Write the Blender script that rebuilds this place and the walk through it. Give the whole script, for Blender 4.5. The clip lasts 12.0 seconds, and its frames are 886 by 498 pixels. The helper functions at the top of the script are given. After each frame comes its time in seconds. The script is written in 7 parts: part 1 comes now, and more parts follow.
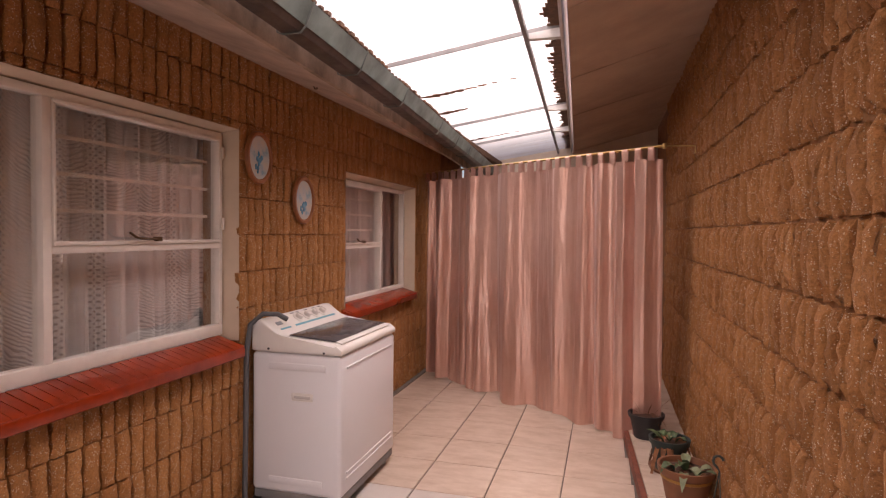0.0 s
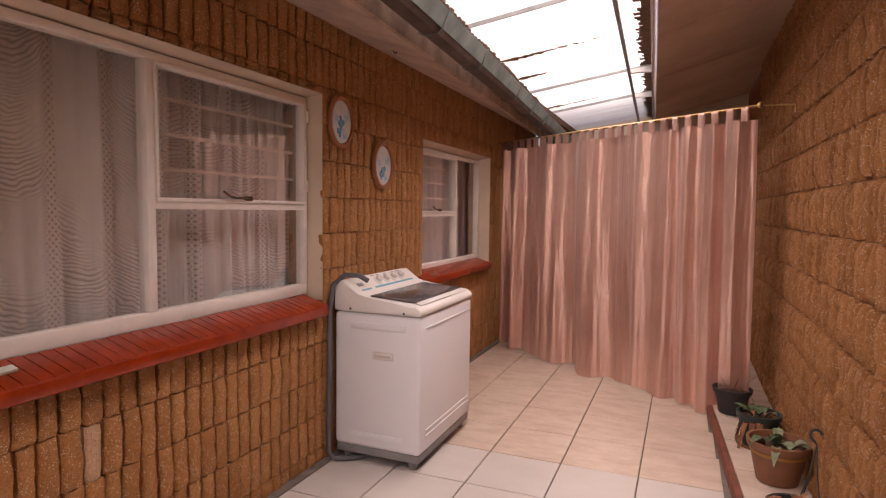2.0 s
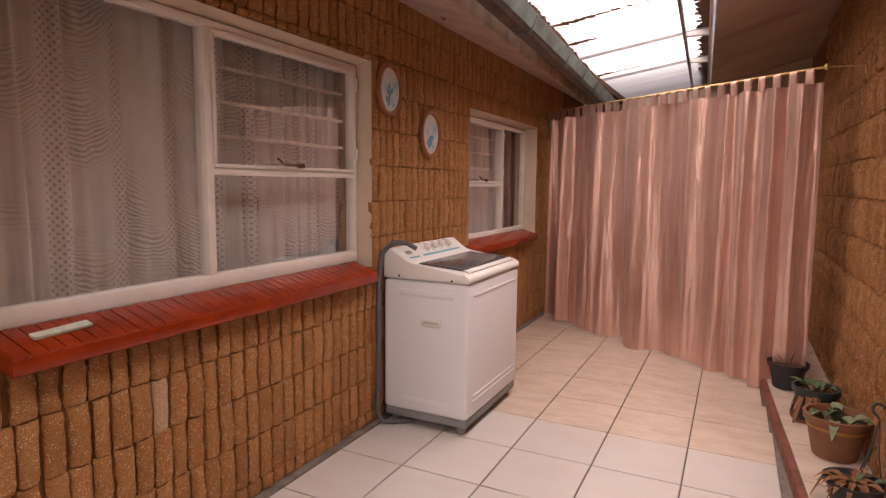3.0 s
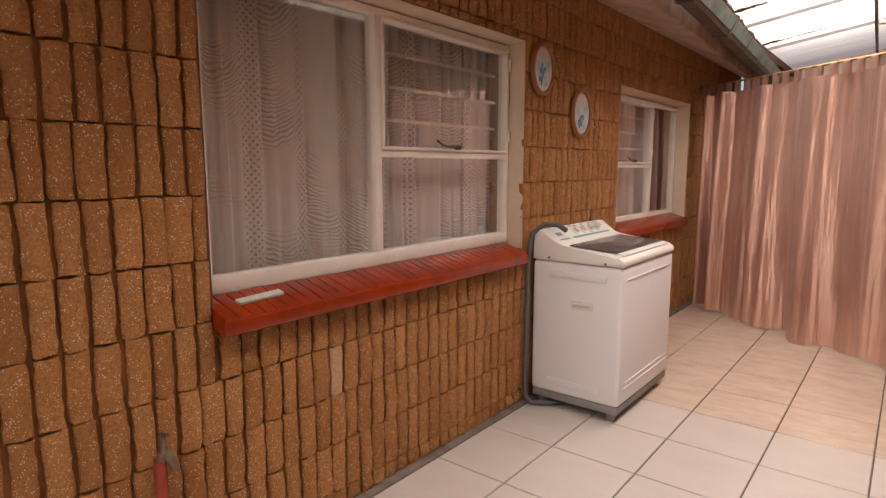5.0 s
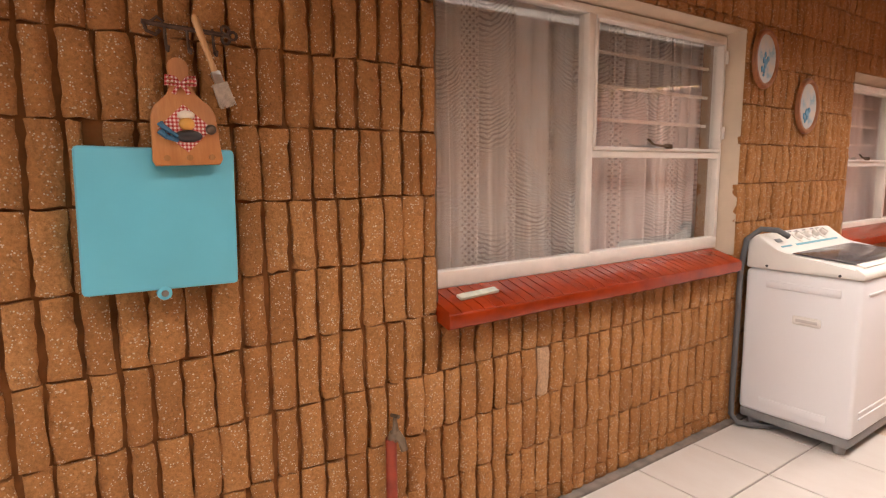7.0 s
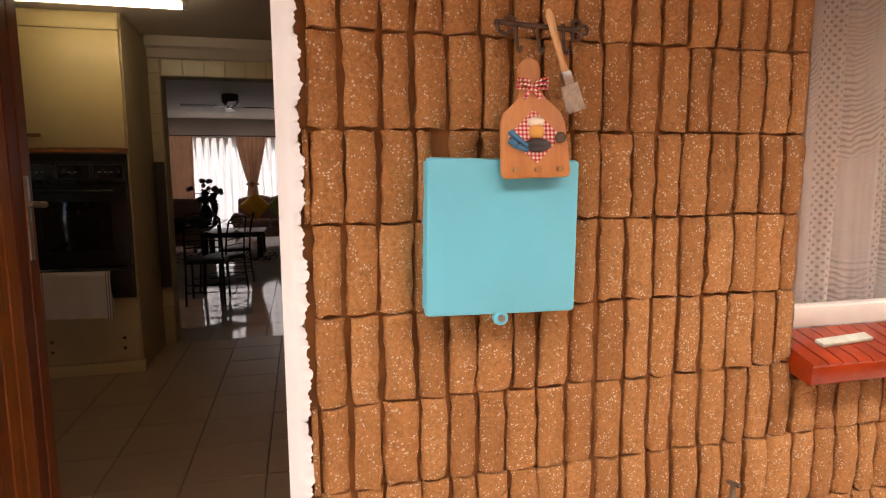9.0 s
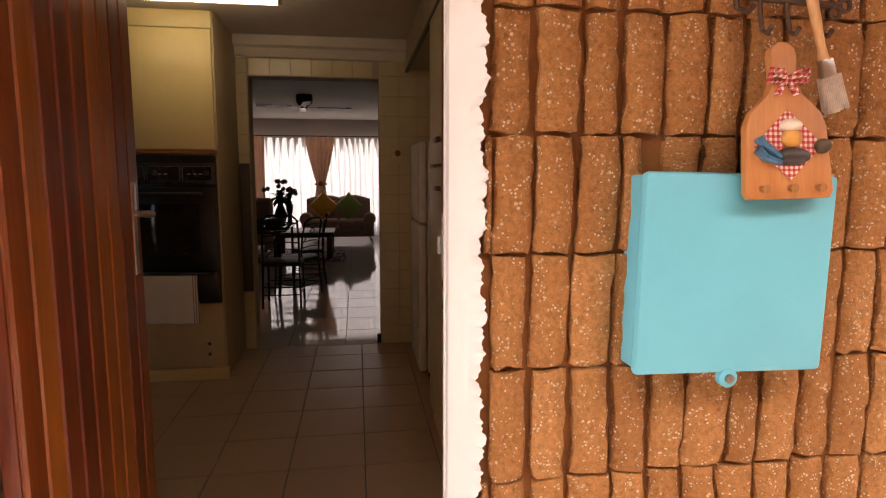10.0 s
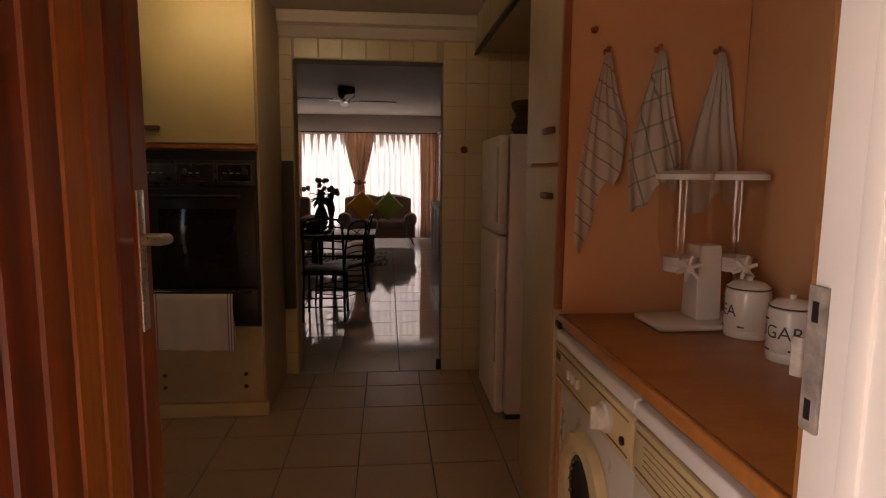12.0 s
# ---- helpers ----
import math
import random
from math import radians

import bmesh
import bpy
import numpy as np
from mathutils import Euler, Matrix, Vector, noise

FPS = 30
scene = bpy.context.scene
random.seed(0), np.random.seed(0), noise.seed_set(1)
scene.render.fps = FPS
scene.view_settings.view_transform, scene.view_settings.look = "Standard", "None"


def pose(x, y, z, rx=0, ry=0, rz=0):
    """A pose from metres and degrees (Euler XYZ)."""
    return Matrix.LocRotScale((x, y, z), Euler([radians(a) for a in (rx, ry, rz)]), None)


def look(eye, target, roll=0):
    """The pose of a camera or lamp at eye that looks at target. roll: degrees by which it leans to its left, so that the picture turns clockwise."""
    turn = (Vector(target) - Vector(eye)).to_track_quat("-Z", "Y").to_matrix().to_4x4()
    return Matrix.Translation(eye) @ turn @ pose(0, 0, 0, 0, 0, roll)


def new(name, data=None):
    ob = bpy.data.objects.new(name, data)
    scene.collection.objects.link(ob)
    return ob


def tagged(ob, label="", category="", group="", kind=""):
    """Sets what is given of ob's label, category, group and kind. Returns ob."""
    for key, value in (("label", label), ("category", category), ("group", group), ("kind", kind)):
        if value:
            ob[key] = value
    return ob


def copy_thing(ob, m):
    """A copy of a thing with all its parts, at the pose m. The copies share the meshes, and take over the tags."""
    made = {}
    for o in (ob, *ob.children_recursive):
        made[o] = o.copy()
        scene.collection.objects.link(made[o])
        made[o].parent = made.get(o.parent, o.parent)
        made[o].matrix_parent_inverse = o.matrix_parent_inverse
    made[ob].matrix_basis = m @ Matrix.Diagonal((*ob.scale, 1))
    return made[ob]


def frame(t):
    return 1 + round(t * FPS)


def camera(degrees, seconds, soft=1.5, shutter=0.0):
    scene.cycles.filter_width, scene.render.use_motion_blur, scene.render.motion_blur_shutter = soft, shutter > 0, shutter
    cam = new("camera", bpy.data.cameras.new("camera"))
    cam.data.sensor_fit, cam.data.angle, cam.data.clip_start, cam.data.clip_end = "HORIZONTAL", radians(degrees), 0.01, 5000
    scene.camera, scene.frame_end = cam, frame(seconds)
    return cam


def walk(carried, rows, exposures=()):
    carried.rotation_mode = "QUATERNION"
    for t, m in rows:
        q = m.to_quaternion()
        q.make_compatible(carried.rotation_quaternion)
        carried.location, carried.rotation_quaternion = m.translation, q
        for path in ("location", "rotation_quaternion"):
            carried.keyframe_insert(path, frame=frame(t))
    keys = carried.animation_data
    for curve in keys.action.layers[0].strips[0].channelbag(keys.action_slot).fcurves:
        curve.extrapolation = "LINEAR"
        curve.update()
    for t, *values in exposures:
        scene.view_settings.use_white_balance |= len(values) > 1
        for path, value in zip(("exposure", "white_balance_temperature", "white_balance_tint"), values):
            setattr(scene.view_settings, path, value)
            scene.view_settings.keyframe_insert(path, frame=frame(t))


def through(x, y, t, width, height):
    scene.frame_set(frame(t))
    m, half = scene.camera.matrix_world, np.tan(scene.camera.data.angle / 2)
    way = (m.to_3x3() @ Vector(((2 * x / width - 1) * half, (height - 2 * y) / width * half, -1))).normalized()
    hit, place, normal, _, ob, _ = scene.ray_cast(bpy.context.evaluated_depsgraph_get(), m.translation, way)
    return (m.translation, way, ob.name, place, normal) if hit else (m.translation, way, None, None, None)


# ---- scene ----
cam = camera(74.3, 12.0, 1.2)
PATH = [
    (0, (1.243, 1.147, 1.422), (0.707, 3.073, 1.364), 0.6),
    (0.5, (1.223, 1.147, 1.395), (0.64, 3.059, 1.337), 0.6),
    (1, (1.212, 1.147, 1.379), (0.572, 3.041, 1.308), 0.7),
    (1.5, (1.203, 1.144, 1.362), (0.505, 3.016, 1.263), 0.7),
    (2, (1.194, 1.139, 1.341), (0.437, 2.985, 1.207), 0.7),
    (2.5, (1.177, 1.13, 1.313), (0.361, 2.948, 1.14), 0.4),
    (3, (1.171, 1.119, 1.305), (0.286, 2.899, 1.084), 0.6),
    (5, (1.065, 1.038, 1.287), (-0.173, 2.583, 1.012), -0.0),
    (5.5, (1.05, 1.019, 1.29), (-0.279, 2.487, 1.011), -0.0),
    (6, (1.028, 0.991, 1.305), (-0.38, 2.382, 1.014), 0.3),
    (6.5, (0.985, 0.948, 1.288), (-0.513, 2.243, 1.011), -0.2),
    (6.7, (0.969, 0.926, 1.285), (-0.574, 2.17, 1.011), -0.3),
    (8.3, (0.794, 0.850, 1.291), (-1.072, 1.533, 1.046), -0.5),
    (8.5, (0.754, 0.826, 1.293), (-1.13, 1.453, 1.048), -0.5),
    (9, (0.643, 0.75, 1.302), (-1.286, 1.221, 1.057), -0.4),
    (9.5, (0.487, 0.665, 1.317), (-1.465, 1.026, 1.073), -0.2),
    (10, (0.354, 0.563, 1.331), (-1.61, 0.852, 1.086), 0.1),
    (10.5, (0.231, 0.455, 1.327), (-1.735, 0.722, 1.081), 0.3),
    (11, (0.102, 0.399, 1.324), (-1.867, 0.648, 1.076), 0.4),
    (11.5, (-0.107, 0.393, 1.344), (-2.079, 0.616, 1.092), 0.4),
    (12, (-0.289, 0.391, 1.346), (-2.264, 0.579, 1.094), 0.5),
]
walk(cam, [(t, look(eye, target, roll)) for t, eye, target, roll in PATH],
     [(0, -0.2, 6900, 28), (3, -0.14, 6950, 25), (5, -0.03, 7050, 18), (6.5, 0.45, 6850, 14), (8.5, 1.1, 6900, 15), (10.5, 1.36, 7550, 22), (12, 1.36, 7850, 24)])

# ---- world and light ----
world = bpy.data.worlds.new("sky")
scene.world = world
world.use_nodes = True
wn = world.node_tree.nodes
sky = wn.new("ShaderNodeTexSky")
sky.sky_type, sky.sun_disc, sky.sun_elevation, sky.sun_rotation = 'NISHITA', False, radians(55), radians(200)
world.node_tree.links.new(sky.outputs[0], wn["Background"].inputs[0])
wn["Background"].inputs[1].default_value = 0.12


def area_lamp(name, m, size_x, size_y, watts, colour):
    d = bpy.data.lights.new(name, 'AREA')
    d.shape, d.size, d.size_y, d.energy, d.color = 'RECTANGLE', size_x, size_y, watts, colour
    o = new(name, d)
    o.matrix_world = m
    return o


sun = bpy.data.lights.new("sun", 'SUN')
sun.energy, sun.angle, sun.color = 0.8, radians(12), (1.0, 0.95, 0.88)
new("sun", sun).matrix_world = pose(0, 0, 6, 35, 0, 200)
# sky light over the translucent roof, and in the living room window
area_lamp("roof_daylight", pose(0.55, 2.6, 2.95, 0, 0, 0), 1.3, 9.0, 190, (1.0, 0.93, 0.87))
# Added lamp in the unseen passage opening, brightening wall and jamb by the door
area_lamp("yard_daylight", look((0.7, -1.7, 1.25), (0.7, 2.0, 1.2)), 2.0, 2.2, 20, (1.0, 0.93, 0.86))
area_lamp("window_daylight", look((-11.66, -0.27, 1.25), (-8, -0.27, 0.95)), 3.1, 1.85, 11, (1.0, 0.95, 0.93))

# ---- materials ----


class Nodes:
    def __init__(self, name, mat=None):
        self.m = mat or bpy.data.materials.new(name)
        self.m.use_nodes = True
        self.t = self.m.node_tree
        self.b = self.t.nodes["Principled BSDF"]
        self.out = self.t.nodes["Material Output"]

    def add(self, kind, **inputs):
        n = self.t.nodes.new(kind)
        for k, v in inputs.items():
            self.put(n.inputs[k.replace("_", " ")], v)
        return n

    def put(self, socket, v):
        if isinstance(v, bpy.types.NodeSocket):
            self.t.links.new(v, socket)
        else:
            socket.default_value = v

    def coords(self, scale=(1, 1, 1)):
        mp = self.t.nodes.new("ShaderNodeMapping")
        self.t.links.new(self.t.nodes.new("ShaderNodeTexCoord").outputs["Object"], mp.inputs[0])
        mp.inputs["Scale"].default_value = scale
        return mp.outputs[0]

    def noise(self, scale, detail=4, rough=0.6, at=None):
        n = self.add("ShaderNodeTexNoise", Scale=scale, Detail=detail, Roughness=rough)
        self.t.links.new(at or self.coords(), n.inputs["Vector"])
        return n.outputs["Fac"]

    def ramp(self, fac, *stops):
        n = self.t.nodes.new("ShaderNodeValToRGB")
        e = n.color_ramp.elements
        while len(e) < len(stops):
            e.new(0.5)
        for q, (p, c) in zip(e, stops):
            q.position, q.color = p, (*c, 1) if len(c) == 3 else c
        self.put(n.inputs[0], fac)
        return n.outputs[0]

    def grey(self, fac, lo, hi, a=0.0, b=1.0):
        n = self.add("ShaderNodeMapRange")
        for i, v in enumerate((fac, lo, hi, a, b)):
            self.put(n.inputs[i], v)
        return n.outputs[0]

    def mix(self, fac, a, b, how='MIX'):
        n = self.t.nodes.new("ShaderNodeMix")
        n.data_type, n.blend_type = 'RGBA', how
        self.put(n.inputs[0], fac)
        self.put(n.inputs[6], a if isinstance(a, bpy.types.NodeSocket) else (*a, 1))
        self.put(n.inputs[7], b if isinstance(b, bpy.types.NodeSocket) else (*b, 1))
        return n.outputs[2]

    def math(self, how, a, b=0.0):
        n = self.t.nodes.new("ShaderNodeMath")
        n.operation = how
        self.put(n.inputs[0], a)
        self.put(n.inputs[1], b)
        return n.outputs[0]

    def bump(self, height, strength=0.3, distance=0.01):
        n = self.add("ShaderNodeBump", Strength=strength, Distance=distance, Height=height)
        self.t.links.new(n.outputs[0], self.b.inputs["Normal"])

    def set(self, colour=None, rough=None, metal=None, **more):
        for k, v in (("Base Color", colour), ("Roughness", rough), ("Metallic", metal)):
            if v is not None:
                self.put(self.b.inputs[k], (*v, 1) if isinstance(v, tuple) and len(v) == 3 else v)
        for k, v in more.items():
            self.put(self.b.inputs[k.replace("_", " ")], v)
        return self


def plain(name, colour, rough=0.5, metal=0.0, vary=0.12, scale=7.0, bump=0.0, fine=90.0, **more):
    """Paint, plastic, metal: a base colour with cloudy variation, fine grain and uneven gloss."""
    n = Nodes(name)
    cloud, grain = n.noise(scale, 5), n.noise(fine, 3)
    dark = tuple(c * (1 - vary) for c in colour)
    light = tuple(min(1, c * (1 + vary * 0.6)) for c in colour)
    n.set(n.mix(n.grey(cloud, 0.3, 0.7), dark, light), n.grey(n.noise(scale * 3, 4), 0.3, 0.7, rough * 0.85, min(1, rough * 1.15)), metal, **more)
    if bump:
        n.bump(grain, bump, 0.003)
    return n.m


def wood(name, dark, mid, light, rough, scale=1.0, stretch=(1, 1, 0.06), coat=0.0):
    n = Nodes(name)
    at = n.coords(tuple(s * 18 * scale for s in stretch))
    w = n.noise(1.0, 6, 0.62, at)
    fine = n.noise(7.0, 3, 0.6, at)
    c = n.ramp(w, (0.3, dark), (0.5, mid), (0.7, light))
    n.set(n.mix(n.grey(fine, 0.35, 0.75, 0.0, 0.5), c, dark), rough, Coat_Weight=coat, Coat_Roughness=0.2)
    n.bump(fine, 0.12, 0.002)
    return n.m


def block_material(name, tones, speck):
    """Split-face concrete block: earthy, gritty, with pale aggregate grains; a tone for each rib."""
    n = Nodes(name)
    info, geo = n.t.nodes.new("ShaderNodeObjectInfo"), n.t.nodes.new("ShaderNodeNewGeometry")
    rnd = n.math('FRACT', n.math('ADD', info.outputs["Random"], geo.outputs["Random Per Island"]))
    at = n.t.nodes.new("ShaderNodeTexCoord").outputs["Object"]
    shift = n.t.nodes.new("ShaderNodeVectorMath")
    shift.operation = 'ADD'
    n.put(shift.inputs[0], at)
    comb = n.add("ShaderNodeCombineXYZ", X=n.math('MULTIPLY', rnd, 31.0), Y=n.math('MULTIPLY', rnd, 17.0), Z=n.math('MULTIPLY', rnd, 9.0))
    n.put(shift.inputs[1], comb.outputs[0])
    at = shift.outputs[0]
    cloud, grit, fine = n.noise(9, 5, 0.6, at), n.noise(120, 4, 0.7, at), n.noise(320, 2, 0.6, at)
    c = n.ramp(rnd, (0.0, tones[0]), (0.5, tones[1]), (1.0, tones[2]))
    c = n.mix(n.grey(cloud, 0.3, 0.72, 0.0, 0.55), c, tones[0])
    c = n.mix(n.grey(grit, 0.35, 0.6, 0.5, 0.0), c, tuple(t * 0.45 for t in tones[0]))
    vor = n.add("ShaderNodeTexVoronoi", Scale=150.0, Vector=at)
    vor.feature = 'F1'
    pick = n.math('MULTIPLY', n.grey(n.math('ADD', vor.outputs["Distance"], n.math('MULTIPLY', fine, 0.35)), 0.52, 0.36), n.math('GREATER_THAN', n.noise(47, 2, 0.5, at), 0.53))
    c = n.mix(n.math('MULTIPLY', pick, speck), c, (0.72, 0.58, 0.42))
    big = n.add("ShaderNodeTexVoronoi", Scale=85.0, Vector=at)
    big.feature = 'F1'
    lump = n.math('MULTIPLY', n.grey(n.math('ADD', big.outputs["Distance"], n.math('MULTIPLY', grit, 0.5)), 0.52, 0.44), n.math('GREATER_THAN', n.noise(31, 2, 0.5, shift.outputs[0]), 0.56))
    c = n.mix(n.math('MULTIPLY', lump, speck * 0.8), c, (0.66, 0.47, 0.30))
    pit = n.grey(n.noise(75, 3, 0.6, at), 0.28, 0.40, 0.45, 0.0)
    c = n.mix(pit, c, tuple(t * 0.35 for t in tones[0]))
    n.set(c, 0.88)
    n.bump(n.math('ADD', n.math('MULTIPLY', n.noise(38, 5, 0.75, at), 1.5), n.math('ADD', n.math('MULTIPLY', grit, 1.2), n.math('MULTIPLY', pick, 0.3))), 0.95, 0.007)
    return n.m


def tile_material(name, base, vein, rough, cloudy=3.0):
    n = Nodes(name)
    info = n.t.nodes.new("ShaderNodeObjectInfo")
    geo = n.t.nodes.new("ShaderNodeNewGeometry")
    rnd = n.math('FRACT', n.math('ADD', info.outputs["Random"], geo.outputs["Random Per Island"]))
    at = n.t.nodes.new("ShaderNodeVectorMath")
    at.operation = 'ADD'
    n.put(at.inputs[0], n.coords((1.0, 2.2, 1.0)))
    n.put(at.inputs[1], n.add("ShaderNodeCombineXYZ", X=n.math('MULTIPLY', rnd, 40.0), Y=n.math('MULTIPLY', rnd, 23.0)).outputs[0])
    c1 = n.noise(cloudy, 6, 0.65, at.outputs[0])
    c2 = n.noise(cloudy * 9, 4, 0.6, at.outputs[0])
    c = n.mix(n.grey(c1, 0.40, 0.66), base, vein)
    c = n.mix(n.grey(c2, 0.5, 0.8, 0.0, 0.12), c, tuple(v * 0.88 for v in vein))
    c = n.mix(n.math('MULTIPLY', rnd, 0.12), c, tuple(v * 0.85 for v in base))
    n.set(c, n.grey(n.noise(2.5, 3), 0.3, 0.7, rough * 0.92, rough * 1.1))
    n.bump(c2, 0.015, 0.002)
    return n.m


def glass_material(name, tint=(0.93, 0.95, 0.94), gloss=1.0):
    n = Nodes(name)
    face = n.add("ShaderNodeLayerWeight", Blend=0.5).outputs["Facing"]
    fres = n.math('ADD', 0.13, n.math('MULTIPLY', n.math('POWER', face, 4.0), 0.85))
    clear = n.add("ShaderNodeBsdfTransparent", Color=(*tint, 1))
    shine = n.add("ShaderNodeBsdfGlossy", Color=(1, 1, 1, 1), Roughness=0.02)
    mixed = n.add("ShaderNodeMixShader", Fac=n.math('MULTIPLY', fres, gloss))
    n.put(mixed.inputs[1], clear.outputs[0])
    n.put(mixed.inputs[2], shine.outputs[0])
    n.put(n.out.inputs["Surface"], mixed.outputs[0])
    return n.m


def cloth(name, colours, rough=0.8, sheen=0.2, weave=900.0, through=0.0, clear=None, stripes=None):
    n = Nodes(name)
    at = n.coords()
    c = n.ramp(n.noise(4, 5, 0.6, at), (0.3, colours[0]), (0.7, colours[-1]))
    if stripes:
        c = stripes(n, c)
    fine = n.noise(weave, 2, 0.5, at)
    c = n.mix(n.grey(fine, 0.3, 0.7, 0.0, 0.18), c, tuple(v * 0.6 for v in colours[0]))
    n.set(c, rough, Sheen_Weight=sheen)
    n.bump(fine, 0.15, 0.001)
    if through or clear is not None:
        thin = n.add("ShaderNodeBsdfTranslucent", Color=c)
        m1 = n.add("ShaderNodeMixShader", Fac=through)
        n.put(m1.inputs[1], n.b.outputs[0])
        n.put(m1.inputs[2], thin.outputs[0])
        last = m1
        if clear is not None:
            hole = n.add("ShaderNodeBsdfTransparent")
            last = n.add("ShaderNodeMixShader", Fac=clear(n))
            n.put(last.inputs[1], m1.outputs[0])
            n.put(last.inputs[2], hole.outputs[0])
        n.put(n.out.inputs["Surface"], last.outputs[0])
    return n.m


def lace_holes(n):
    """Openwork of a lace curtain: columns of sagging ruffle lines between strips of small rings, on a fine mesh."""
    at = n.t.nodes.new("ShaderNodeTexCoord").outputs["Object"]
    sep = n.add("ShaderNodeSeparateXYZ", Vector=at)
    y, z = sep.outputs["Y"], sep.outputs["Z"]
    zone = n.grey(n.noise(3.2, 2, 0.5, at), 0.42, 0.60, 0.12, 1.0)
    col = n.math('MULTIPLY', y, 14.0)
    sag = n.math('ABSOLUTE', n.math('SINE', col))
    wob = n.math('MULTIPLY', n.noise(7, 3, 0.5, at), 0.10)
    swag = n.math('SINE', n.math('MULTIPLY', n.math('ADD', n.math('ADD', z, wob), n.math('MULTIPLY', sag, 0.10)), 400.0))
    band = n.grey(n.math('ABSOLUTE', n.math('COSINE', col)), 0.90, 0.93)
    ring_at = n.add("ShaderNodeCombineXYZ", X=n.math('SINE', n.math('MULTIPLY', y, 300.0)), Y=n.math('SINE', n.math('MULTIPLY', z, 240.0)))
    ring = n.grey(n.math('MULTIPLY', n.add("ShaderNodeSeparateXYZ", Vector=ring_at.outputs[0]).outputs["X"], n.add("ShaderNodeSeparateXYZ", Vector=ring_at.outputs[0]).outputs["Y"]), 0.25, 0.6, 0.02, 0.5)
    lines = n.math('MULTIPLY', n.grey(swag, 0.0, 0.7, 0.0, 0.42), zone)
    pat = n.add("ShaderNodeMix", Factor=band)
    n.put(pat.inputs[2], lines)
    n.put(pat.inputs[3], ring)
    return n.math('MAXIMUM', pat.outputs[0], n.grey(n.noise(520, 1, 0.5, at), 0.45, 0.6, 0.0, 0.14))


def net_holes(n):
    return n.grey(n.noise(700, 1, 0.5), 0.42, 0.58, 0.12, 0.34)


BLOCK = block_material("split_face_block", ((0.40, 0.166, 0.046), (0.51, 0.226, 0.069), (0.60, 0.283, 0.097)), 1.0)
BLOCK_R = block_material("split_face_block_weathered", ((0.35, 0.142, 0.041), (0.46, 0.196, 0.059), (0.54, 0.243, 0.082)), 0.8)
MORTAR = plain("brown_mortar", (0.25, 0.098, 0.026), 0.95, vary=0.35, scale=14, bump=0.5)
PALE_BRICK = block_material("pale_patch", ((0.62, 0.38, 0.22), (0.66, 0.42, 0.25), (0.7, 0.46, 0.29)), 0.2)
TILE_WHITE = tile_material("white_floor_tile", (0.58, 0.535, 0.50), (0.555, 0.50, 0.46), 0.3)
TILE_BEIGE = tile_material("beige_floor_tile", (0.63, 0.51, 0.42), (0.50, 0.375, 0.285), 0.33, 5.0)
TILE_KITCHEN = tile_material("kitchen_floor_tile", (0.40, 0.27, 0.17), (0.385, 0.258, 0.16), 0.3)
TILE_LIVING = tile_material("glossy_living_tile", (0.62, 0.58, 0.55), (0.56, 0.52, 0.49), 0.06)
TILE_WALL = tile_material("cream_wall_tile", (0.66, 0.58, 0.38), (0.62, 0.54, 0.34), 0.25)
GROUT = plain("grey_grout", (0.17, 0.14, 0.115), 0.9, vary=0.3, scale=20, bump=0.3)
GROUT_PALE = plain("cream_grout", (0.45, 0.38, 0.26), 0.9, vary=0.2)
PLASTER = plain("cream_plaster", (0.62, 0.50, 0.38), 0.85, vary=0.1, scale=5, bump=0.25)
WALL_PAINT = plain("cream_wall_paint", (0.60, 0.49, 0.33), 0.75, vary=0.07, scale=2.5, bump=0.1)
LIVING_PAINT = plain("greyish_wall_paint", (0.58, 0.53, 0.49), 0.8, vary=0.06, scale=2, bump=0.1)
NICHE_PAINT = plain("peach_wall_paint", (0.70, 0.38, 0.19), 0.7, vary=0.06, scale=3, bump=0.08)
CEILING_PAINT = plain("white_ceiling_paint", (0.66, 0.60, 0.52), 0.85, vary=0.06, scale=2, bump=0.1)
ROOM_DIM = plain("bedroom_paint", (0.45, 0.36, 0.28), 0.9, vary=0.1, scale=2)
WHITE_PAINT = plain("white_gloss_paint", (0.78, 0.72, 0.66), 0.38, vary=0.08, scale=9, bump=0.06, fine=40)
JAMB_PAINT = plain("white_door_frame_paint", (0.72, 0.69, 0.67), 0.42, vary=0.07, scale=6, bump=0.06, fine=30)
SOFFIT = plain("peeling_soffit_paint", (0.50, 0.38, 0.30), 0.85, vary=0.3, scale=4, bump=0.25)
FASCIA = plain("worn_fascia_board", (0.40, 0.29, 0.21), 0.85, vary=0.5, scale=6, bump=0.4)
# Trough is a dark mottled brown; the front strip is faded green
GUTTER = plain("dark_brown_gutter_trough", (0.075, 0.05, 0.038), 0.45, vary=0.6, scale=7, bump=0.15)
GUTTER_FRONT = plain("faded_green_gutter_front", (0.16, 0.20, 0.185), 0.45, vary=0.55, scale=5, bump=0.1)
GUTTER_PALE = plain("faded_gutter_bracket", (0.15, 0.17, 0.16), 0.5, vary=0.25, scale=9)
STEEL_PAINT = plain("grey_painted_steel", (0.26, 0.25, 0.25), 0.5, vary=0.25, scale=12)
STEEL_WHITE = plain("white_painted_steel", (0.62, 0.60, 0.58), 0.5, vary=0.2, scale=10)
BOARD_CEIL = plain("beige_ceiling_board", (0.50, 0.35, 0.25), 0.85, vary=0.18, scale=2.5, bump=0.15)
RUST = plain("rusty_debris", (0.12, 0.055, 0.025), 0.95, vary=0.5, scale=30, bump=0.4)
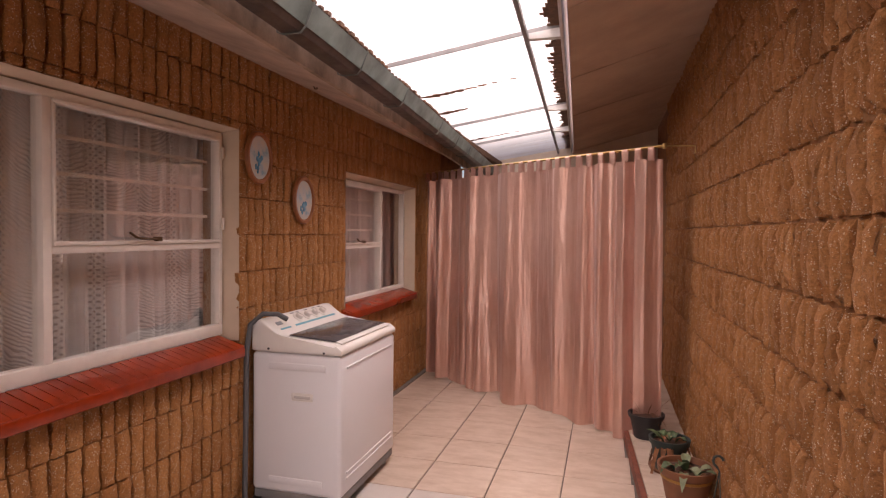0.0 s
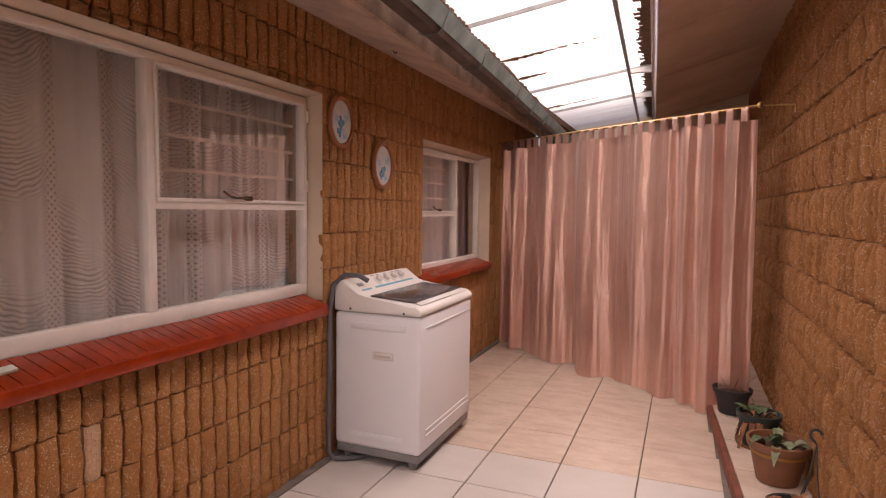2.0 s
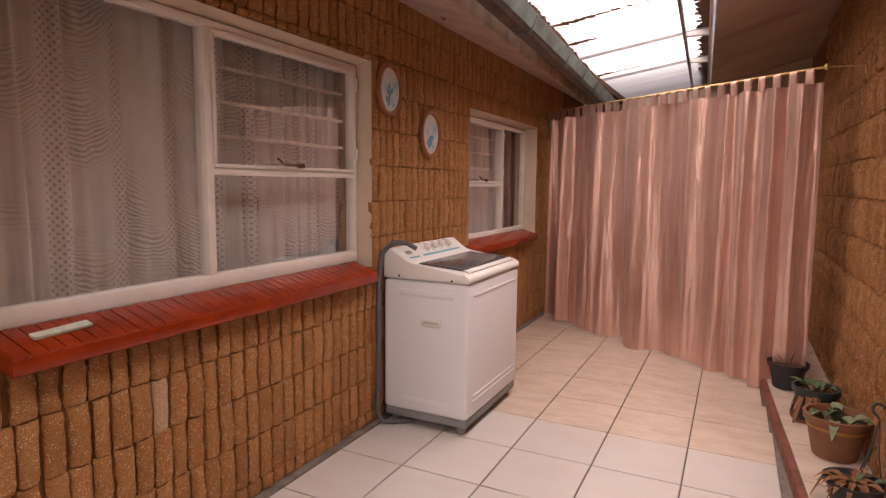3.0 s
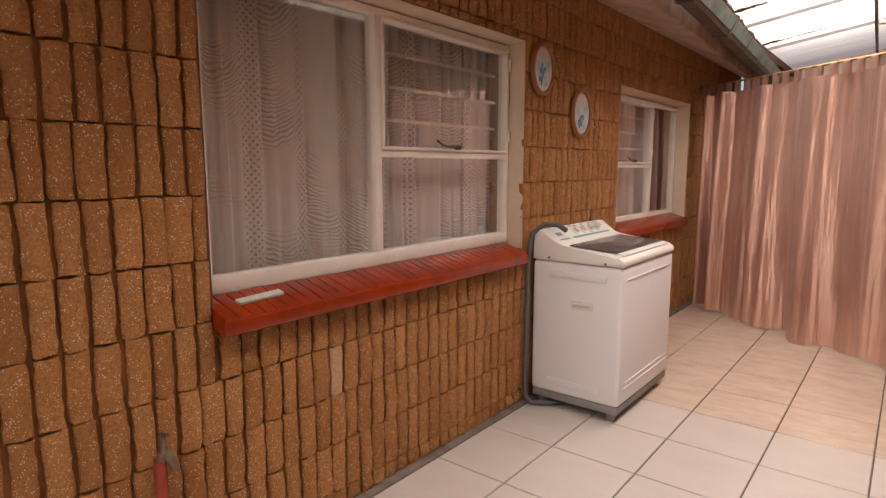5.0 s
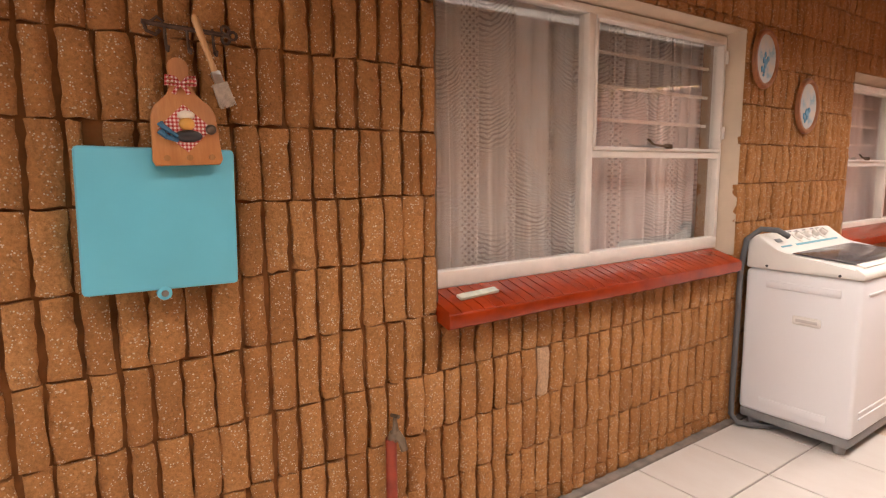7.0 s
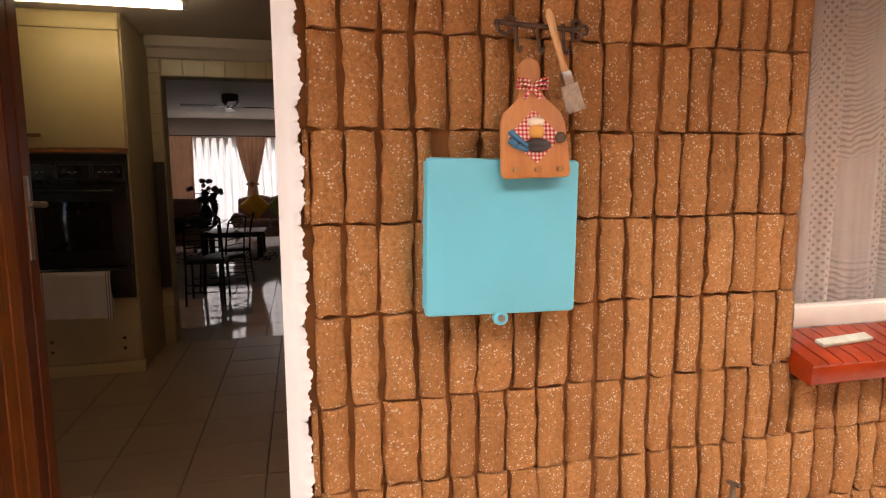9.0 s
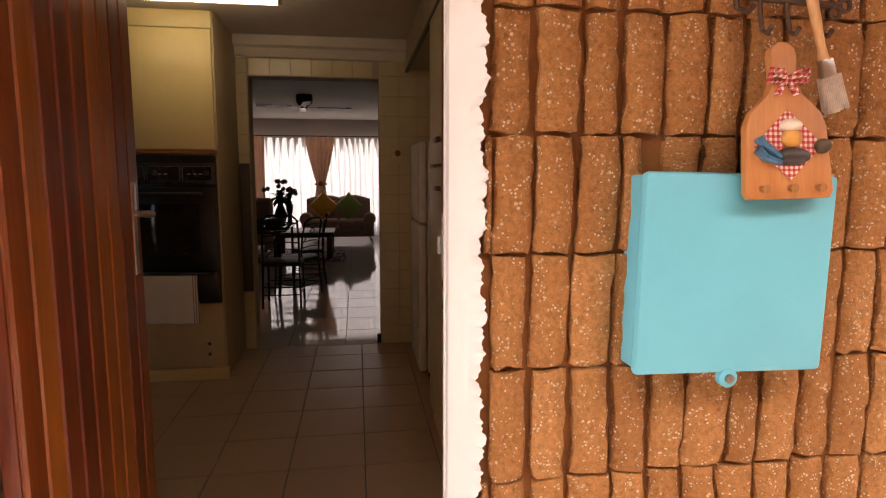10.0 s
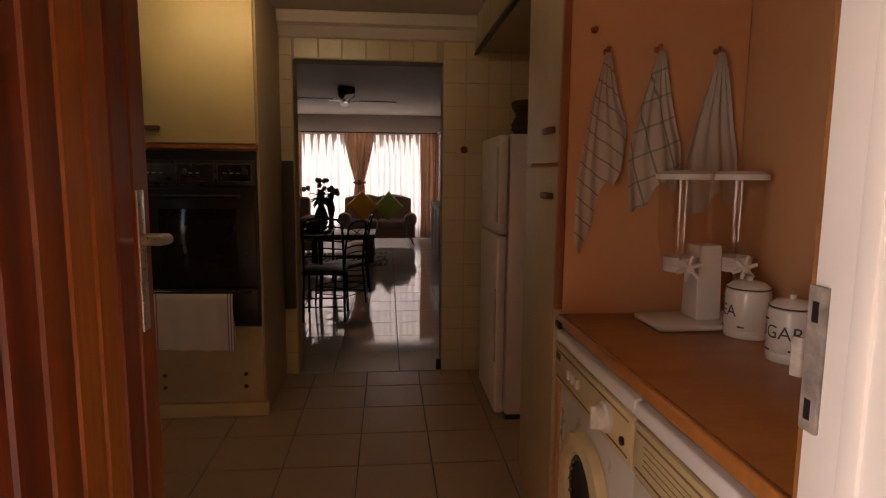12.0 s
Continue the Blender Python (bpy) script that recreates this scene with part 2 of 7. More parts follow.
SILL_RED = plain("red_painted_sill", (0.27, 0.026, 0.003), 0.22, vary=0.3, scale=9, bump=0.12, fine=60)
KERB_RED = plain("red_brown_kerb", (0.20, 0.06, 0.035), 0.6, vary=0.4, scale=10, bump=0.2)
GLASS = glass_material("window_glass", (0.97, 0.97, 0.96))
POT_GLASS = glass_material("clear_plastic", (0.94, 0.91, 0.88), 0.4)


# Dark upright streaks: woven tone, and fold shading put into the colour
def weave_and_fold_shade(n, c):
    wide = n.grey(n.noise(5, 1, 0.4, n.coords((1, 1, 0.01))), 0.40, 0.62, 0.0, 0.22)
    thin = n.grey(n.noise(30, 2, 0.5, n.coords((1, 1, 0.06))), 0.45, 0.7, 0.0, 0.14)
    return n.mix(n.math('ADD', wide, thin), c, (0.34, 0.145, 0.10))


def crinkle(mat, strength):
    """Crush lines of satin: long upright ones and short slanting ones."""
    n = Nodes("", mat)
    h = n.math('ADD', n.noise(8, 3, 0.55, n.coords((1, 1, 0.11))), n.math('MULTIPLY', n.noise(26, 3, 0.55, n.coords((1, 1, 0.22))), 0.16))
    n.bump(h, strength, 0.05)
    n.set(None, 0.28, 0.66, Specular_IOR_Level=0.6)
    return mat


DRAPE = cloth("pink_brown_satin", ((0.72, 0.44, 0.35), (0.82, 0.55, 0.46)), 0.36, 0.15, 500, 0.06, None, weave_and_fold_shade)
crinkle(DRAPE, 0.6)
LACE = cloth("white_lace", ((0.90, 0.89, 0.89), (0.95, 0.94, 0.94)), 0.85, 0.25, 900, 0.05, lace_holes)
NET = cloth("white_net", ((0.90, 0.88, 0.88), (0.94, 0.93, 0.93)), 0.85, 0.2, 900, 0.06, net_holes)
SHEER = cloth("white_voile", ((0.82, 0.79, 0.77), (0.88, 0.85, 0.83)), 0.85, 0.1, 900, 0.75)
LIVING_DRAPE = cloth("bronze_drape", ((0.36, 0.19, 0.11), (0.44, 0.25, 0.16)), 0.45, 0.3, 600, 0.3)


def roof_sheet_material():
    n = Nodes("translucent_roof_sheet")
    stain = n.grey(n.noise(3.0, 6, 0.65, n.coords((0.6, 3.0, 1))), 0.45, 0.75)
    c = n.mix(n.math('MULTIPLY', stain, 0.45), (0.90, 0.89, 0.85), (0.72, 0.62, 0.46))
    thin = n.add("ShaderNodeBsdfTranslucent", Color=c)
    clear = n.add("ShaderNodeBsdfTransparent", Color=(0.95, 0.94, 0.9, 1))
    m1 = n.add("ShaderNodeMixShader", Fac=0.35)
    n.put(m1.inputs[1], thin.outputs[0])
    n.put(m1.inputs[2], clear.outputs[0])
    n.put(n.out.inputs["Surface"], m1.outputs[0])
    return n.m


ROOF_SHEET = roof_sheet_material()

# ---- building helpers ----
ORIGIN = {}
OUTSIDE = Matrix.Identity(4)
INSIDE = Matrix.Translation((-0.0424, 0.1862, 0.049)) @ Matrix.Scale(0.92, 4)   # kitchen and living room, a step above the passage
PLACE = [OUTSIDE]


def thing(name, label, category, base=(0, 0, 0), group="", kind="", turn=0.0):
    ob = new(name)
    ob.empty_display_size = 0.1
    ob.matrix_world = PLACE[0] @ pose(*base, 0, 0, turn)
    ORIGIN[ob.name] = Matrix.Translation(base)
    return tagged(ob, label, category, group, kind)


def part(name, bm, mat, parent=None, label="", smooth=True):
    """One mesh object from a bmesh in world metres, under a thing or a part (or alone)."""
    me = bpy.data.meshes.new(name)
    bmesh.ops.recalc_face_normals(bm, faces=bm.faces)
    bm.to_mesh(me)
    bm.free()
    me.materials.append(mat)
    if smooth:
        for p in me.polygons:
            p.use_smooth = True
        me.set_sharp_from_angle(angle=radians(35))
    ob = new(name, me)
    if parent is not None:
        o = ORIGIN[parent.name]
        me.transform(o.inverted())
        ob.parent = parent
        ORIGIN[ob.name] = o
    if label:
        ob["label"] = label
    return ob


def solo(name, bm, mat, label, category, base, kind="", group="", smooth=True):
    """A thing that is one mesh."""
    bmesh.ops.translate(bm, vec=-Vector(base), verts=bm.verts)
    ob = part(name, bm, mat, None, "", smooth)
    ob.matrix_world = PLACE[0] @ Matrix.Translation(base)
    ORIGIN[ob.name] = Matrix.Translation(base)
    return tagged(ob, label, category, group, kind)


def struct(name, bm, mat, label="", smooth=False):
    ob = part(name, bm, mat, None, label, smooth)
    ob.matrix_world = PLACE[0]
    ORIGIN[ob.name] = Matrix.Identity(4)
    return tagged(ob, label or name.replace("_", " "), name.split("_")[0], "", "structure")


def bx(bm, x0, x1, y0, y1, z0, z1, bev=0.0, seg=2, m=None):
    r = bmesh.ops.create_cube(bm, size=1.0)
    vs = r["verts"]
    bmesh.ops.scale(bm, vec=(x1 - x0, y1 - y0, z1 - z0), verts=vs)
    bmesh.ops.translate(bm, vec=((x0 + x1) / 2, (y0 + y1) / 2, (z0 + z1) / 2), verts=vs)
    if bev:
        es = list({e for v in vs for e in v.link_edges})
        out = bmesh.ops.bevel(bm, geom=es, offset=bev, segments=seg, profile=0.5, affect='EDGES')
        vs = list({v for f in out["faces"] for v in f.verts} | {v for v in vs if v.is_valid})
    if m is not None:
        bmesh.ops.transform(bm, matrix=m, verts=vs)
    return bm


def box(x0, x1, y0, y1, z0, z1, bev=0.0, seg=2, m=None):
    return bx(bmesh.new(), x0, x1, y0, y1, z0, z1, bev, seg, m)


def tube(bm, pts, r, n=8, caps=True):
    """A round rod along points; r may be one radius or one a point."""
    pts = [Vector(p) for p in pts]
    rs = r if isinstance(r, (list, tuple)) else [r] * len(pts)
    rings, side = [], None
    for i, p in enumerate(pts):
        d = (pts[min(i + 1, len(pts) - 1)] - pts[max(i - 1, 0)]).normalized()
        if side is None:
            side = d.orthogonal().normalized()
        side = (side - d * side.dot(d)).normalized()
        up = d.cross(side)
        rings.append([bm.verts.new(p + rs[i] * (math.cos(a) * side + math.sin(a) * up)) for a in (2 * math.pi * k / n for k in range(n))])
    for a, b in zip(rings, rings[1:]):
        for k in range(n):
            bm.faces.new((a[k], a[(k + 1) % n], b[(k + 1) % n], b[k]))
    if caps:
        bm.faces.new(rings[0][::-1])
        bm.faces.new(rings[-1])
    return bm


def lathe(bm, profile, at, n=28, m=None):
    """Turns (radius, height) pairs about a vertical axis at a place."""
    rings = []
    for r, z in profile:
        if r < 1e-5:
            rings.append([bm.verts.new((at[0], at[1], at[2] + z))])
        else:
            rings.append([bm.verts.new((at[0] + r * math.cos(2 * math.pi * k / n), at[1] + r * math.sin(2 * math.pi * k / n), at[2] + z)) for k in range(n)])
    for a, b in zip(rings, rings[1:]):
        for k in range(n):
            q = [a[k % len(a)], a[(k + 1) % len(a)], b[(k + 1) % len(b)], b[k % len(b)]]
            q = [v for i, v in enumerate(q) if v not in q[:i]]
            if len(q) > 2:
                bm.faces.new(q)
    if m is not None:
        bmesh.ops.transform(bm, matrix=m, verts=[v for g in rings for v in g])
    return bm


def sheet(f, nu, nv, thick=0.0):
    """A surface f(u, v) for u, v in 0..1, made solid when thick."""
    bm = bmesh.new()
    g = [[bm.verts.new(f(i / nu, j / nv)) for j in range(nv + 1)] for i in range(nu + 1)]
    for i in range(nu):
        for j in range(nv):
            bm.faces.new((g[i][j], g[i + 1][j], g[i + 1][j + 1], g[i][j + 1]))
    if thick:
        bmesh.ops.recalc_face_normals(bm, faces=bm.faces)
        bmesh.ops.solidify(bm, geom=list(bm.faces), thickness=thick)
    return bm


def prism(outline, axis, lo, hi, bev=0.0):
    """A flat outline of pairs pushed along an axis ('x', 'y' or 'z') from lo to hi."""
    bm = bmesh.new()

    def at(p, d):
        return {'x': (d, p[0], p[1]), 'y': (p[0], d, p[1]), 'z': (p[0], p[1], d)}[axis]
    a = [bm.verts.new(at(p, lo)) for p in outline]
    b = [bm.verts.new(at(p, hi)) for p in outline]
    bm.faces.new(a[::-1])
    bm.faces.new(b)
    for i in range(len(outline)):
        j = (i + 1) % len(outline)
        bm.faces.new((a[i], a[j], b[j], b[i]))
    if bev:
        bmesh.ops.bevel(bm, geom=list(bm.edges), offset=bev, segments=2, profile=0.5, affect='EDGES')
    return bm


# ---- the structure ----
WX, WIN = -0.53, -0.75          # outer and inner face of the house wall
KZ = 0.057                      # kitchen floor
W1 = (1.94, 3.71, 0.84, 1.925)   # big window opening: y, y, z, z
W2 = (4.965, 6.53, 0.83, 1.842)
DOOR = (-0.13, 0.752, 0.0, 2.01)


def right_x(y):
    return 1.785


def holed_wall(y0, y1, z1, x0, x1, holes):
    """A wall along y with rectangular openings through it."""
    bm, y = bmesh.new(), y0
    for a, b, c, d in sorted(holes):
        bx(bm, x0, x1, y, a, 0, z1)
        if c > 0.01:
            bx(bm, x0, x1, a, b, 0, c)
        bx(bm, x0, x1, a, b, d, z1)
        y = b
    bx(bm, x0, x1, y, y1, 0, z1)
    return bm


wall_house = struct("wall_house", holed_wall(-1.6, 8.4, 2.75, WIN, WX - 0.021, [DOOR, W1, W2]), MORTAR, "house wall of brown ribbed split-face blocks")

bm = bmesh.new()
a, b = Vector((right_x(-1.6) + 0.021, -1.6, 0)), Vector((right_x(8.4) + 0.021, 8.4, 0))
for p, q in ((a, b),):
    vs = [bm.verts.new(v) for v in (p, q, q + Vector((0.2, 0, 0)), p + Vector((0.2, 0, 0)))]
    vt = [bm.verts.new(v.co + Vector((0, 0, 2.95))) for v in vs]
    bm.faces.new(vs), bm.faces.new(vt)
    for i in range(4):
        bm.faces.new((vs[i], vs[(i + 1) % 4], vt[(i + 1) % 4], vt[i]))
wall_boundary = struct("wall_boundary", bm, MORTAR, "boundary wall of brown split-face blocks")
# Unseen end walls added; the near one is opened for the daylight lamp
struct("wall_passage_end", box(-0.5, 2.2, 8.4, 8.6, 0, 2.95), PLASTER, "unseen plain wall added beyond the curtain to close the passage")
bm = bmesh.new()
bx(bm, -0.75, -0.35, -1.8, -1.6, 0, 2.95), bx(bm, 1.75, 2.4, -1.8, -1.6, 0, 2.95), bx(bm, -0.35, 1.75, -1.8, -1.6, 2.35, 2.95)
struct("wall_passage_start", bm, PLASTER, "unseen plain end wall with an added opening for daylight")

struct("floor", box(WIN, 2.3, -1.8, 8.6, -0.12, -0.008), GROUT, "grouted bed of the tiled passage floor")
PLACE[0] = INSIDE
struct("floor_kitchen", box(-4.25, WIN - 0.002, -2.3, 1.46, -0.06, KZ - 0.006), GROUT, "grouted bed of the kitchen floor")
struct("floor_threshold", box(WIN - 0.001, WX - 0.02, -0.29, 0.66, -0.007, KZ - 0.004), TILE_KITCHEN, "tiled door threshold")
struct("floor_living", box(-12.7, -4.252, -3.6, 1.4, -0.06, KZ - 0.004), GROUT, "bed of the glossy living room floor")

# kitchen, living room and bedroom shells
struct("ceiling_kitchen", box(-4.25, WIN, -2.3, 1.46, 2.42, 2.5), CEILING_PAINT, "painted kitchen ceiling")
struct("ceiling_living", box(-12.7, -4.252, -3.6, 1.45, 2.62, 2.7), CEILING_PAINT, "painted living room ceiling")
struct("wall_kitchen_south", box(-4.25, WIN, -2.45, -2.3, -0.05, 2.5), WALL_PAINT, "cream kitchen wall")
struct("wall_kitchen_north", box(-4.25, WIN, 1.42, 1.56, -0.05, 2.5), NICHE_PAINT, "peach painted kitchen wall")
bm = bmesh.new()
bx(bm, -4.36, -4.19, -2.3, -0.378, 0, 2.6), bx(bm, -4.36, -4.19, 0.588, 1.42, 0, 2.6), bx(bm, -4.36, -4.19, -0.378, 0.588, 2.135, 2.6)
wall_kitchen_west = struct("wall_kitchen_west", bm, GROUT_PALE, "cream tiled wall with an open doorway")
struct("wall_living_north", box(-12.7, -4.36, 1.4, 1.55, -0.05, 2.7), LIVING_PAINT, "greyish living room wall")
struct("wall_living_south", box(-12.7, -4.36, -3.75, -3.6, -0.05, 2.7), LIVING_PAINT, "greyish living room wall")
struct("wall_living_east", box(-4.36, -4.22, -3.6, -2.45, -0.05, 2.7), LIVING_PAINT, "greyish living room wall")
bm = bmesh.new()
bx(bm, -12.85, -12.7, -3.75, -2.2, 0, 2.7), bx(bm, -12.85, -12.7, 1.0, 1.55, 0, 2.7), bx(bm, -12.85, -12.7, -2.2, 1.0, 2.2, 2.7), bx(bm, -12.85, -12.7, -2.2, 1.0, 0, 0.3)
struct("wall_living_west", bm, LIVING_PAINT, "greyish living room wall with a wide window")
PLACE[0] = OUTSIDE
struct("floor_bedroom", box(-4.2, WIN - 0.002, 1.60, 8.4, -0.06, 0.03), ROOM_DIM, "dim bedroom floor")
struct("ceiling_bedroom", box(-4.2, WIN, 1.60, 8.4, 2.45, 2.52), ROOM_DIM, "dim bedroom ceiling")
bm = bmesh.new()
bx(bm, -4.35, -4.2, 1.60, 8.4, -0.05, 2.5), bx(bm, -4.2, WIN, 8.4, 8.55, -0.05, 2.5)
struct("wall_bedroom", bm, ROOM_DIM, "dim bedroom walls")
struct("ground", box(-40, 40, -40, 40, -0.4, -0.13), plain("dry_ground", (0.2, 0.15, 0.1), 0.95), "bare ground around the house")

# raised ledge with a red edge, along the boundary wall


def ledge_x(y):
    return 1.542 - 0.055 * (y - 2.54)


def along(y0, y1, fx0, fx1, z0, z1):
    bm = bmesh.new()
    q = [(fx0(y0), y0), (fx1(y0), y0), (fx1(y1), y1), (fx0(y1), y1)]
    lo, hi = [bm.verts.new((x, y, z0)) for x, y in q], [bm.verts.new((x, y, z1)) for x, y in q]
    bm.faces.new(lo[::-1]), bm.faces.new(hi)
    for i in range(4):
        j = (i + 1) % 4
        bm.faces.new((lo[i], lo[j], hi[j], hi[i]))
    return bm


struct("ledge", along(-1.6, 8.4, lambda y: ledge_x(y) + 0.03, lambda y: right_x(y) + 0.012, -0.005, 0.048), GROUT, "low ledge bed")
struct("trim_ledge", along(-1.6, 8.4, ledge_x, lambda y: ledge_x(y) + 0.029, -0.004, 0.062), KERB_RED, "red-brown painted ledge edge")
bm = bmesh.new()
bx(bm, WX - 0.013, WX + 0.035, 0.70, 8.4, -0.006, 0.012, 0.004)
struct("baseboard", bm, plain("dirty_cement_strip", (0.20, 0.165, 0.14), 0.95, vary=0.4, scale=12, bump=0.4), "dirty cement strip along the wall foot")

# ---- roof over the passage ----


def eave_x(y, at):
    return at - 0.06 * (y - 3.0)


Y0, Y1 = -1.6, 8.4


def strip(f0, f1, z0, z1, thick, n=12):
    """A board along y between two edges f0(y), f1(y) at heights z0, z1."""
    return sheet(lambda u, v: (f0(Y0 + u * (Y1 - Y0)) * (1 - v) + f1(Y0 + u * (Y1 - Y0)) * v, Y0 + u * (Y1 - Y0), z0 * (1 - v) + z1 * v), n, 1, thick)


eave = thing("eave", "house eave with peeling soffit board and worn fascia", "eave", (WX, 3.0, 2.3), kind="structure")
part("soffit", strip(lambda y: WX - 0.02, lambda y: eave_x(y, 0.05), 2.31, 2.14, 0.012), SOFFIT, eave)
part("fascia", strip(lambda y: eave_x(y, 0.055), lambda y: eave_x(y, 0.06), 2.10, 2.30, 0.022), FASCIA, eave, "worn brown fascia board")
for i, y in enumerate((0.6, 1.9, 3.1, 4.35, 5.6, 6.8)):
    part("batten", box(WX - 0.01, eave_x(y, 0.04), y - 0.012, y + 0.012, 0, 0.008, 0, 2, Matrix.Translation((0, 0, 2.222)) @ Matrix.Translation((-0.24, y, 0)) @ Matrix.Rotation(radians(16.5), 4, 'Y') @ Matrix.Translation((0.24, -y, -0.014))), SOFFIT, eave)

gutter = thing("roof_gutter", "green painted metal roof gutter, weathered and stained", "gutter", (0.15, 3.0, 2.15))
prof = [(0.0, 0.105), (0.0, 0.02), (0.015, 0.0), (0.085, 0.0), (0.10, 0.02), (0.125, 0.085), (0.14, 0.10), (0.128, 0.104), (0.112, 0.088), (0.088, 0.022), (0.078, 0.010), (0.02, 0.010), (0.010, 0.024), (0.008, 0.105)]
bm = bmesh.new()
ends = []
for y in (Y0, 0.5, 2.0, 3.5, 5.0, 6.5, Y1):
    ends.append([bm.verts.new((eave_x(y, 0.088) + px, y, 2.135 + pz)) for px, pz in prof])
for p, q in zip(ends, ends[1:]):
    for k in range(len(prof)):
        j = (k + 1) % len(prof)
        bm.faces.new((p[k], p[j], q[j], q[k]))
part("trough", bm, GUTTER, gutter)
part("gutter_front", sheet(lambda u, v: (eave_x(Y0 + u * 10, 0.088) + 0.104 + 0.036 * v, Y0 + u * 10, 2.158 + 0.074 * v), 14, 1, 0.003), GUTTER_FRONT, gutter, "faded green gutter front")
for y in (-0.4, 1.0, 2.25, 3.05, 3.62, 4.3, 5.25, 5.9, 6.5):
    gx = eave_x(y, 0.088)
    b_ = bmesh.new()
    tube(b_, [(gx - 0.004, y, 2.25), (gx - 0.004, y, 2.14), (gx + 0.02, y, 2.132), (gx + 0.09, y, 2.132), (gx + 0.109, y, 2.152), (gx + 0.144, y, 2.235)], 0.004, 6)
    part("bracket", b_, GUTTER_PALE, gutter, "faded pale bracket")


def beam_x(y):
    return 0.86 - 0.04 * (y - 3.6)


def edge_x(y):
    return 1.03 - 0.045 * (y - 3.7)


def sheet_z(x):
    return 2.33 + 0.16 * x


sheeting = thing("translucent_roof", "milky translucent corrugated roof sheets, stained at the laps", "roof", (0.6, 3.0, 2.4), kind="structure")
laps = [-1.6, -0.3, 0.62, 1.55, 2.42, 3.28, 4.22, 5.02, 5.95, 6.75, 7.55, 8.4]
for k, (ya, yb) in enumerate(zip(laps, laps[1:])):
    n_ = int((yb - ya) / 0.0127)

    def corr(u, v, ya=ya, yb=yb, k=k):
        y = ya - 0.03 + u * (yb - ya + 0.05)
        x = eave_x(y, 0.10) * (1 - v) + (edge_x(y) + 0.02) * v
        return (x, y, sheet_z(x) + 0.004 * math.sin(y * 2 * math.pi / 0.076) + 0.006 * (k % 2))
    p_ = part("roof_sheet", sheet(corr, n_, 4), ROOF_SHEET, sheeting)
    p_.visible_shadow = False
for y, w in ((1.1, 0.018), (2.42, 0.02), (4.15, 0.016), (5.9, 0.016), (6.9, 0.014)):
    x0, x1 = eave_x(y, 0.15), edge_x(y)
    m = Matrix.Translation((0, y, 0))
    b_ = prism([(x0, sheet_z(x0) - 0.035), (x1, sheet_z(x1) - 0.035), (x1, sheet_z(x1) - 0.012), (x0, sheet_z(x0) - 0.012)], 'y', y - w * 0.28, y + w * 0.28)
    part("roof_batten", b_, STEEL_PAINT, sheeting, "thin grey steel batten")
    part("bracket_plate", prism([(beam_x(y) - 0.012, 2.425), (edge_x(y), 2.448), (edge_x(y), 2.40), (beam_x(y) - 0.012, 2.40)], 'y', y - 0.02, y + 0.02), STEEL_WHITE, sheeting, "white steel bracket")
part("purlin", strip(lambda y: beam_x(y) - 0.011, lambda y: beam_x(y) + 0.011, 2.42, 2.42, 0.03), STEEL_PAINT, sheeting, "grey steel purlin")
rng = random.Random(5)
for y, reach in ((3.28, 0.2), (4.98, 0.62), (6.75, 0.5), (1.55, 0.5), (5.5, 0.2)):
    b_ = bmesh.new()
    x = eave_x(y, 0.16)
    for i in range(40):
        xx = x + reach * rng.random() ** 1.3
        s = rng.uniform(0.006, 0.02) * (1.2 - (xx - x) / (reach + 0.05))
        bx(b_, xx - s * 2, xx + s * 2, y - s * 0.6, y + s * 0.6, sheet_z(xx) + 0.0, sheet_z(xx) + 0.006, 0, 2, Matrix.Translation((0, rng.uniform(-0.012, 0.012), -0.006)))
    part("lap_dirt", b_, RUST, sheeting, "dark leaf dirt along the lap")
b_ = bmesh.new()
for i in range(150):
    y = -1.2 + 9.0 * i / 150
    x, s = eave_x(y, 0.225), rng.uniform(0.003, 0.013)
    bx(b_, x - s, x + s, y - s * 1.5, y + s * 1.5, 2.235, 2.239 + s, 0)
tagged(part("gutter_debris", b_, RUST, gutter, "rusty leaf debris"), kind="stuff")

# house side: flashing, board ceiling and its dark ragged gap
verge = thing("verge", "white painted roof verge with a ragged dark gap", "verge", (1.0, 3, 2.4), kind="structure")
part("flashing", strip(lambda y: edge_x(y) + 0.012, lambda y: edge_x(y) + 0.03, 2.385, 2.50, 0.014), STEEL_WHITE, verge)
# Ragged dark strips drawn along the verge in place of its gap
bm = bmesh.new()
y = Y0
while y < Y1:
    w = rng.uniform(0.02, 0.05)
    d = rng.uniform(0.05, 0.10)
    bx(bm, edge_x(y) - d, edge_x(y) + 0.012, y, y + w, 2.462, 2.468)
    y += w
part("ragged_underlay", bm, RUST, verge, "dark ragged strip drawn for the gap")

bm = sheet(lambda u, v: ((edge_x(Y0 + u * 10) + 0.035) * (1 - v) + (right_x(Y0 + u * 10) + 0.01) * v, Y0 + u * 10, 2.43 + 0.24 * v), 20, 4, 0.02)
ceiling = struct("ceiling_passage", bm, BOARD_CEIL, "sloping beige board ceiling", True)
bm = bmesh.new()
for y in (0.2, 1.4, 2.6, 3.8, 5.0, 6.2):
    x0, x1 = edge_x(y) + 0.04, right_x(y)
    vs = [(x0, 2.404), (x1, 2.644), (x1, 2.652), (x0, 2.412)]
    a_ = [bm.verts.new((p, y - 0.014, q)) for p, q in vs]
    b2 = [bm.verts.new((p, y + 0.014, q)) for p, q in vs]
    bm.faces.new(a_), bm.faces.new(b2)
    for i in range(4):
        bm.faces.new((a_[i], a_[(i + 1) % 4], b2[(i + 1) % 4], b2[i]))
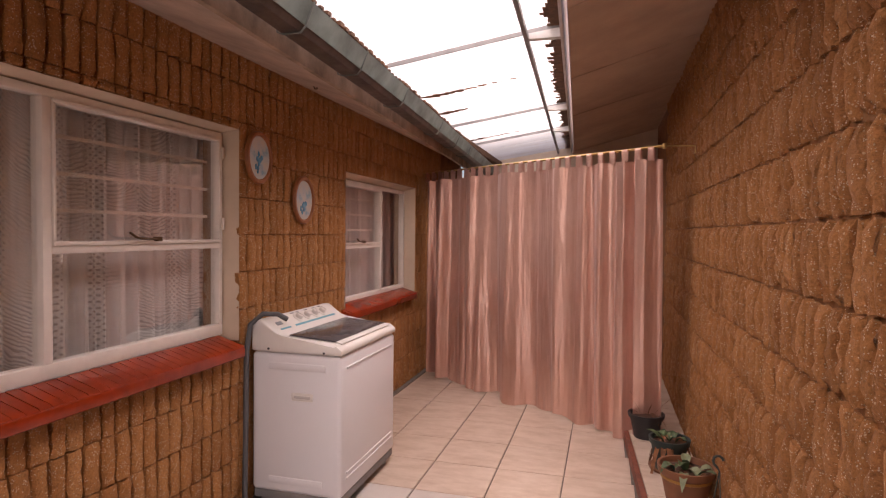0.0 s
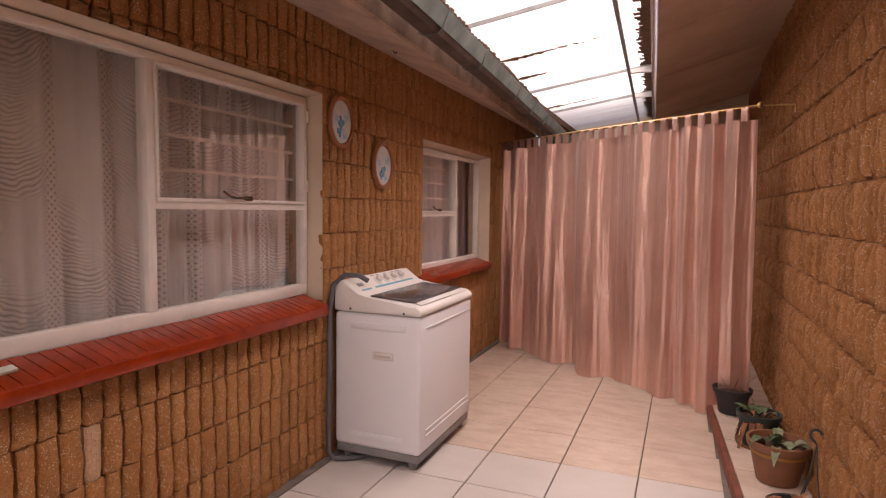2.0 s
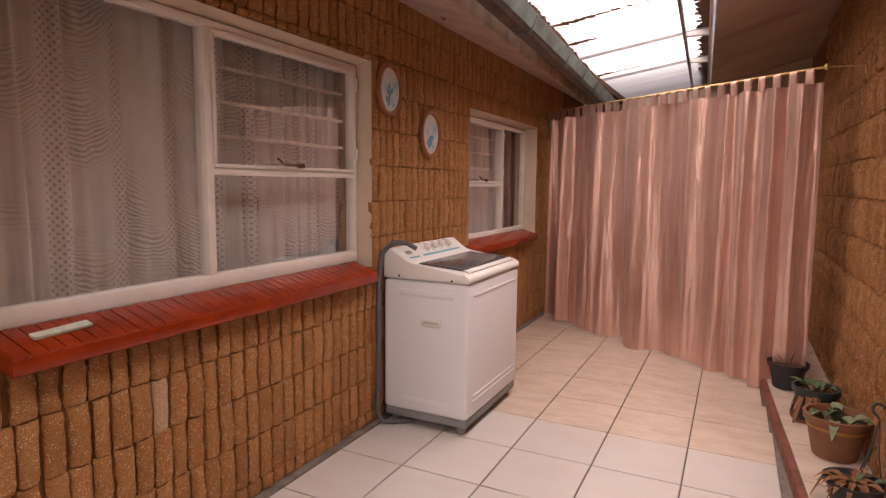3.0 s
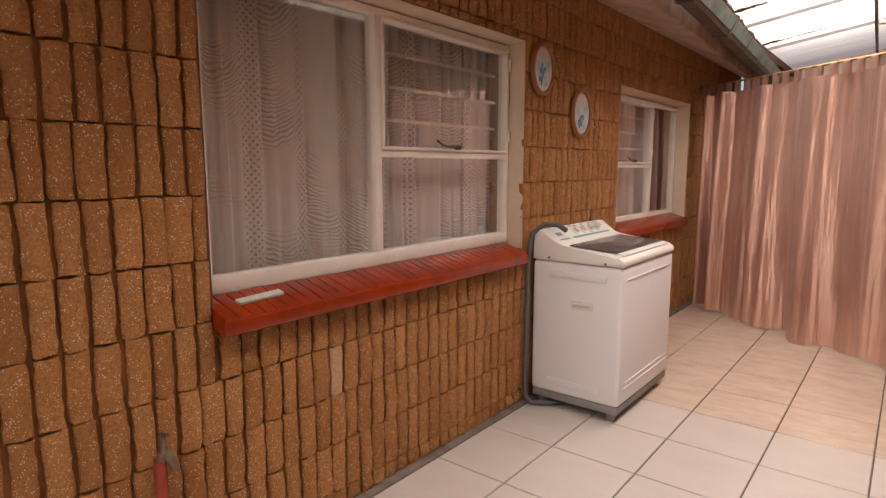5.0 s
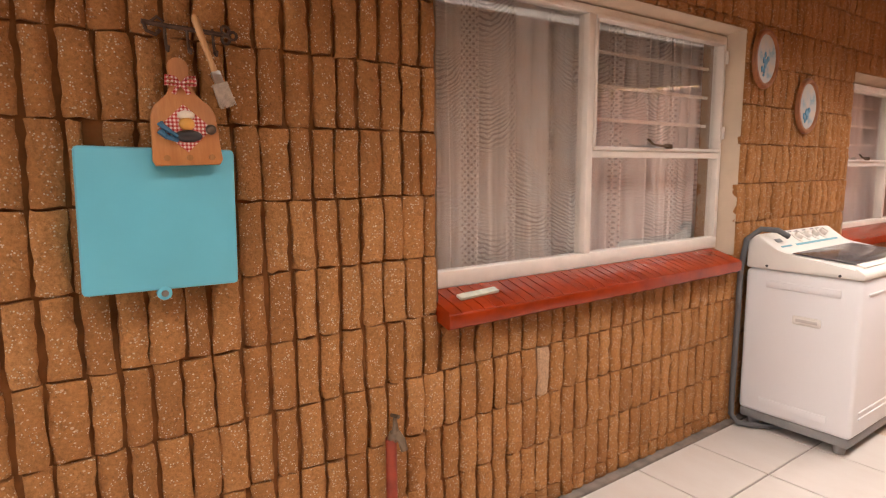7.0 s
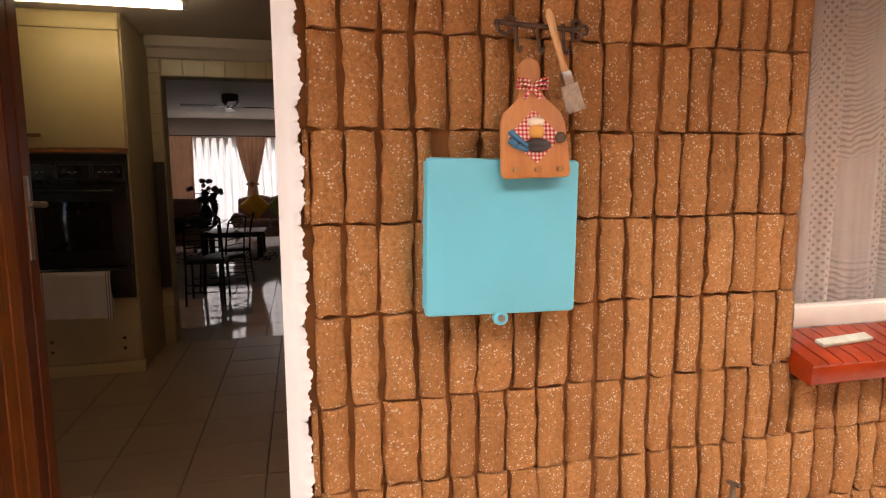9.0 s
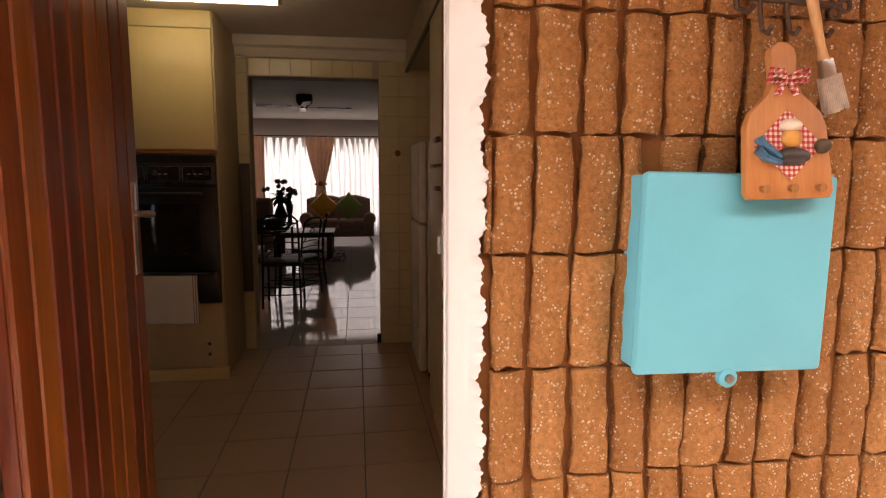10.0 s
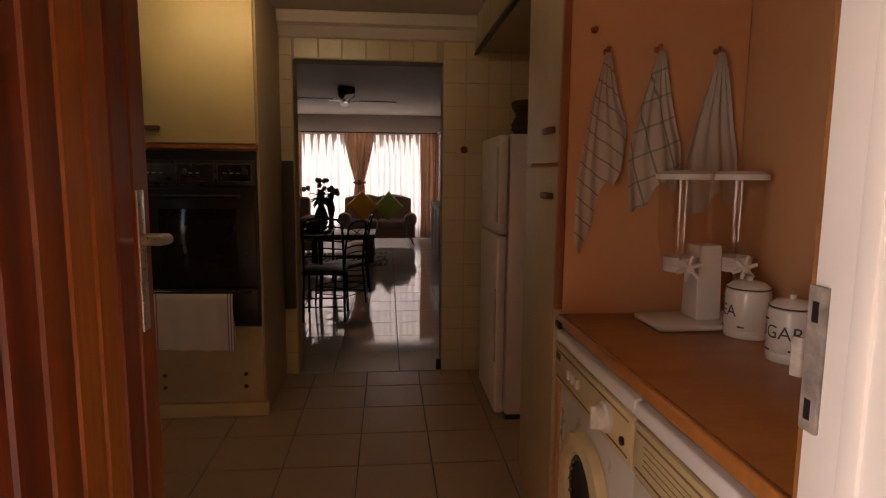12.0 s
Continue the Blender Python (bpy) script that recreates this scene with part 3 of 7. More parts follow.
struct("trim_ceiling", bm, BOARD_CEIL, "cover strips of the board ceiling")
struct("roof_house", sheet(lambda u, v: (-5.0 + v * 5.0 - 0.02, -2.6 + u * 11.2, 3.35 - v * 1.05), 2, 2, 0.05), RUST, "house roof over the rooms")

# ---- windows in the house wall ----
FX = -0.62                      # front of the window frames


def bar(y0, y1, z0, z1, x0=FX - 0.045, x1=FX, bev=0.004):
    return box(x0, x1, y0, y1, z0, z1, bev)


def window(name, hole, frame_y, z_top, z_bot, mullion, transom, casement_right, label):
    """Timber-look steel window: fixed light, a top casement over a lower pane, glass, plaster reveal."""
    y0, y1 = frame_y
    w = thing(name, label, "window", (FX, y0, z_bot), kind="structure")
    fr = 0.030
    bm = bmesh.new()
    for q in ((y0, y1, z_bot, z_bot + 0.055), (y0, y1, z_top - fr, z_top), (y0, y0 + fr, z_bot + 0.055, z_top - fr), (y1 - fr, y1, z_bot + 0.055, z_top - fr)):
        bx(bm, FX - 0.05, FX, *q, 0.004)
    f = part("window_frame", bm, WHITE_PAINT, w)
    part("mullion", bar(mullion - 0.018, mullion + 0.018, z_bot + 0.055, z_top - fr, FX - 0.05, FX + 0.004), WHITE_PAINT, w)
    a, b = (mullion + 0.018, y1 - fr) if casement_right else (y0 + fr, mullion - 0.018)
    part("transom", bar(a, b, transom - 0.022, transom + 0.006, FX - 0.05, FX + 0.002), WHITE_PAINT, w)
    c, d = (y0 + fr, mullion - 0.018) if casement_right else (mullion + 0.018, y1 - fr)
    bm = bmesh.new()
    for q in ((a, b, transom + 0.007, transom + 0.022), (a, b, z_top - fr - 0.016, z_top - fr - 0.001), (a, a + 0.012, transom + 0.022, z_top - fr - 0.016), (b - 0.012, b, transom + 0.022, z_top - fr - 0.016)):
        bx(bm, FX - 0.035, FX + 0.012, *q, 0.004)
    cas = part("casement", bm, WHITE_PAINT, w)
    for q in ((a, b, transom + 0.02, z_top - fr - 0.014), (a, b, z_bot + 0.055, transom - 0.022), (c, d, z_bot + 0.055, z_top - fr)):
        g = part("pane", box(FX - 0.026, FX - 0.022, *q), GLASS, w, "", False)
        g.visible_shadow = False
    # burglar bars behind the top casement
    for k in range(3):
        z = transom + (z_top - transom) * (0.245 + 0.245 * k)
        part("burglar_bar", box(FX - 0.075, FX - 0.068, a, b, z - 0.007, z + 0.007), WHITE_PAINT, w, "thin white bar behind the glass")
    bm = bmesh.new()
    m_ = (a + b) / 2 - 0.04
    tube(bm, [(FX + 0.03, m_ - 0.10, transom + 0.055), (FX + 0.035, m_ - 0.07, transom + 0.035), (FX + 0.03, m_ - 0.02, transom + 0.03), (FX + 0.024, m_ + 0.07, transom + 0.028)], 0.005, 6)
    bx(bm, FX + 0.005, FX + 0.03, m_ + 0.05, m_ + 0.08, transom + 0.018, transom + 0.038, 0.003)
    part("stay", bm, plain("tarnished_brass", (0.12, 0.07, 0.035), 0.45, 0.8), w, "tarnished brass window stay")
    for z in (transom + 0.1, z_top - 0.1):
        part("hinge", box(FX + 0.001, FX + 0.016, b + 0.002, b + 0.024, z - 0.03, z + 0.03, 0.003), WHITE_PAINT, cas)
    # plaster reveal, splayed on the far side, rough where it meets the blocks
    hy0, hy1, hz0, hz1 = hole
    bm = bmesh.new()

    def quad(*pts):
        bm.faces.new([bm.verts.new(p) for p in pts])
    quad((FX - 0.05, y1, z_bot - 0.03), (FX - 0.05, y1, z_top), (WX - 0.008, hy1, hz1), (WX - 0.008, hy1, z_bot - 0.03))
    quad((FX - 0.05, y0, z_bot - 0.03), (FX - 0.05, y0, z_top), (WX - 0.008, hy0, hz1), (WX - 0.008, hy0, z_bot - 0.03))
    quad((FX - 0.05, y0, z_top), (FX - 0.05, y1, z_top), (WX - 0.008, hy1, hz1), (WX - 0.008, hy0, hz1))
    part("reveal", bm, PLASTER, w, "cream plaster reveal", False)
    return w


window("window_1", W1, (1.962, 3.692), 1.905, 0.892, 2.728, 1.352, True, "large white-framed window with a top casement")
window("window_2", W2, (4.985, 6.45), 1.806, 0.868, 5.84, 1.31, False, "white-framed window with a top casement")


def sill(y0, y1, label):
    """Sloping sill of red-painted bricks laid on edge, each with its rounded nose."""
    s = thing("window_sill", label, "window sill", (WX, y0, 0.80), "painted brick sills")
    pitch = 0.046
    n = int(round((y1 - y0) / pitch))
    pitch = (y1 - y0) / n
    bm = prism([(FX + 0.002, 0.83), (WX + 0.054, 0.791), (WX + 0.062, 0.797), (WX + 0.063, 0.838), (WX + 0.056, 0.845), (FX + 0.002, 0.8885)], 'y', y0, y1, 0.003)
    part("bed", bm, SILL_RED, s)
    r = random.Random(int(y0 * 100))
    for k in range(n):
        a, b = y0 + k * pitch + 0.0022, y0 + (k + 1) * pitch - 0.0022
        d = r.uniform(-0.0006, 0.0006)
        bm = prism([(FX + 0.004, 0.84), (WX + 0.052, 0.81), (WX + 0.0615, 0.838), (WX + 0.0615, 0.843 + d), (WX + 0.054, 0.850 + d), (FX + 0.004, 0.892 + d)], 'y', a, b)
        part("brick", bm, SILL_RED, s)
    return s


sill(1.935, 3.66, "glossy red painted brick window sill")
sill(4.88, 6.40, "glossy red painted brick window sill")


def gather(y0, y1, z0, z1, x, folds, depth, seed, swing=0.0):
    r = random.Random(seed)
    ph = [r.uniform(0, 6.28) for _ in range(4)]

    def f(u, v):
        y = y0 + u * (y1 - y0)
        z = z0 + v * (z1 - z0)
        k = 0.6 + 0.4 * (1 - v)
        d = math.sin(u * folds * 6.283 + ph[0] + 1.3 * math.sin(u * 9 + ph[1])) + 0.5 * math.sin(u * folds * 2.3 * 6.283 + ph[2])
        return (x + depth * k * d + swing * (1 - v) * math.sin(u * 3 + ph[3]), y + 0.008 * math.sin(v * 5 + u * 40), z)
    return f


for y0, y1, nf, mat, seed, lab in ((1.80, 2.92, 7, LACE, 3, "white lace curtain with swag pattern, hanging in folds"), (2.86, 3.93, 13, LACE, 4, "white lace curtain gathered in narrow folds"),
                                   (4.95, 6.30, 9, NET, 5, "white net curtain in soft folds")):
    solo("net_curtain", sheet(gather(y0, y1, 0.55, 2.12, -0.785, nf, 0.03, seed), int(150 * (y1 - y0)), 8), mat, lab, "curtain", (-0.785, y0, 0.55))
solo("window_curtain", sheet(gather(6.32, 6.6, 0.55, 2.12, -0.785, 2, 0.02, 9), 40, 4), plain("grey_blue_curtain", (0.20, 0.19, 0.19), 0.9), "dark grey curtain drawn to one side", "curtain", (-0.785, 6.32, 0.55))
bm = bmesh.new()
tube(bm, [(-0.785, 1.7, 2.13), (-0.785, 6.8, 2.13)], 0.008)
solo("net_rod", bm, WHITE_PAINT, "thin white net curtain rod inside the windows", "curtain rod", (-0.785, 1.7, 2.13))
bm = box(-0.585, -0.50, 2.02, 2.19, 0.0, 0.010, 0.002, 2, Matrix.Translation((0, 0, 0.866)) @ Matrix.Translation((-0.54, 2.1, 0)) @ Matrix.Rotation(radians(18), 4, 'Y') @ Matrix.Rotation(radians(4), 4, 'Z') @ Matrix.Scale(0.32, 4, (1, 0, 0)) @ Matrix.Translation((0.54, -2.1, 0)))
packet = solo("soap_packet", bm, plain("pale_green_wrapper", (0.55, 0.56, 0.46), 0.5, vary=0.25, scale=40), "flat pale green packet lying on the red sill", "packet", (-0.54, 2.1, 0.866))
packet.location.z += 0.006

# ---- the passage ----


def passage_curtain():
    A, B = Vector((-0.50, 6.72)), Vector((1.56, 5.15))
    d = (B - A).normalized()
    nrm = Vector((-d.y, d.x))
    L = (B - A).length
    r = random.Random(11)
    ks = [(6.0, r.uniform(0, 6.28), 0.046), (15.0, r.uniform(0, 6.28), 0.042), (27.0, r.uniform(0, 6.28), 0.014)]

    def rod_z(u):
        return 2.0 - 0.015 * u

    def f(u, v):
        s = u * L
        zt, zb = rod_z(u) - 0.075, 0.02 + 0.012 * math.sin(u * 21) + 0.012 * math.sin(u * 47 + 1)
        z = zb + v * (zt - zb)
        warp = s + 0.03 * math.sin(5 * s + 1)
        off = 0.0
        for k, p, a in ks:
            w_ = math.sin(k * warp * 2.3 + p + 0.5 * math.sin(2.2 * v + k) + 0.9 * math.sin(2.7 * s + k))
            off += a * math.copysign(abs(w_) ** 0.8, w_) * (0.65 + 0.55 * math.sin(1.9 * s + k))
        off *= 0.8 + 0.45 * (1 - v)
        off += 0.05 * (1 - v) * math.sin(s * 1.7 + 0.6) * u
        flare = 0.02 * (1 - v) ** 2
        q = A + d * (s + 0.012 * math.sin(k0 * s + 2)) - nrm * (off - flare)
        return (q.x, q.y, z)
    k0 = 19.0
    c = thing("tab_top_curtain", "pink-brown satin tab-top curtain closing off the passage", "curtain", (0.5, 5.95, 0.0))
    cl = part("cloth", sheet(f, 560, 30), DRAPE, c)
    rod = thing("curtain_rod", "thin brass curtain rod across the passage", "curtain rod", (1.56, 5.0, 2.0))
    bm = bmesh.new()
    pa, pb = A - d * 0.02, B + d * 0.04
    tube(bm, [(pa.x, pa.y, rod_z(0)), (pb.x, pb.y, rod_z(1))], 0.0085, 10)
    brass = plain("brass", (0.55, 0.36, 0.14), 0.3, 0.9)
    part("pole", bm, brass, rod)
    bm = bmesh.new()
    lathe(bm, [(0.0, -0.02), (0.012, -0.016), (0.016, 0), (0.012, 0.016), (0, 0.02)], (pb.x, pb.y, rod_z(1)), 12)
    part("finial", bm, brass, rod)
    bm = bmesh.new()
    tube(bm, [(pb.x - 0.01, pb.y, rod_z(1)), (right_x(pb.y) - 0.012, pb.y, rod_z(1) - 0.004), (right_x(pb.y) - 0.010, pb.y, rod_z(1) - 0.05)], 0.005, 8)
    part("rod_bracket", bm, brass, rod)
    n = 26
    for i in range(n):
        u = (i + 0.5) / n
        lean = r.uniform(-0.012, 0.012)

        def tab(a, b, u=u, lean=lean):
            s = u * L + (a - 0.5) * 0.045 + lean * b
            ang = b * math.pi * 2
            zz = rod_z(u) - 0.075 + (0.0 if b in (0, 1) else 0)
            q = A + d * s
            if b < 0.4:
                z, o = zz - 0.01 + (b / 0.4) * 0.08, 0.011
            elif b > 0.6:
                z, o = zz - 0.01 + ((1 - b) / 0.4) * 0.08, -0.011
            else:
                t = (b - 0.4) / 0.2 * math.pi
                z, o = zz + 0.07 + 0.012 * math.sin(t), 0.011 * math.cos(t)
            q = q - nrm * o
            return (q.x, q.y, z)
        part("tab", sheet(tab, 2, 20), DRAPE, c)


passage_curtain()

WHITE_ENAMEL = plain("white_enamel", (0.76, 0.755, 0.775), 0.42, vary=0.01, scale=1.2)
WHITE_PLASTIC = plain("white_plastic", (0.76, 0.73, 0.69), 0.4, vary=0.05, scale=5)
GREY_PLASTIC = plain("grey_plastic", (0.24, 0.235, 0.235), 0.55, vary=0.15, scale=9)
SMOKE = plain("smoked_lid", (0.085, 0.078, 0.083), 0.16, vary=0.3, scale=12)
BLUE_PRINT = plain("blue_print", (0.12, 0.38, 0.48), 0.5)
DARK_PRINT = plain("dark_print", (0.05, 0.05, 0.055), 0.5)
BLACK = plain("black_plastic", (0.012, 0.011, 0.011), 0.35, vary=0.3)


def top_loader():
    x0, x1, y0, y1 = -0.50, 0.0, 3.765, 4.525
    L = y1 - y0
    w = thing("washing_machine", "white top-loading washing machine on a grey plastic base", "washing machine", (-0.23, 4.13, 0))
    part("body", box(x0, x1, y0, y1, 0.085, 0.80, 0.022, 3), WHITE_ENAMEL, w)
    part("base", box(x0 + 0.008, x1 - 0.008, y0 + 0.008, y1 - 0.008, 0.042, 0.088, 0.008), GREY_PLASTIC, w, "grey plastic base")
    for fx in (x0 + 0.06, x1 - 0.055):
        for fy in (y0 + 0.05, y1 - 0.06):
            bm = bmesh.new()
            lathe(bm, [(0.0, 0), (0.024, 0), (0.026, 0.02), (0.03, 0.05), (0, 0.05)], (fx, fy, 0.0), 14)
            part("foot", bm, GREY_PLASTIC, w)
    # top cover: rises from the front edge to the console at the back
    cover = prism([(x0, 0.803), (x1 + 0.004, 0.803), (x1 + 0.006, 0.832), (x1 - 0.03, 0.856), (x0 + 0.18, 0.878), (x0 + 0.14, 0.90), (x0 + 0.055, 0.965), (x0 + 0.012, 0.96), (x0, 0.93)], 'y', y0 - 0.003, y1 + 0.003, 0.010)
    part("top_cover", cover, WHITE_PLASTIC, w)
    lid = prism([(x0 + 0.185, 0.881), (x1 - 0.045, 0.862), (x1 - 0.045, 0.867), (x0 + 0.185, 0.886)], 'y', y0 + 0.055, y1 - 0.04, 0.001)
    part("lid", lid, SMOKE, w, "smoked transparent lid")
    part("lid_rim", prism([(x1 - 0.052, 0.858), (x1 - 0.02, 0.850), (x1 - 0.016, 0.858), (x1 - 0.050, 0.868)], 'y', y0 + 0.05, y1 - 0.05, 0.002), WHITE_PLASTIC, w)
    # console face is tilted: knobs, strips, buttons
    nx, nz = 0.607, 0.795
    tilt = Matrix.Rotation(math.atan2(nx, nz), 4, 'Y')

    def on_console(y, up, lift=0.0):
        t = up
        return Matrix.Translation((x0 + 0.14 - 0.085 * t + nx * lift, y, 0.90 + 0.065 * t + nz * lift)) @ tilt
    for i, y in enumerate((y0 + L * 0.40, y0 + L * 0.52, y0 + L * 0.64, y0 + L * 0.76)):
        bm = bmesh.new()
        lathe(bm, [(0.034, 0.0), (0.034, 0.004), (0.022, 0.006), (0.021, 0.022), (0.018, 0.026), (0, 0.026)], (0, 0, 0), 20, on_console(y, 0.55, 0.0))
        k = part("knob", bm, WHITE_PLASTIC, w)
        part("pointer", box(-0.019, 0.019, -0.004, 0.004, 0.026, 0.032, 0.001, 1, on_console(y, 0.55, 0) @ Matrix.Rotation(0.5 + i, 4, 'Z')), WHITE_PLASTIC, k)
    part("blue_strip", box(-0.006, 0.006, -0.235, 0.235, 0.0005, 0.0025, 0, 2, on_console(y0 + L * 0.59, 0.12)), BLUE_PRINT, w, "printed blue strip")
    part("blue_strip", box(-0.005, 0.005, -0.05, 0.05, 0.0005, 0.0025, 0, 2, on_console(y0 + L * 0.15, 0.12)), BLUE_PRINT, w, "printed blue strip")
    part("badge", box(-0.012, 0.012, -0.028, 0.028, 0.0005, 0.003, 0.001, 1, on_console(y0 + L * 0.13, 0.5)), plain("grey_badge", (0.25, 0.27, 0.28), 0.4), w, "small grey badge")
    for y in (y0 + L * f for f in (0.38, 0.46, 0.58, 0.70, 0.79)):
        part("print_bar", box(-0.002, 0.002, -0.018, 0.018, 0.0005, 0.0018, 0, 2, on_console(y, 0.92)), DARK_PRINT, w, "printed mark")
    # side handle, pressed panels and screws
    part("handle_plate", box(-0.27, -0.15, y0 - 0.006, y0 + 0.002, 0.565, 0.605, 0.006), WHITE_PLASTIC, w)
    # Raised slab, coloured grey for the shade in the grip's recess
    part("handle_slot", box(-0.256, -0.164, y0 - 0.0078, y0 - 0.004, 0.578, 0.592, 0.002), plain("slot_shadow", (0.5, 0.47, 0.45), 0.6), w, "handle grip slab tinted as a shaded recess")
    for z, a, b in ((0.735, -0.40, -0.08), (0.15, -0.40, -0.10)):
        part("pressed_panel", box(a, b, y0 - 0.004, y0 + 0.004, z - 0.018, z + 0.018, 0.0035), WHITE_ENAMEL, w)
    for z in (0.735, 0.17, 0.20):
        part("pressed_rib", box(x1 - 0.003, x1 + 0.0035, y0 + 0.07, y1 - 0.05, z - 0.006, z + 0.006, 0.003), WHITE_ENAMEL, w)
    for x, z in ((-0.40, 0.82), (-0.09, 0.815)):
        bm = bmesh.new()
        tube(bm, [(x, y0 - 0.003, z), (x, y0 - 0.0075, z)], 0.006, 10)
        part("screw", bm, DARK_PRINT, w)
    return w


top_loader()
bm = bmesh.new()
tube(bm, [(-0.36, 3.93, 0.955), (-0.40, 3.90, 0.985), (-0.455, 3.85, 0.99), (-0.495, 3.80, 0.94), (-0.508, 3.785, 0.80), (-0.508, 3.782, 0.5), (-0.508, 3.775, 0.22), (-0.50, 3.76, 0.06), (-0.47, 3.77, 0.022), (-0.42, 3.80, 0.018), (-0.36, 3.86, 0.016), (-0.30, 3.95, 0.014)], 0.0135, 10)
bmesh.ops.translate(bm, vec=(0, -0.055, 0), verts=bm.verts)
solo("drain_hose", bm, plain("dark_grey_rubber", (0.10, 0.10, 0.105), 0.6, vary=0.2), "dark grey drain hose hooked over the washing machine", "hose", (-0.50, 3.78, 0.0))


def wall_plate(y, z, rx, rz, seed, tilt, label):
    """Oval picture plate in a turned wooden rim."""
    p = thing("wall_plate", label, "wall plate", (WX, y, z), "decorative wall plates")
    m = Matrix.Translation((WX + 0.012, y, z)) @ Matrix.Rotation(radians(tilt), 4, 'X') @ Matrix.Rotation(radians(90), 4, 'Y') @ Matrix.Diagonal((rz, rx, 1, 1))
    bm = bmesh.new()
    lathe(bm, [(0.76, 0.0), (1.0, 0.0), (1.0, 0.010), (0.95, 0.020), (0.86, 0.020), (0.79, 0.008), (0.76, 0.004)], (0, 0, 0), 40, m)
    part("rim", bm, wood("plate_rim_wood", (0.20, 0.065, 0.022), (0.34, 0.12, 0.04), (0.44, 0.17, 0.06), 0.4, 3), p, "reddish brown wooden rim")
    n = Nodes("painted_plate")
    c = n.ramp(n.noise(16, 4, 0.6), (0.38, (0.62, 0.58, 0.52)), (0.55, (0.52, 0.56, 0.58)), (0.68, (0.30, 0.46, 0.56)))
    n.set(c, 0.25)
    bm = bmesh.new()
    lathe(bm, [(0.0, 0.006), (0.55, 0.0045), (0.83, 0.011)], (0, 0, 0), 40, m)
    part("picture", bm, n.m, p, "white plate with soft blue floral picture")
    r = random.Random(seed)
    bm = bmesh.new()
    for i in range(9):
        a, q = r.uniform(0, 6.28), r.uniform(0, 0.35)
        lathe(bm, [(0.0, 0.0115), (0.10, 0.0105), (0.12, 0.007)], (0, 0, 0), 8, m @ Matrix.Translation((0.22 + q * math.cos(a), q * math.sin(a), 0)) @ Matrix.Diagonal((r.uniform(0.5, 1.2), r.uniform(0.5, 1.2), 1, 1)))
    part("motif", bm, plain("blue_flower_paint", (0.10, 0.32, 0.52), 0.3, vary=0.4, scale=30), p, "blue painted motif")


wall_plate(3.843, 1.80, 0.116, 0.139, 2, 0, "oval wall plate with blue flowers in a wooden rim")
wall_plate(4.313, 1.604, 0.122, 0.144, 4, 0, "oval pale blue wall plate in a wooden rim")

# meter box, cutting board, brush and iron hooks
TURQ = plain("turquoise_paint", (0.12, 0.48, 0.61), 0.5, vary=0.05, scale=5, bump=0.05)
mb = thing("meter_box", "turquoise painted metal meter box on the block wall", "meter box", (WX, 1.12, 1.02))
mbm = Matrix.Translation((WX + 0.016, 1.150, 1.179)) @ Matrix.Rotation(radians(-1.0), 4, 'X') @ Matrix.Diagonal((1, 0.875, 0.843, 1))
part("case", box(-0.035, 0.028, -0.178, 0.176, -0.182, 0.182, 0.006, 2, mbm), TURQ, mb)
part("cover", box(0.022, 0.046, -0.186, 0.184, -0.188, 0.188, 0.011, 2, mbm), TURQ, mb)
bm = bmesh.new()
lathe(bm, [(0.018, 0.0), (0.018, 0.012), (0.014, 0.014), (0, 0.014)], (0, 0, 0), 18, mbm @ Matrix.Translation((0.034, -0.005, -0.196)) @ Matrix.Rotation(radians(90), 4, 'Y'))
lk = part("lock", bm, TURQ, mb)
bm = bmesh.new()
lathe(bm, [(0.009, 0.0), (0.009, 0.003), (0.004, 0.0035), (0, 0.001)], (0, 0, 0), 14, mbm @ Matrix.Translation((0.048, -0.005, -0.196)) @ Matrix.Rotation(radians(90), 4, 'Y'))
part("keyhole", bm, plain("steel_lock", (0.30, 0.28, 0.25), 0.35, 0.8), lk, "steel lock barrel")

bdm = Matrix.Translation((WX + 0.076, 1.207, 1.298)) @ Matrix.Rotation(radians(-8), 4, 'Y') @ Matrix.Rotation(radians(1.5), 4, 'X') @ Matrix.Diagonal((1, 0.93, 0.87, 1))


def board_outline():
    pts = [(-0.072, 0.0), (0.072, 0.0), (0.078, 0.012), (0.072, 0.125)]
    pts += [(0.062 - 0.034 * t, 0.15 + 0.03 * t) for t in (0.0, 0.5, 1.0)]
    pts += [(0.020, 0.20), (0.019, 0.225)]
    pts += [(0.024 * math.cos(a), 0.248 + 0.024 * math.sin(a)) for a in (0, 0.6, 1.2, 1.57, 1.94, 2.54, 3.14)]
    pts += [(-0.019, 0.225), (-0.020, 0.20)]
    pts += [(-0.062 + 0.034 * t, 0.15 + 0.03 * t) for t in (1.0, 0.5, 0.0)]
    pts += [(-0.072, 0.125), (-0.078, 0.012)]
    return pts


cb = thing("cutting_board", "small decorated wooden cutting board hanging by its handle", "cutting board", (WX, 1.21, 1.34))
bm = prism(board_outline(), 'x', 0.0, 0.014, 0.002)
bmesh.ops.transform(bm, matrix=bdm, verts=bm.verts)
part("board", bm, wood("pine_board", (0.40, 0.15, 0.045), (0.50, 0.20, 0.065), (0.56, 0.25, 0.09), 0.5, 2), cb)


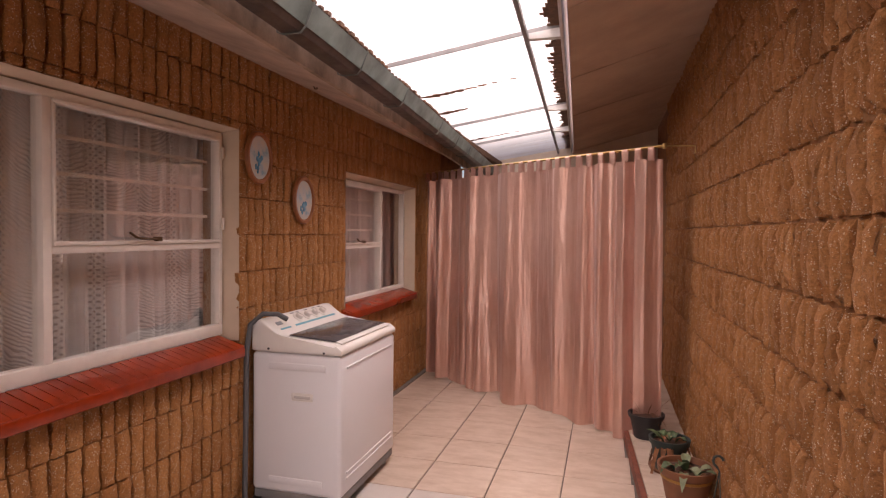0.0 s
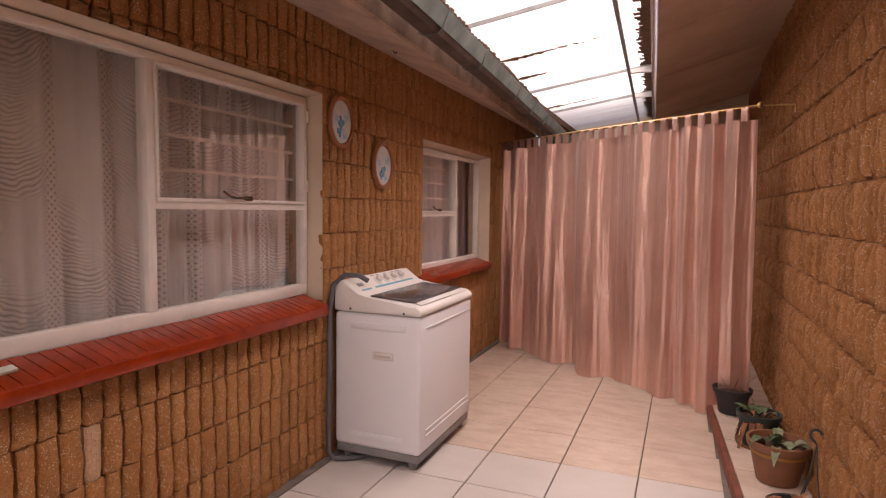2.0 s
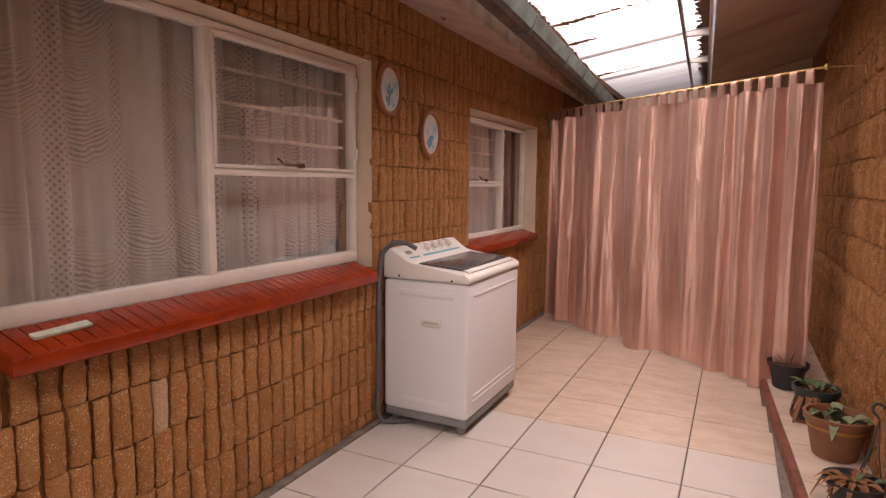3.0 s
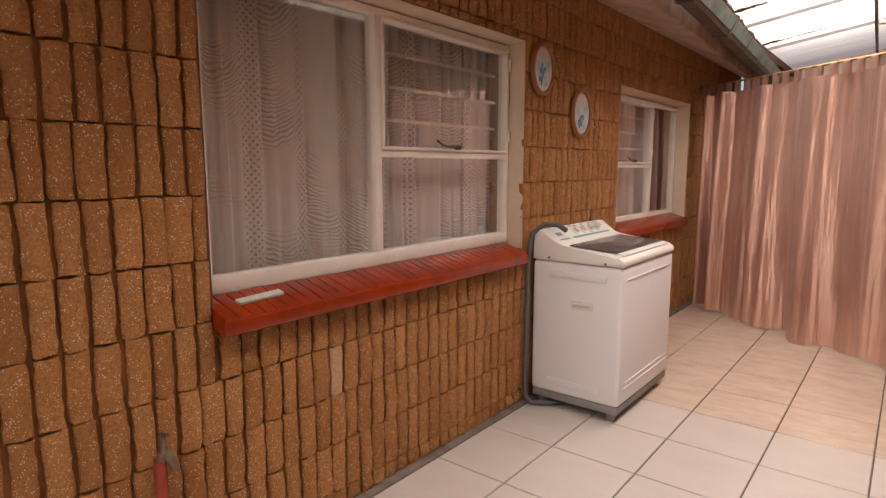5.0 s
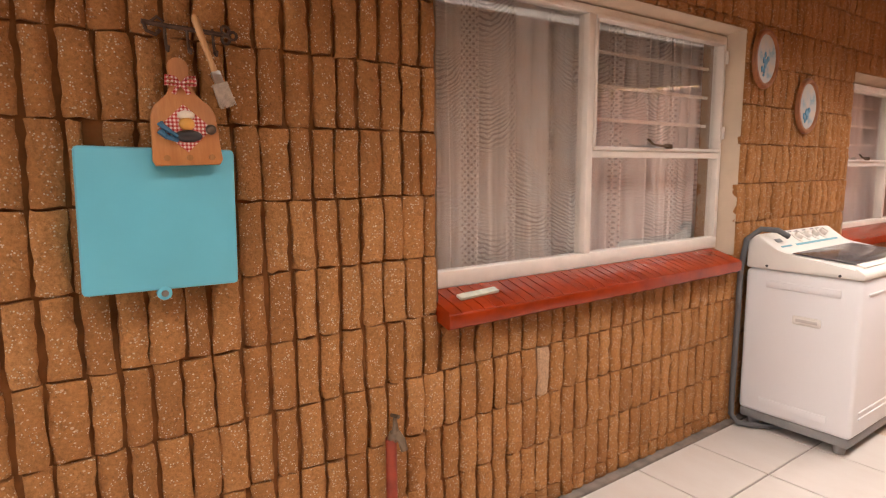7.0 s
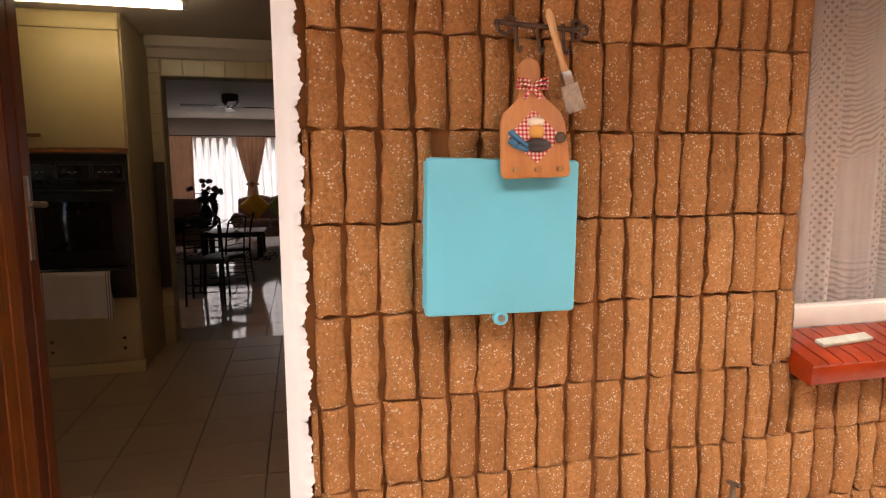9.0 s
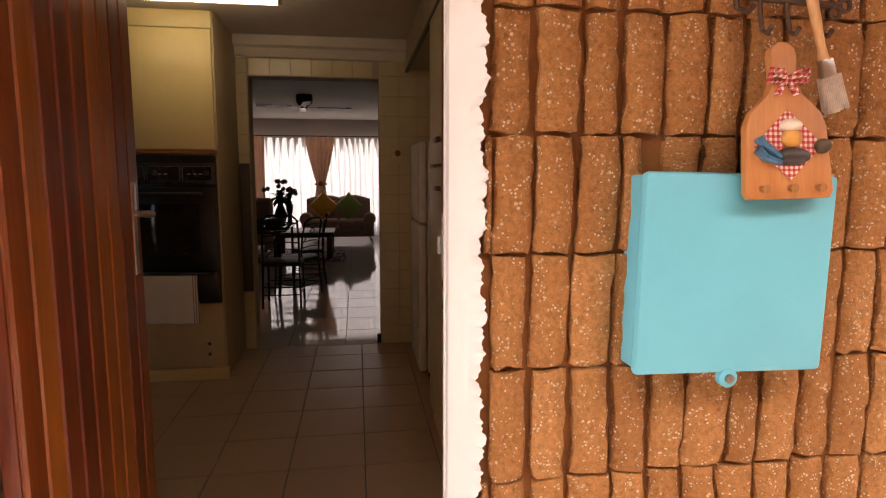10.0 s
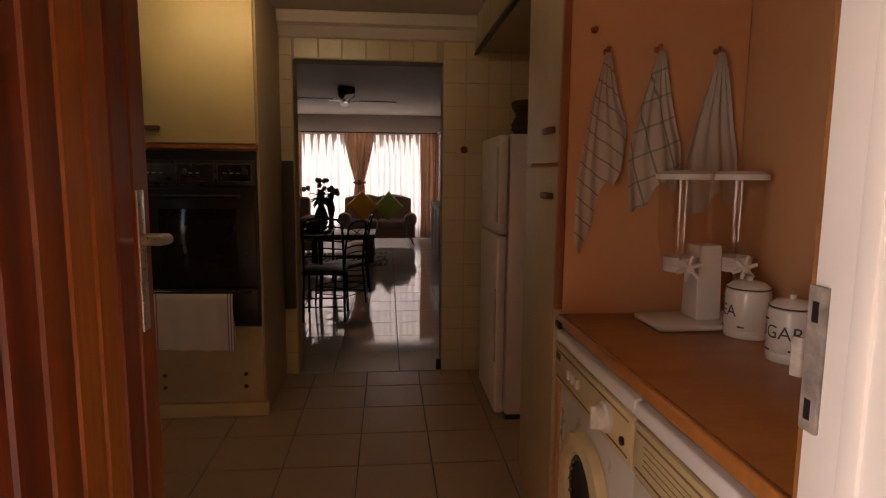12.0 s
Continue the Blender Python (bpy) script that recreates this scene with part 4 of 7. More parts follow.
def gingham():
    n = Nodes("red_gingham")
    ch = []
    sep = n.add("ShaderNodeSeparateXYZ", Vector=n.coords())
    for s in ("Y", "Z"):
        ch.append(n.math('GREATER_THAN', n.math('SINE', n.math('MULTIPLY', sep.outputs[s], 760.0)), 0.0))
    both = n.math('MULTIPLY', n.math('ADD', ch[0], ch[1]), 0.5)
    n.set(n.ramp(both, (0.0, (0.75, 0.62, 0.56)), (0.5, (0.55, 0.16, 0.14)), (1.0, (0.40, 0.02, 0.02))), 0.85)
    return n.m


GINGHAM = gingham()
m = bdm @ Matrix.Translation((0.0145, 0.0, 0.092)) @ Matrix.Rotation(radians(45), 4, 'X')
part("cloth_patch", box(0, 0.0015, -0.043, 0.043, -0.043, 0.043, 0, 2, m), GINGHAM, cb, "red gingham cloth patch")
bow = bmesh.new()
for s in (-1, 1):
    for k in range(2):
        pts = [(0.018, 0, 0.205), (0.028, s * 0.018, 0.222 - k * 0.012), (0.026, s * 0.04, 0.228 - k * 0.016), (0.020, s * 0.042, 0.200), (0.018, s * 0.016, 0.200), (0.018, 0, 0.203)]
        tube(bow, pts, [0.003, 0.005, 0.0055, 0.0055, 0.004, 0.003], 6)
    tube(bow, [(0.018, 0, 0.203), (0.018, s * 0.014, 0.185), (0.016, s * 0.022, 0.168)], [0.004, 0.006, 0.007], 6)
bmesh.ops.transform(bow, matrix=bdm @ Matrix.Translation((0, 0, 0.203)) @ Matrix.Diagonal((1, 0.78, 0.7, 1)) @ Matrix.Translation((0, 0, -0.203)), verts=bow.verts)
part("bow", bow, GINGHAM, cb, "red gingham bow")
for nm, col, dims in (("ornament_hat", (0.72, 0.62, 0.5), (0.017, 0.02, 0.012, 0.125)), ("ornament_body", (0.62, 0.30, 0.06), (0.016, 0.018, 0.018, 0.103)), ("ornament_pan", (0.035, 0.03, 0.03), (0.018, 0.032, 0.016, 0.072))):
    bm = bmesh.new()
    bmesh.ops.create_uvsphere(bm, u_segments=14, v_segments=8, radius=1.0, matrix=bdm @ Matrix.Translation((0.016, 0.004, dims[3])) @ Matrix.Diagonal((dims[0] * 0.7, dims[1], dims[2], 1)))
    part(nm, bm, plain(nm + "_paint", col, 0.35, vary=0.2, scale=40), cb)
bm = bmesh.new()
tube(bm, [(0.018, -0.055, 0.105), (0.02, -0.05, 0.095), (0.02, -0.02, 0.07)], [0.008, 0.007, 0.005], 8)
tube(bm, [(0.018, -0.058, 0.085), (0.02, -0.045, 0.07), (0.02, -0.02, 0.06)], [0.008, 0.007, 0.005], 8)
bmesh.ops.transform(bm, matrix=bdm, verts=bm.verts)
part("ornament_glove", bm, plain("blue_glaze", (0.05, 0.15, 0.26), 0.3, vary=0.3, scale=40), cb)
bm = bmesh.new()
bmesh.ops.create_uvsphere(bm, u_segments=12, v_segments=8, radius=0.013, matrix=bdm @ Matrix.Translation((0.02, 0.056, 0.088)))
part("ornament_ball", bm, plain("brown_glaze", (0.08, 0.05, 0.03), 0.4), cb)
for y in (-0.05, 0, 0.05):
    bm = bmesh.new()
    tube(bm, [bdm @ Vector((0.012, y, 0.018)), bdm @ Vector((0.024, y, 0.016))], [0.005, 0.007], 8)
    part("peg", bm, wood("peg_wood", (0.25, 0.1, 0.03), (0.35, 0.15, 0.05), (0.4, 0.2, 0.07), 0.5, 3), cb)

IRON = plain("rusty_black_iron", (0.10, 0.055, 0.035), 0.7, 0.3, vary=0.45, scale=30, bump=0.4)
PLACE[0] = Matrix.Translation((0, -0.045, 0.024)) @ INSIDE
hk = thing("hook_rack", "rusty wrought iron key-shaped hook rack", "hook rack", (WX, 1.2, 1.66))
bm = bmesh.new()
X = WX + 0.018
tube(bm, [(X, 1.10, 1.675), (X, 1.16, 1.671), (X, 1.24, 1.668), (X, 1.285, 1.666)], 0.006, 8)
for s in range(3):
    c = (1.30 + 0.012 * math.cos(2.1 * s), 1.666 + 0.014 * math.sin(2.1 * s))
    tube(bm, [(X, c[0] + 0.010 * math.cos(a), c[1] + 0.010 * math.sin(a)) for a in (k * 0.63 for k in range(11))], 0.004, 6, False)
tube(bm, [(X, 1.105, 1.675), (X, 1.11, 1.655), (X, 1.13, 1.648), (X, 1.14, 1.66)], 0.005, 6)
tube(bm, [(X, 1.118, 1.675), (X, 1.135, 1.69), (X, 1.15, 1.68)], 0.004, 6)
bmesh.ops.translate(bm, vec=(0, -0.013, -0.004), verts=bm.verts)
part("bar", bm, IRON, hk)
for y in (1.137, 1.188, 1.249):
    bm = bmesh.new()
    tube(bm, [(X, y, 1.672), (X + 0.004, y, 1.64), (X + 0.012, y, 1.612), (X + 0.026, y, 1.604), (X + 0.034, y, 1.614)], 0.004, 6)
    part("hook", bm, IRON, hk)

br = thing("paint_brush", "flat paint brush with a pale wooden handle", "brush", (WX + 0.05, 1.26, 1.50))
p0, p1 = Vector((WX + 0.050, 1.198, 1.694)), Vector((WX + 0.046, 1.266, 1.490))
dv = (p1 - p0).normalized()
bm = bmesh.new()
tube(bm, [p0, p0 + dv * 0.012, p0 + dv * 0.07, p0 + dv * 0.115, p0 + dv * 0.14], [0.004, 0.009, 0.008, 0.0065, 0.009], 12)
part("handle", bm, wood("brush_handle", (0.46, 0.22, 0.08), (0.58, 0.31, 0.13), (0.64, 0.38, 0.18), 0.4, 3), br)
yaw_m = Matrix.Translation(p0) @ Matrix.Rotation(math.atan2(dv.y, -dv.z), 4, 'X')
part("ferrule", box(-0.007, 0.007, -0.0115, 0.0115, -0.168, -0.136, 0.003, 2, yaw_m), plain("steel_ferrule", (0.5, 0.48, 0.45), 0.35, 0.9), br, "steel ferrule")
bm = bmesh.new()
for i in range(34):
    y = -0.0105 + 0.021 * i / 33
    bx(bm, -0.006 + 0.003 * (i % 3), 0.002 + 0.003 * (i % 3), y - 0.0006, y + 0.0012, -0.222 - 0.006 * math.sin(i * 2.4), -0.166, 0, 2, yaw_m @ Matrix.Translation((0, 0, 0)) @ Matrix.Rotation(y * 4, 4, 'X'))
part("bristles", bm, plain("pale_bristle", (0.60, 0.50, 0.40), 0.8, vary=0.25, scale=60), br, "pale bristles")

PLACE[0] = OUTSIDE
tap = thing("garden_tap", "red painted standpipe with a small brass tap", "tap", (WX + 0.04, 1.69, 0.0))
bm = bmesh.new()
tube(bm, [(WX + 0.035, 1.735, 0.0), (WX + 0.035, 1.735, 0.49)], 0.017, 14)
part("pipe", bm, plain("red_pipe_paint", (0.30, 0.045, 0.02), 0.5, vary=0.35, scale=15), tap)
bm = bmesh.new()
BR = plain("weathered_brass", (0.22, 0.16, 0.11), 0.5, 0.7, vary=0.35, scale=30)
tube(bm, [(WX + 0.035, 1.702, 0.47), (WX + 0.040, 1.708, 0.49), (WX + 0.048, 1.713, 0.492), (WX + 0.060, 1.722, 0.475), (WX + 0.064, 1.728, 0.445)], [0.016, 0.017, 0.015, 0.012, 0.011], 12)
bmesh.ops.translate(bm, vec=(0, 0.035, 0.012), verts=bm.verts)
part("spout", bm, BR, tap, "weathered brass spout")
bm = bmesh.new()
tube(bm, [(WX + 0.044, 1.710, 0.495), (WX + 0.044, 1.710, 0.52), (WX + 0.044, 1.709, 0.545)], [0.013, 0.008, 0.006], 10)
tube(bm, [(WX + 0.030, 1.706, 0.548), (WX + 0.062, 1.712, 0.552)], [0.006, 0.006], 8)
bmesh.ops.translate(bm, vec=(0, 0.035, 0.012), verts=bm.verts)
part("tap_handle", bm, BR, tap)

bm = bmesh.new()
tube(bm, [(-0.36, 4.15, 2.262), (-0.36, 4.15, 2.236), (-0.354, 4.156, 2.222), (-0.342, 4.156, 2.222), (-0.338, 4.15, 2.234)], 0.004, 6)
solo("ceiling_hook", bm, IRON, "small rusty hook in the soffit", "hook", (-0.36, 4.15, 2.26))

# ---- pot plants on the ledge ----
TERRA = plain("terracotta_plastic", (0.21, 0.085, 0.04), 0.55, vary=0.15, scale=10)
DARK_GREEN = plain("dark_green_plastic", (0.02, 0.035, 0.033), 0.5, vary=0.2)
BLACK_POT = plain("black_pot_plastic", (0.018, 0.018, 0.02), 0.5, vary=0.2)
SOIL = plain("dry_soil", (0.075, 0.035, 0.02), 0.95, vary=0.5, scale=60, bump=0.8)
LEAF = plain("dull_leaf", (0.07, 0.11, 0.045), 0.55, vary=0.4, scale=25)
LEAF_PALE = plain("pale_leaf", (0.22, 0.26, 0.15), 0.55, vary=0.4, scale=25)
DEAD = plain("dry_leaf", (0.27, 0.115, 0.05), 0.8, vary=0.5, scale=30)
LZ = 0.0655


def leaf(bm, base, out, length, width, droop, r):
    """A pointed blade, folded along its rib."""
    out = Vector(out).normalized()
    side = out.cross(Vector((0, 0, 1)))
    side = side.normalized() if side.length > 0.01 else Vector((1, 0, 0))
    prev, n = None, 5
    for i in range(n + 1):
        t = i / n
        p = Vector(base) + out * length * t + Vector((0, 0, -droop * t * t * length))
        w = width * math.sin(math.pi * min(0.98, 0.12 + 0.86 * t)) * 0.5
        ring = [bm.verts.new(p + side * w + Vector((0, 0, w * 0.4))), bm.verts.new(p), bm.verts.new(p - side * w + Vector((0, 0, w * 0.4)))]
        if prev:
            bm.faces.new((prev[0], prev[1], ring[1], ring[0]))
            bm.faces.new((prev[1], prev[2], ring[2], ring[1]))
        prev = ring


def pot(y, off, r_top, r_bot, h, mat, label, plants, seed, saucer=False, band=None):
    x = right_x(y) - off
    p = thing("potted_plant", label, "potted plant", (x, y, LZ), "pots on the ledge")
    bm = bmesh.new()
    lathe(bm, [(0, 0.004), (r_bot, 0.004), (r_bot + (r_top - r_bot) * 0.85, h * 0.82), (r_top + 0.006, h * 0.84), (r_top + 0.010, h), (r_top - 0.004, h), (r_top - 0.012, h * 0.86), (0, h * 0.84)], (x, y, LZ), 32)
    part("pot", bm, mat, p)
    if band:
        bm = bmesh.new()
        rr = r_bot + (r_top - r_bot) * 0.74
        lathe(bm, [(rr + 0.0005, h * 0.70), (rr + 0.004, h * 0.71), (rr + 0.006, h * 0.76), (rr + 0.004, h * 0.78)], (x, y, LZ), 32)
        part("band", bm, band, p, "gilded band")
    if saucer:
        bm = bmesh.new()
        lathe(bm, [(0, 0.0), (r_bot + 0.03, 0.0), (r_bot + 0.04, 0.018), (r_bot + 0.034, 0.018), (r_bot + 0.026, 0.006), (0, 0.005)], (x, y, LZ), 28)
        part("saucer", bm, TERRA, p)
    r = random.Random(seed)
    bm = bmesh.new()
    lathe(bm, [(r_top - 0.010, h * 0.86), (r_top * 0.5, h * 0.91), (0, h * 0.93)], (x, y, LZ), 24)
    part("soil", bm, SOIL, p, "dry brown soil")
    for kind, n, length, width, mat_, lift, droop in plants:
        bm = bmesh.new()
        for i in range(n):
            a = r.uniform(0, 6.28)
            q = r.uniform(0, r_top * 0.6)
            leaf(bm, (x + q * math.cos(a), y + q * math.sin(a), LZ + h * 0.9), (math.cos(a), math.sin(a), lift * r.uniform(0.5, 1.4)), length * r.uniform(0.6, 1.2), width * r.uniform(0.6, 1.2), droop * r.uniform(0.5, 1.5), r)
        part(kind, bm, mat_, p)
    return p


pot(4.27, 0.132, 0.13, 0.09, 0.20, TERRA, "brown pot with a gilded band and a small green plant", [("leaves", 7, 0.13, 0.05, LEAF_PALE, 1.0, 0.7), ("leaves", 5, 0.14, 0.045, LEAF, 1.6, 0.6), ("litter", 26, 0.06, 0.012, DEAD, 0.2, 0.3)], 3, False, plain("gold_band", (0.42, 0.22, 0.06), 0.4, 0.5))
pot(4.72, 0.168, 0.105, 0.075, 0.185, DARK_GREEN, "dark green pot with drying brown leaves on a saucer", [("dry_leaves", 26, 0.13, 0.03, DEAD, 0.7, 1.7), ("leaves", 8, 0.12, 0.045, LEAF, 1.2, 0.6)], 5, True)
pot(5.24, 0.262, 0.108, 0.075, 0.165, BLACK_POT, "black plastic pot with withered twigs", [("dry_leaves", 16, 0.11, 0.014, DEAD, 0.9, 0.9), ("twigs", 6, 0.20, 0.008, DEAD, 1.8, 0.1)], 8)
pot(3.80, 0.13, 0.10, 0.075, 0.10, BLACK_POT, "low dark pot with dry brown leaves", [("dry_leaves", 34, 0.12, 0.03, DEAD, 0.9, 1.2), ("leaves", 4, 0.10, 0.03, LEAF, 1.0, 0.6)], 9)
bm = bmesh.new()
yy, xx = 3.95, right_x(3.95) - 0.03
pts = [(xx - 0.07, yy - 0.03, 0.09), (xx - 0.03, yy, 0.24), (xx - 0.006, yy + 0.01, 0.37)] + [(xx - 0.008 - 0.022 * math.sin(a), yy + 0.012 + 0.022 * (1 - math.cos(a)) * 0.6, 0.385 + 0.020 * (1 - math.cos(a)) * 1.1) for a in (0.4, 1.0, 1.6, 2.2, 2.8, 3.4, 4.0, 4.5)]
tube(bm, pts, [0.003] * 3 + [0.006] * 8, 8)
tube(bm, [(xx + 0.006, yy - 0.11, 0.07), (xx - 0.006, yy - 0.03, 0.24), (xx - 0.006, yy + 0.01, 0.37)], 0.003, 6)
tube(bm, [(xx - 0.05, yy + 0.10, 0.07), (xx - 0.02, yy + 0.04, 0.24), (xx - 0.006, yy + 0.012, 0.37)], 0.003, 6)
solo("pot_hanger", bm, plain("green_plastic_wire", (0.03, 0.035, 0.03), 0.5), "dark plastic pot hanger leaning on the wall", "pot hanger", (xx, yy, 0.066))

# ---- the doorway ----
PLACE[0] = OUTSIDE
frame_ = thing("door_frame", "white painted door frame set in the block wall", "door frame", (-0.65, 0.31, 0.0), kind="structure")
part("jamb", prism([(-0.706, 0.720), (-0.573, 0.709), (-0.573, 0.748), (-0.706, 0.748)], 'z', 0.09, 1.94, 0.003), JAMB_PAINT, frame_)
part("door_stop_bead", prism([(-0.660, 0.7125), (-0.640, 0.711), (-0.640, 0.7185), (-0.660, 0.720)], 'z', 0.09, 1.94, 0.002), JAMB_PAINT, frame_)
part("jamb", box(-0.731, -0.594, -0.136, -0.081, 0.09, 1.94, 0.004), JAMB_PAINT, frame_)


def ragged(v):
    """Uneven edge of hand-laid plaster against the rough blocks."""
    return 0.004 * math.sin(v * 61) + 0.003 * math.sin(v * 173 + 1) + 0.0025 * math.sin(v * 431) + 0.002 * math.sin(v * 977 + 2)


def near_reveal(u, v):
    z = 0.05 + v * 1.95
    if u < 0.3:
        t = u / 0.3
        return (-0.573 + 0.024 * t, 0.7088 + 0.0232 * t, z)
    if u < 0.4:
        t = (u - 0.3) / 0.1
        return (-0.549 + 0.002 * t, 0.732 + 0.004 * t, z)
    t = (u - 0.4) / 0.6
    return (-0.547 + 0.019 * t, 0.736 + 0.020 * t + ragged(v) * t, z)


def far_reveal(u, v):
    t = u
    return (-0.594 + 0.072 * t, -0.090 - 0.045 * t * t + ragged(v) * t * t, 0.05 + v * 1.95)


for f_ in (near_reveal, far_reveal):
    part("plaster_reveal", sheet(f_, 10, 360), JAMB_PAINT, frame_, "white painted plaster reveal with a ragged edge")
part("head", box(-0.731, -0.53, -0.136, 0.752, 1.94, 2.007, 0.004), JAMB_PAINT, frame_)
STEEL = plain("brushed_steel", (0.55, 0.52, 0.48), 0.3, 0.9, vary=0.15, scale=40)
WORN = plain("paint_spattered_steel", (0.24, 0.21, 0.19), 0.7, 0.2, vary=0.5, scale=45, bump=0.3)
sp = part("strike_plate", box(-0.704, -0.686, 0.7145, 0.7185, 1.150, 1.265, 0.001), WORN, frame_, "worn steel strike plate")
part("strike_lip", prism([(-0.711, 0.7085), (-0.704, 0.7125), (-0.704, 0.716), (-0.713, 0.711)], 'z', 1.190, 1.222, 0.001), WORN, sp, "bent steel strike lip")
# Thin black slabs stand for the darkness inside the latch holes
for z in (1.168, 1.245):
    part("strike_hole", box(-0.698, -0.692, 0.7136, 0.7147, z - 0.008, z + 0.008), BLACK, sp, "black slab drawn as a latch hole")

PLACE[0] = INSIDE
H_, F_ = Vector((-0.758, -0.247)), Vector((-1.52, -0.272))
dd = (F_ - H_).normalized()
leaf_w = (F_ - H_).length
dm = Matrix.Translation((H_.x, H_.y, KZ + 0.008)) @ Matrix.Rotation(math.atan2(dd.y, dd.x), 4, 'Z')
door = thing("door_1", "open brown varnished plank door", "door", (H_.x, H_.y, KZ), kind="structure")
MER = [wood("varnished_meranti_%s" % n, *c, 0.3, 0.9, (1, 1, 0.045), 0.25) for n, c in (("red", ((0.13, 0.024, 0.005), (0.24, 0.054, 0.009), (0.33, 0.084, 0.014))), ("dark", ((0.09, 0.015, 0.005), (0.19, 0.036, 0.010), (0.27, 0.055, 0.015))), ("light", ((0.20, 0.050, 0.008), (0.37, 0.105, 0.015), (0.47, 0.15, 0.024))))]
part("core", box(0.0, leaf_w, 0.004, 0.036, 0.0, 2.02, 0.002, 2, dm), MER[1], door)
n_pl = 9
rp = random.Random(4)
for k in range(n_pl):
    a, b = leaf_w * k / n_pl, leaf_w * (k + 1) / n_pl
    part("plank", prism([(a + 0.001, 0.002), (a + 0.001, -0.003), (a + 0.007, -0.009), (b - 0.007, -0.009), (b - 0.001, -0.003), (b - 0.001, 0.002)], 'z', 0.0, 2.02), MER[(k * 2 + k // 3) % 3], door)
    bmesh_ob = door.children[-1]
    bmesh_ob.data.transform(Matrix.Translation((-H_.x, -H_.y, -KZ)) @ dm @ Matrix.Translation((H_.x, H_.y, KZ)))
part("handle_plate", box(leaf_w - 0.075, leaf_w - 0.040, -0.013, -0.008, 1.03, 1.31, 0.002, 2, dm), STEEL, door, "brushed steel handle plate")
bm = bmesh.new()
hx, hz = leaf_w - 0.057, 1.215
tube(bm, [dm @ Vector(p) for p in ((hx, -0.012, hz), (hx, -0.05, hz), (hx - 0.01, -0.062, hz), (hx - 0.06, -0.062, hz + 0.002), (hx - 0.115, -0.058, hz + 0.008))], [0.010, 0.010, 0.011, 0.010, 0.008], 12)
part("door_handle", bm, STEEL, door, "chrome lever handle")
part("latch_plate", box(leaf_w - 0.001, leaf_w + 0.002, 0.008, 0.030, 1.06, 1.26, 0.0005, 1, dm), STEEL, door)
for z in (0.25, 1.75):
    bm = bmesh.new()
    tube(bm, [dm @ Vector((-0.006, -0.010, z - 0.05)), dm @ Vector((-0.006, -0.010, z + 0.05))], 0.007, 10)
    part("hinge", bm, STEEL, door)

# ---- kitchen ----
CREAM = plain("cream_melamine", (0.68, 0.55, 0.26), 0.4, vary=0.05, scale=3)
# Cream darkened as in shade, for the oven tower's carcass and right-hand units
CREAM_SHADED = plain("cream_melamine_shaded", (0.50, 0.40, 0.24), 0.5, vary=0.06, scale=3)
TRIM_WOOD = wood("orange_wood_trim", (0.22, 0.07, 0.02), (0.33, 0.12, 0.035), (0.42, 0.17, 0.05), 0.4, 2)
TOP_WOOD = wood("orange_worktop", (0.36, 0.125, 0.03), (0.44, 0.165, 0.042), (0.50, 0.20, 0.055), 0.35, 0.7, (1, 0.2, 1))
DARK_WOOD = wood("dark_stained_wood", (0.02, 0.01, 0.006), (0.045, 0.02, 0.012), (0.07, 0.032, 0.018), 0.4, 1.5)
OVEN_BLACK = plain("black_oven_glass", (0.006, 0.005, 0.005), 0.32, vary=0.3)
APPLIANCE = plain("white_appliance_enamel", (0.70, 0.66, 0.58), 0.3, vary=0.04, scale=4)
APPLIANCE_TOP = plain("pale_appliance_top", (0.74, 0.72, 0.70), 0.35, vary=0.05, scale=6)
PANEL_CREAM = plain("aged_cream_panel", (0.62, 0.50, 0.28), 0.4, vary=0.08, scale=8)


def pull(parent, x0, x1, y0, y1, z, along_y=False):
    """A small bar handle of stained wood on two feet."""
    part("handle", box(x0, x1, y0, y1, z - 0.011, z + 0.011, 0.004), wood("handle_wood", (0.10, 0.04, 0.015), (0.18, 0.08, 0.03), (0.25, 0.12, 0.05), 0.4, 3), parent, "brown wooden bar handle")


ot = thing("oven_tower", "tall cream cabinet holding a black built-in oven", "cabinet", (-3.84, -0.78, KZ))
part("carcass", box(-4.185, -3.52, -1.10, -0.462, KZ, 2.415, 0.002), CREAM_SHADED, ot)
part("plinth", box(-3.52, -3.49, -1.10, -0.445, KZ, 0.135, 0.003), CREAM, ot)
up = part("upper_door", box(-3.518, -3.498, -1.09, -0.474, 1.565, 2.30, 0.003), CREAM, ot, "cream cabinet door")
pull(up, -3.497, -3.475, -1.075, -0.955, 1.64)
part("fascia_panel", box(-3.518, -3.500, -1.09, -0.470, 2.305, 2.41, 0.002), CREAM, ot)
part("trim_strip", box(-3.518, -3.494, -1.10, -0.464, 1.535, 1.558, 0.002), TRIM_WOOD, ot, "wooden trim strip")
lowp = part("lower_panel", box(-3.518, -3.499, -1.09, -0.470, 0.14, 0.57, 0.003), PANEL_CREAM, ot)
for y in (-1.0, -0.565):
    for z in (0.30, 0.23):
        bm = bmesh.new()
        tube(bm, [(-3.4995, y, z), (-3.494, y, z)], 0.011, 12)
        part("screw_cap", bm, plain("brown_cap", (0.10, 0.05, 0.025), 0.5), lowp)

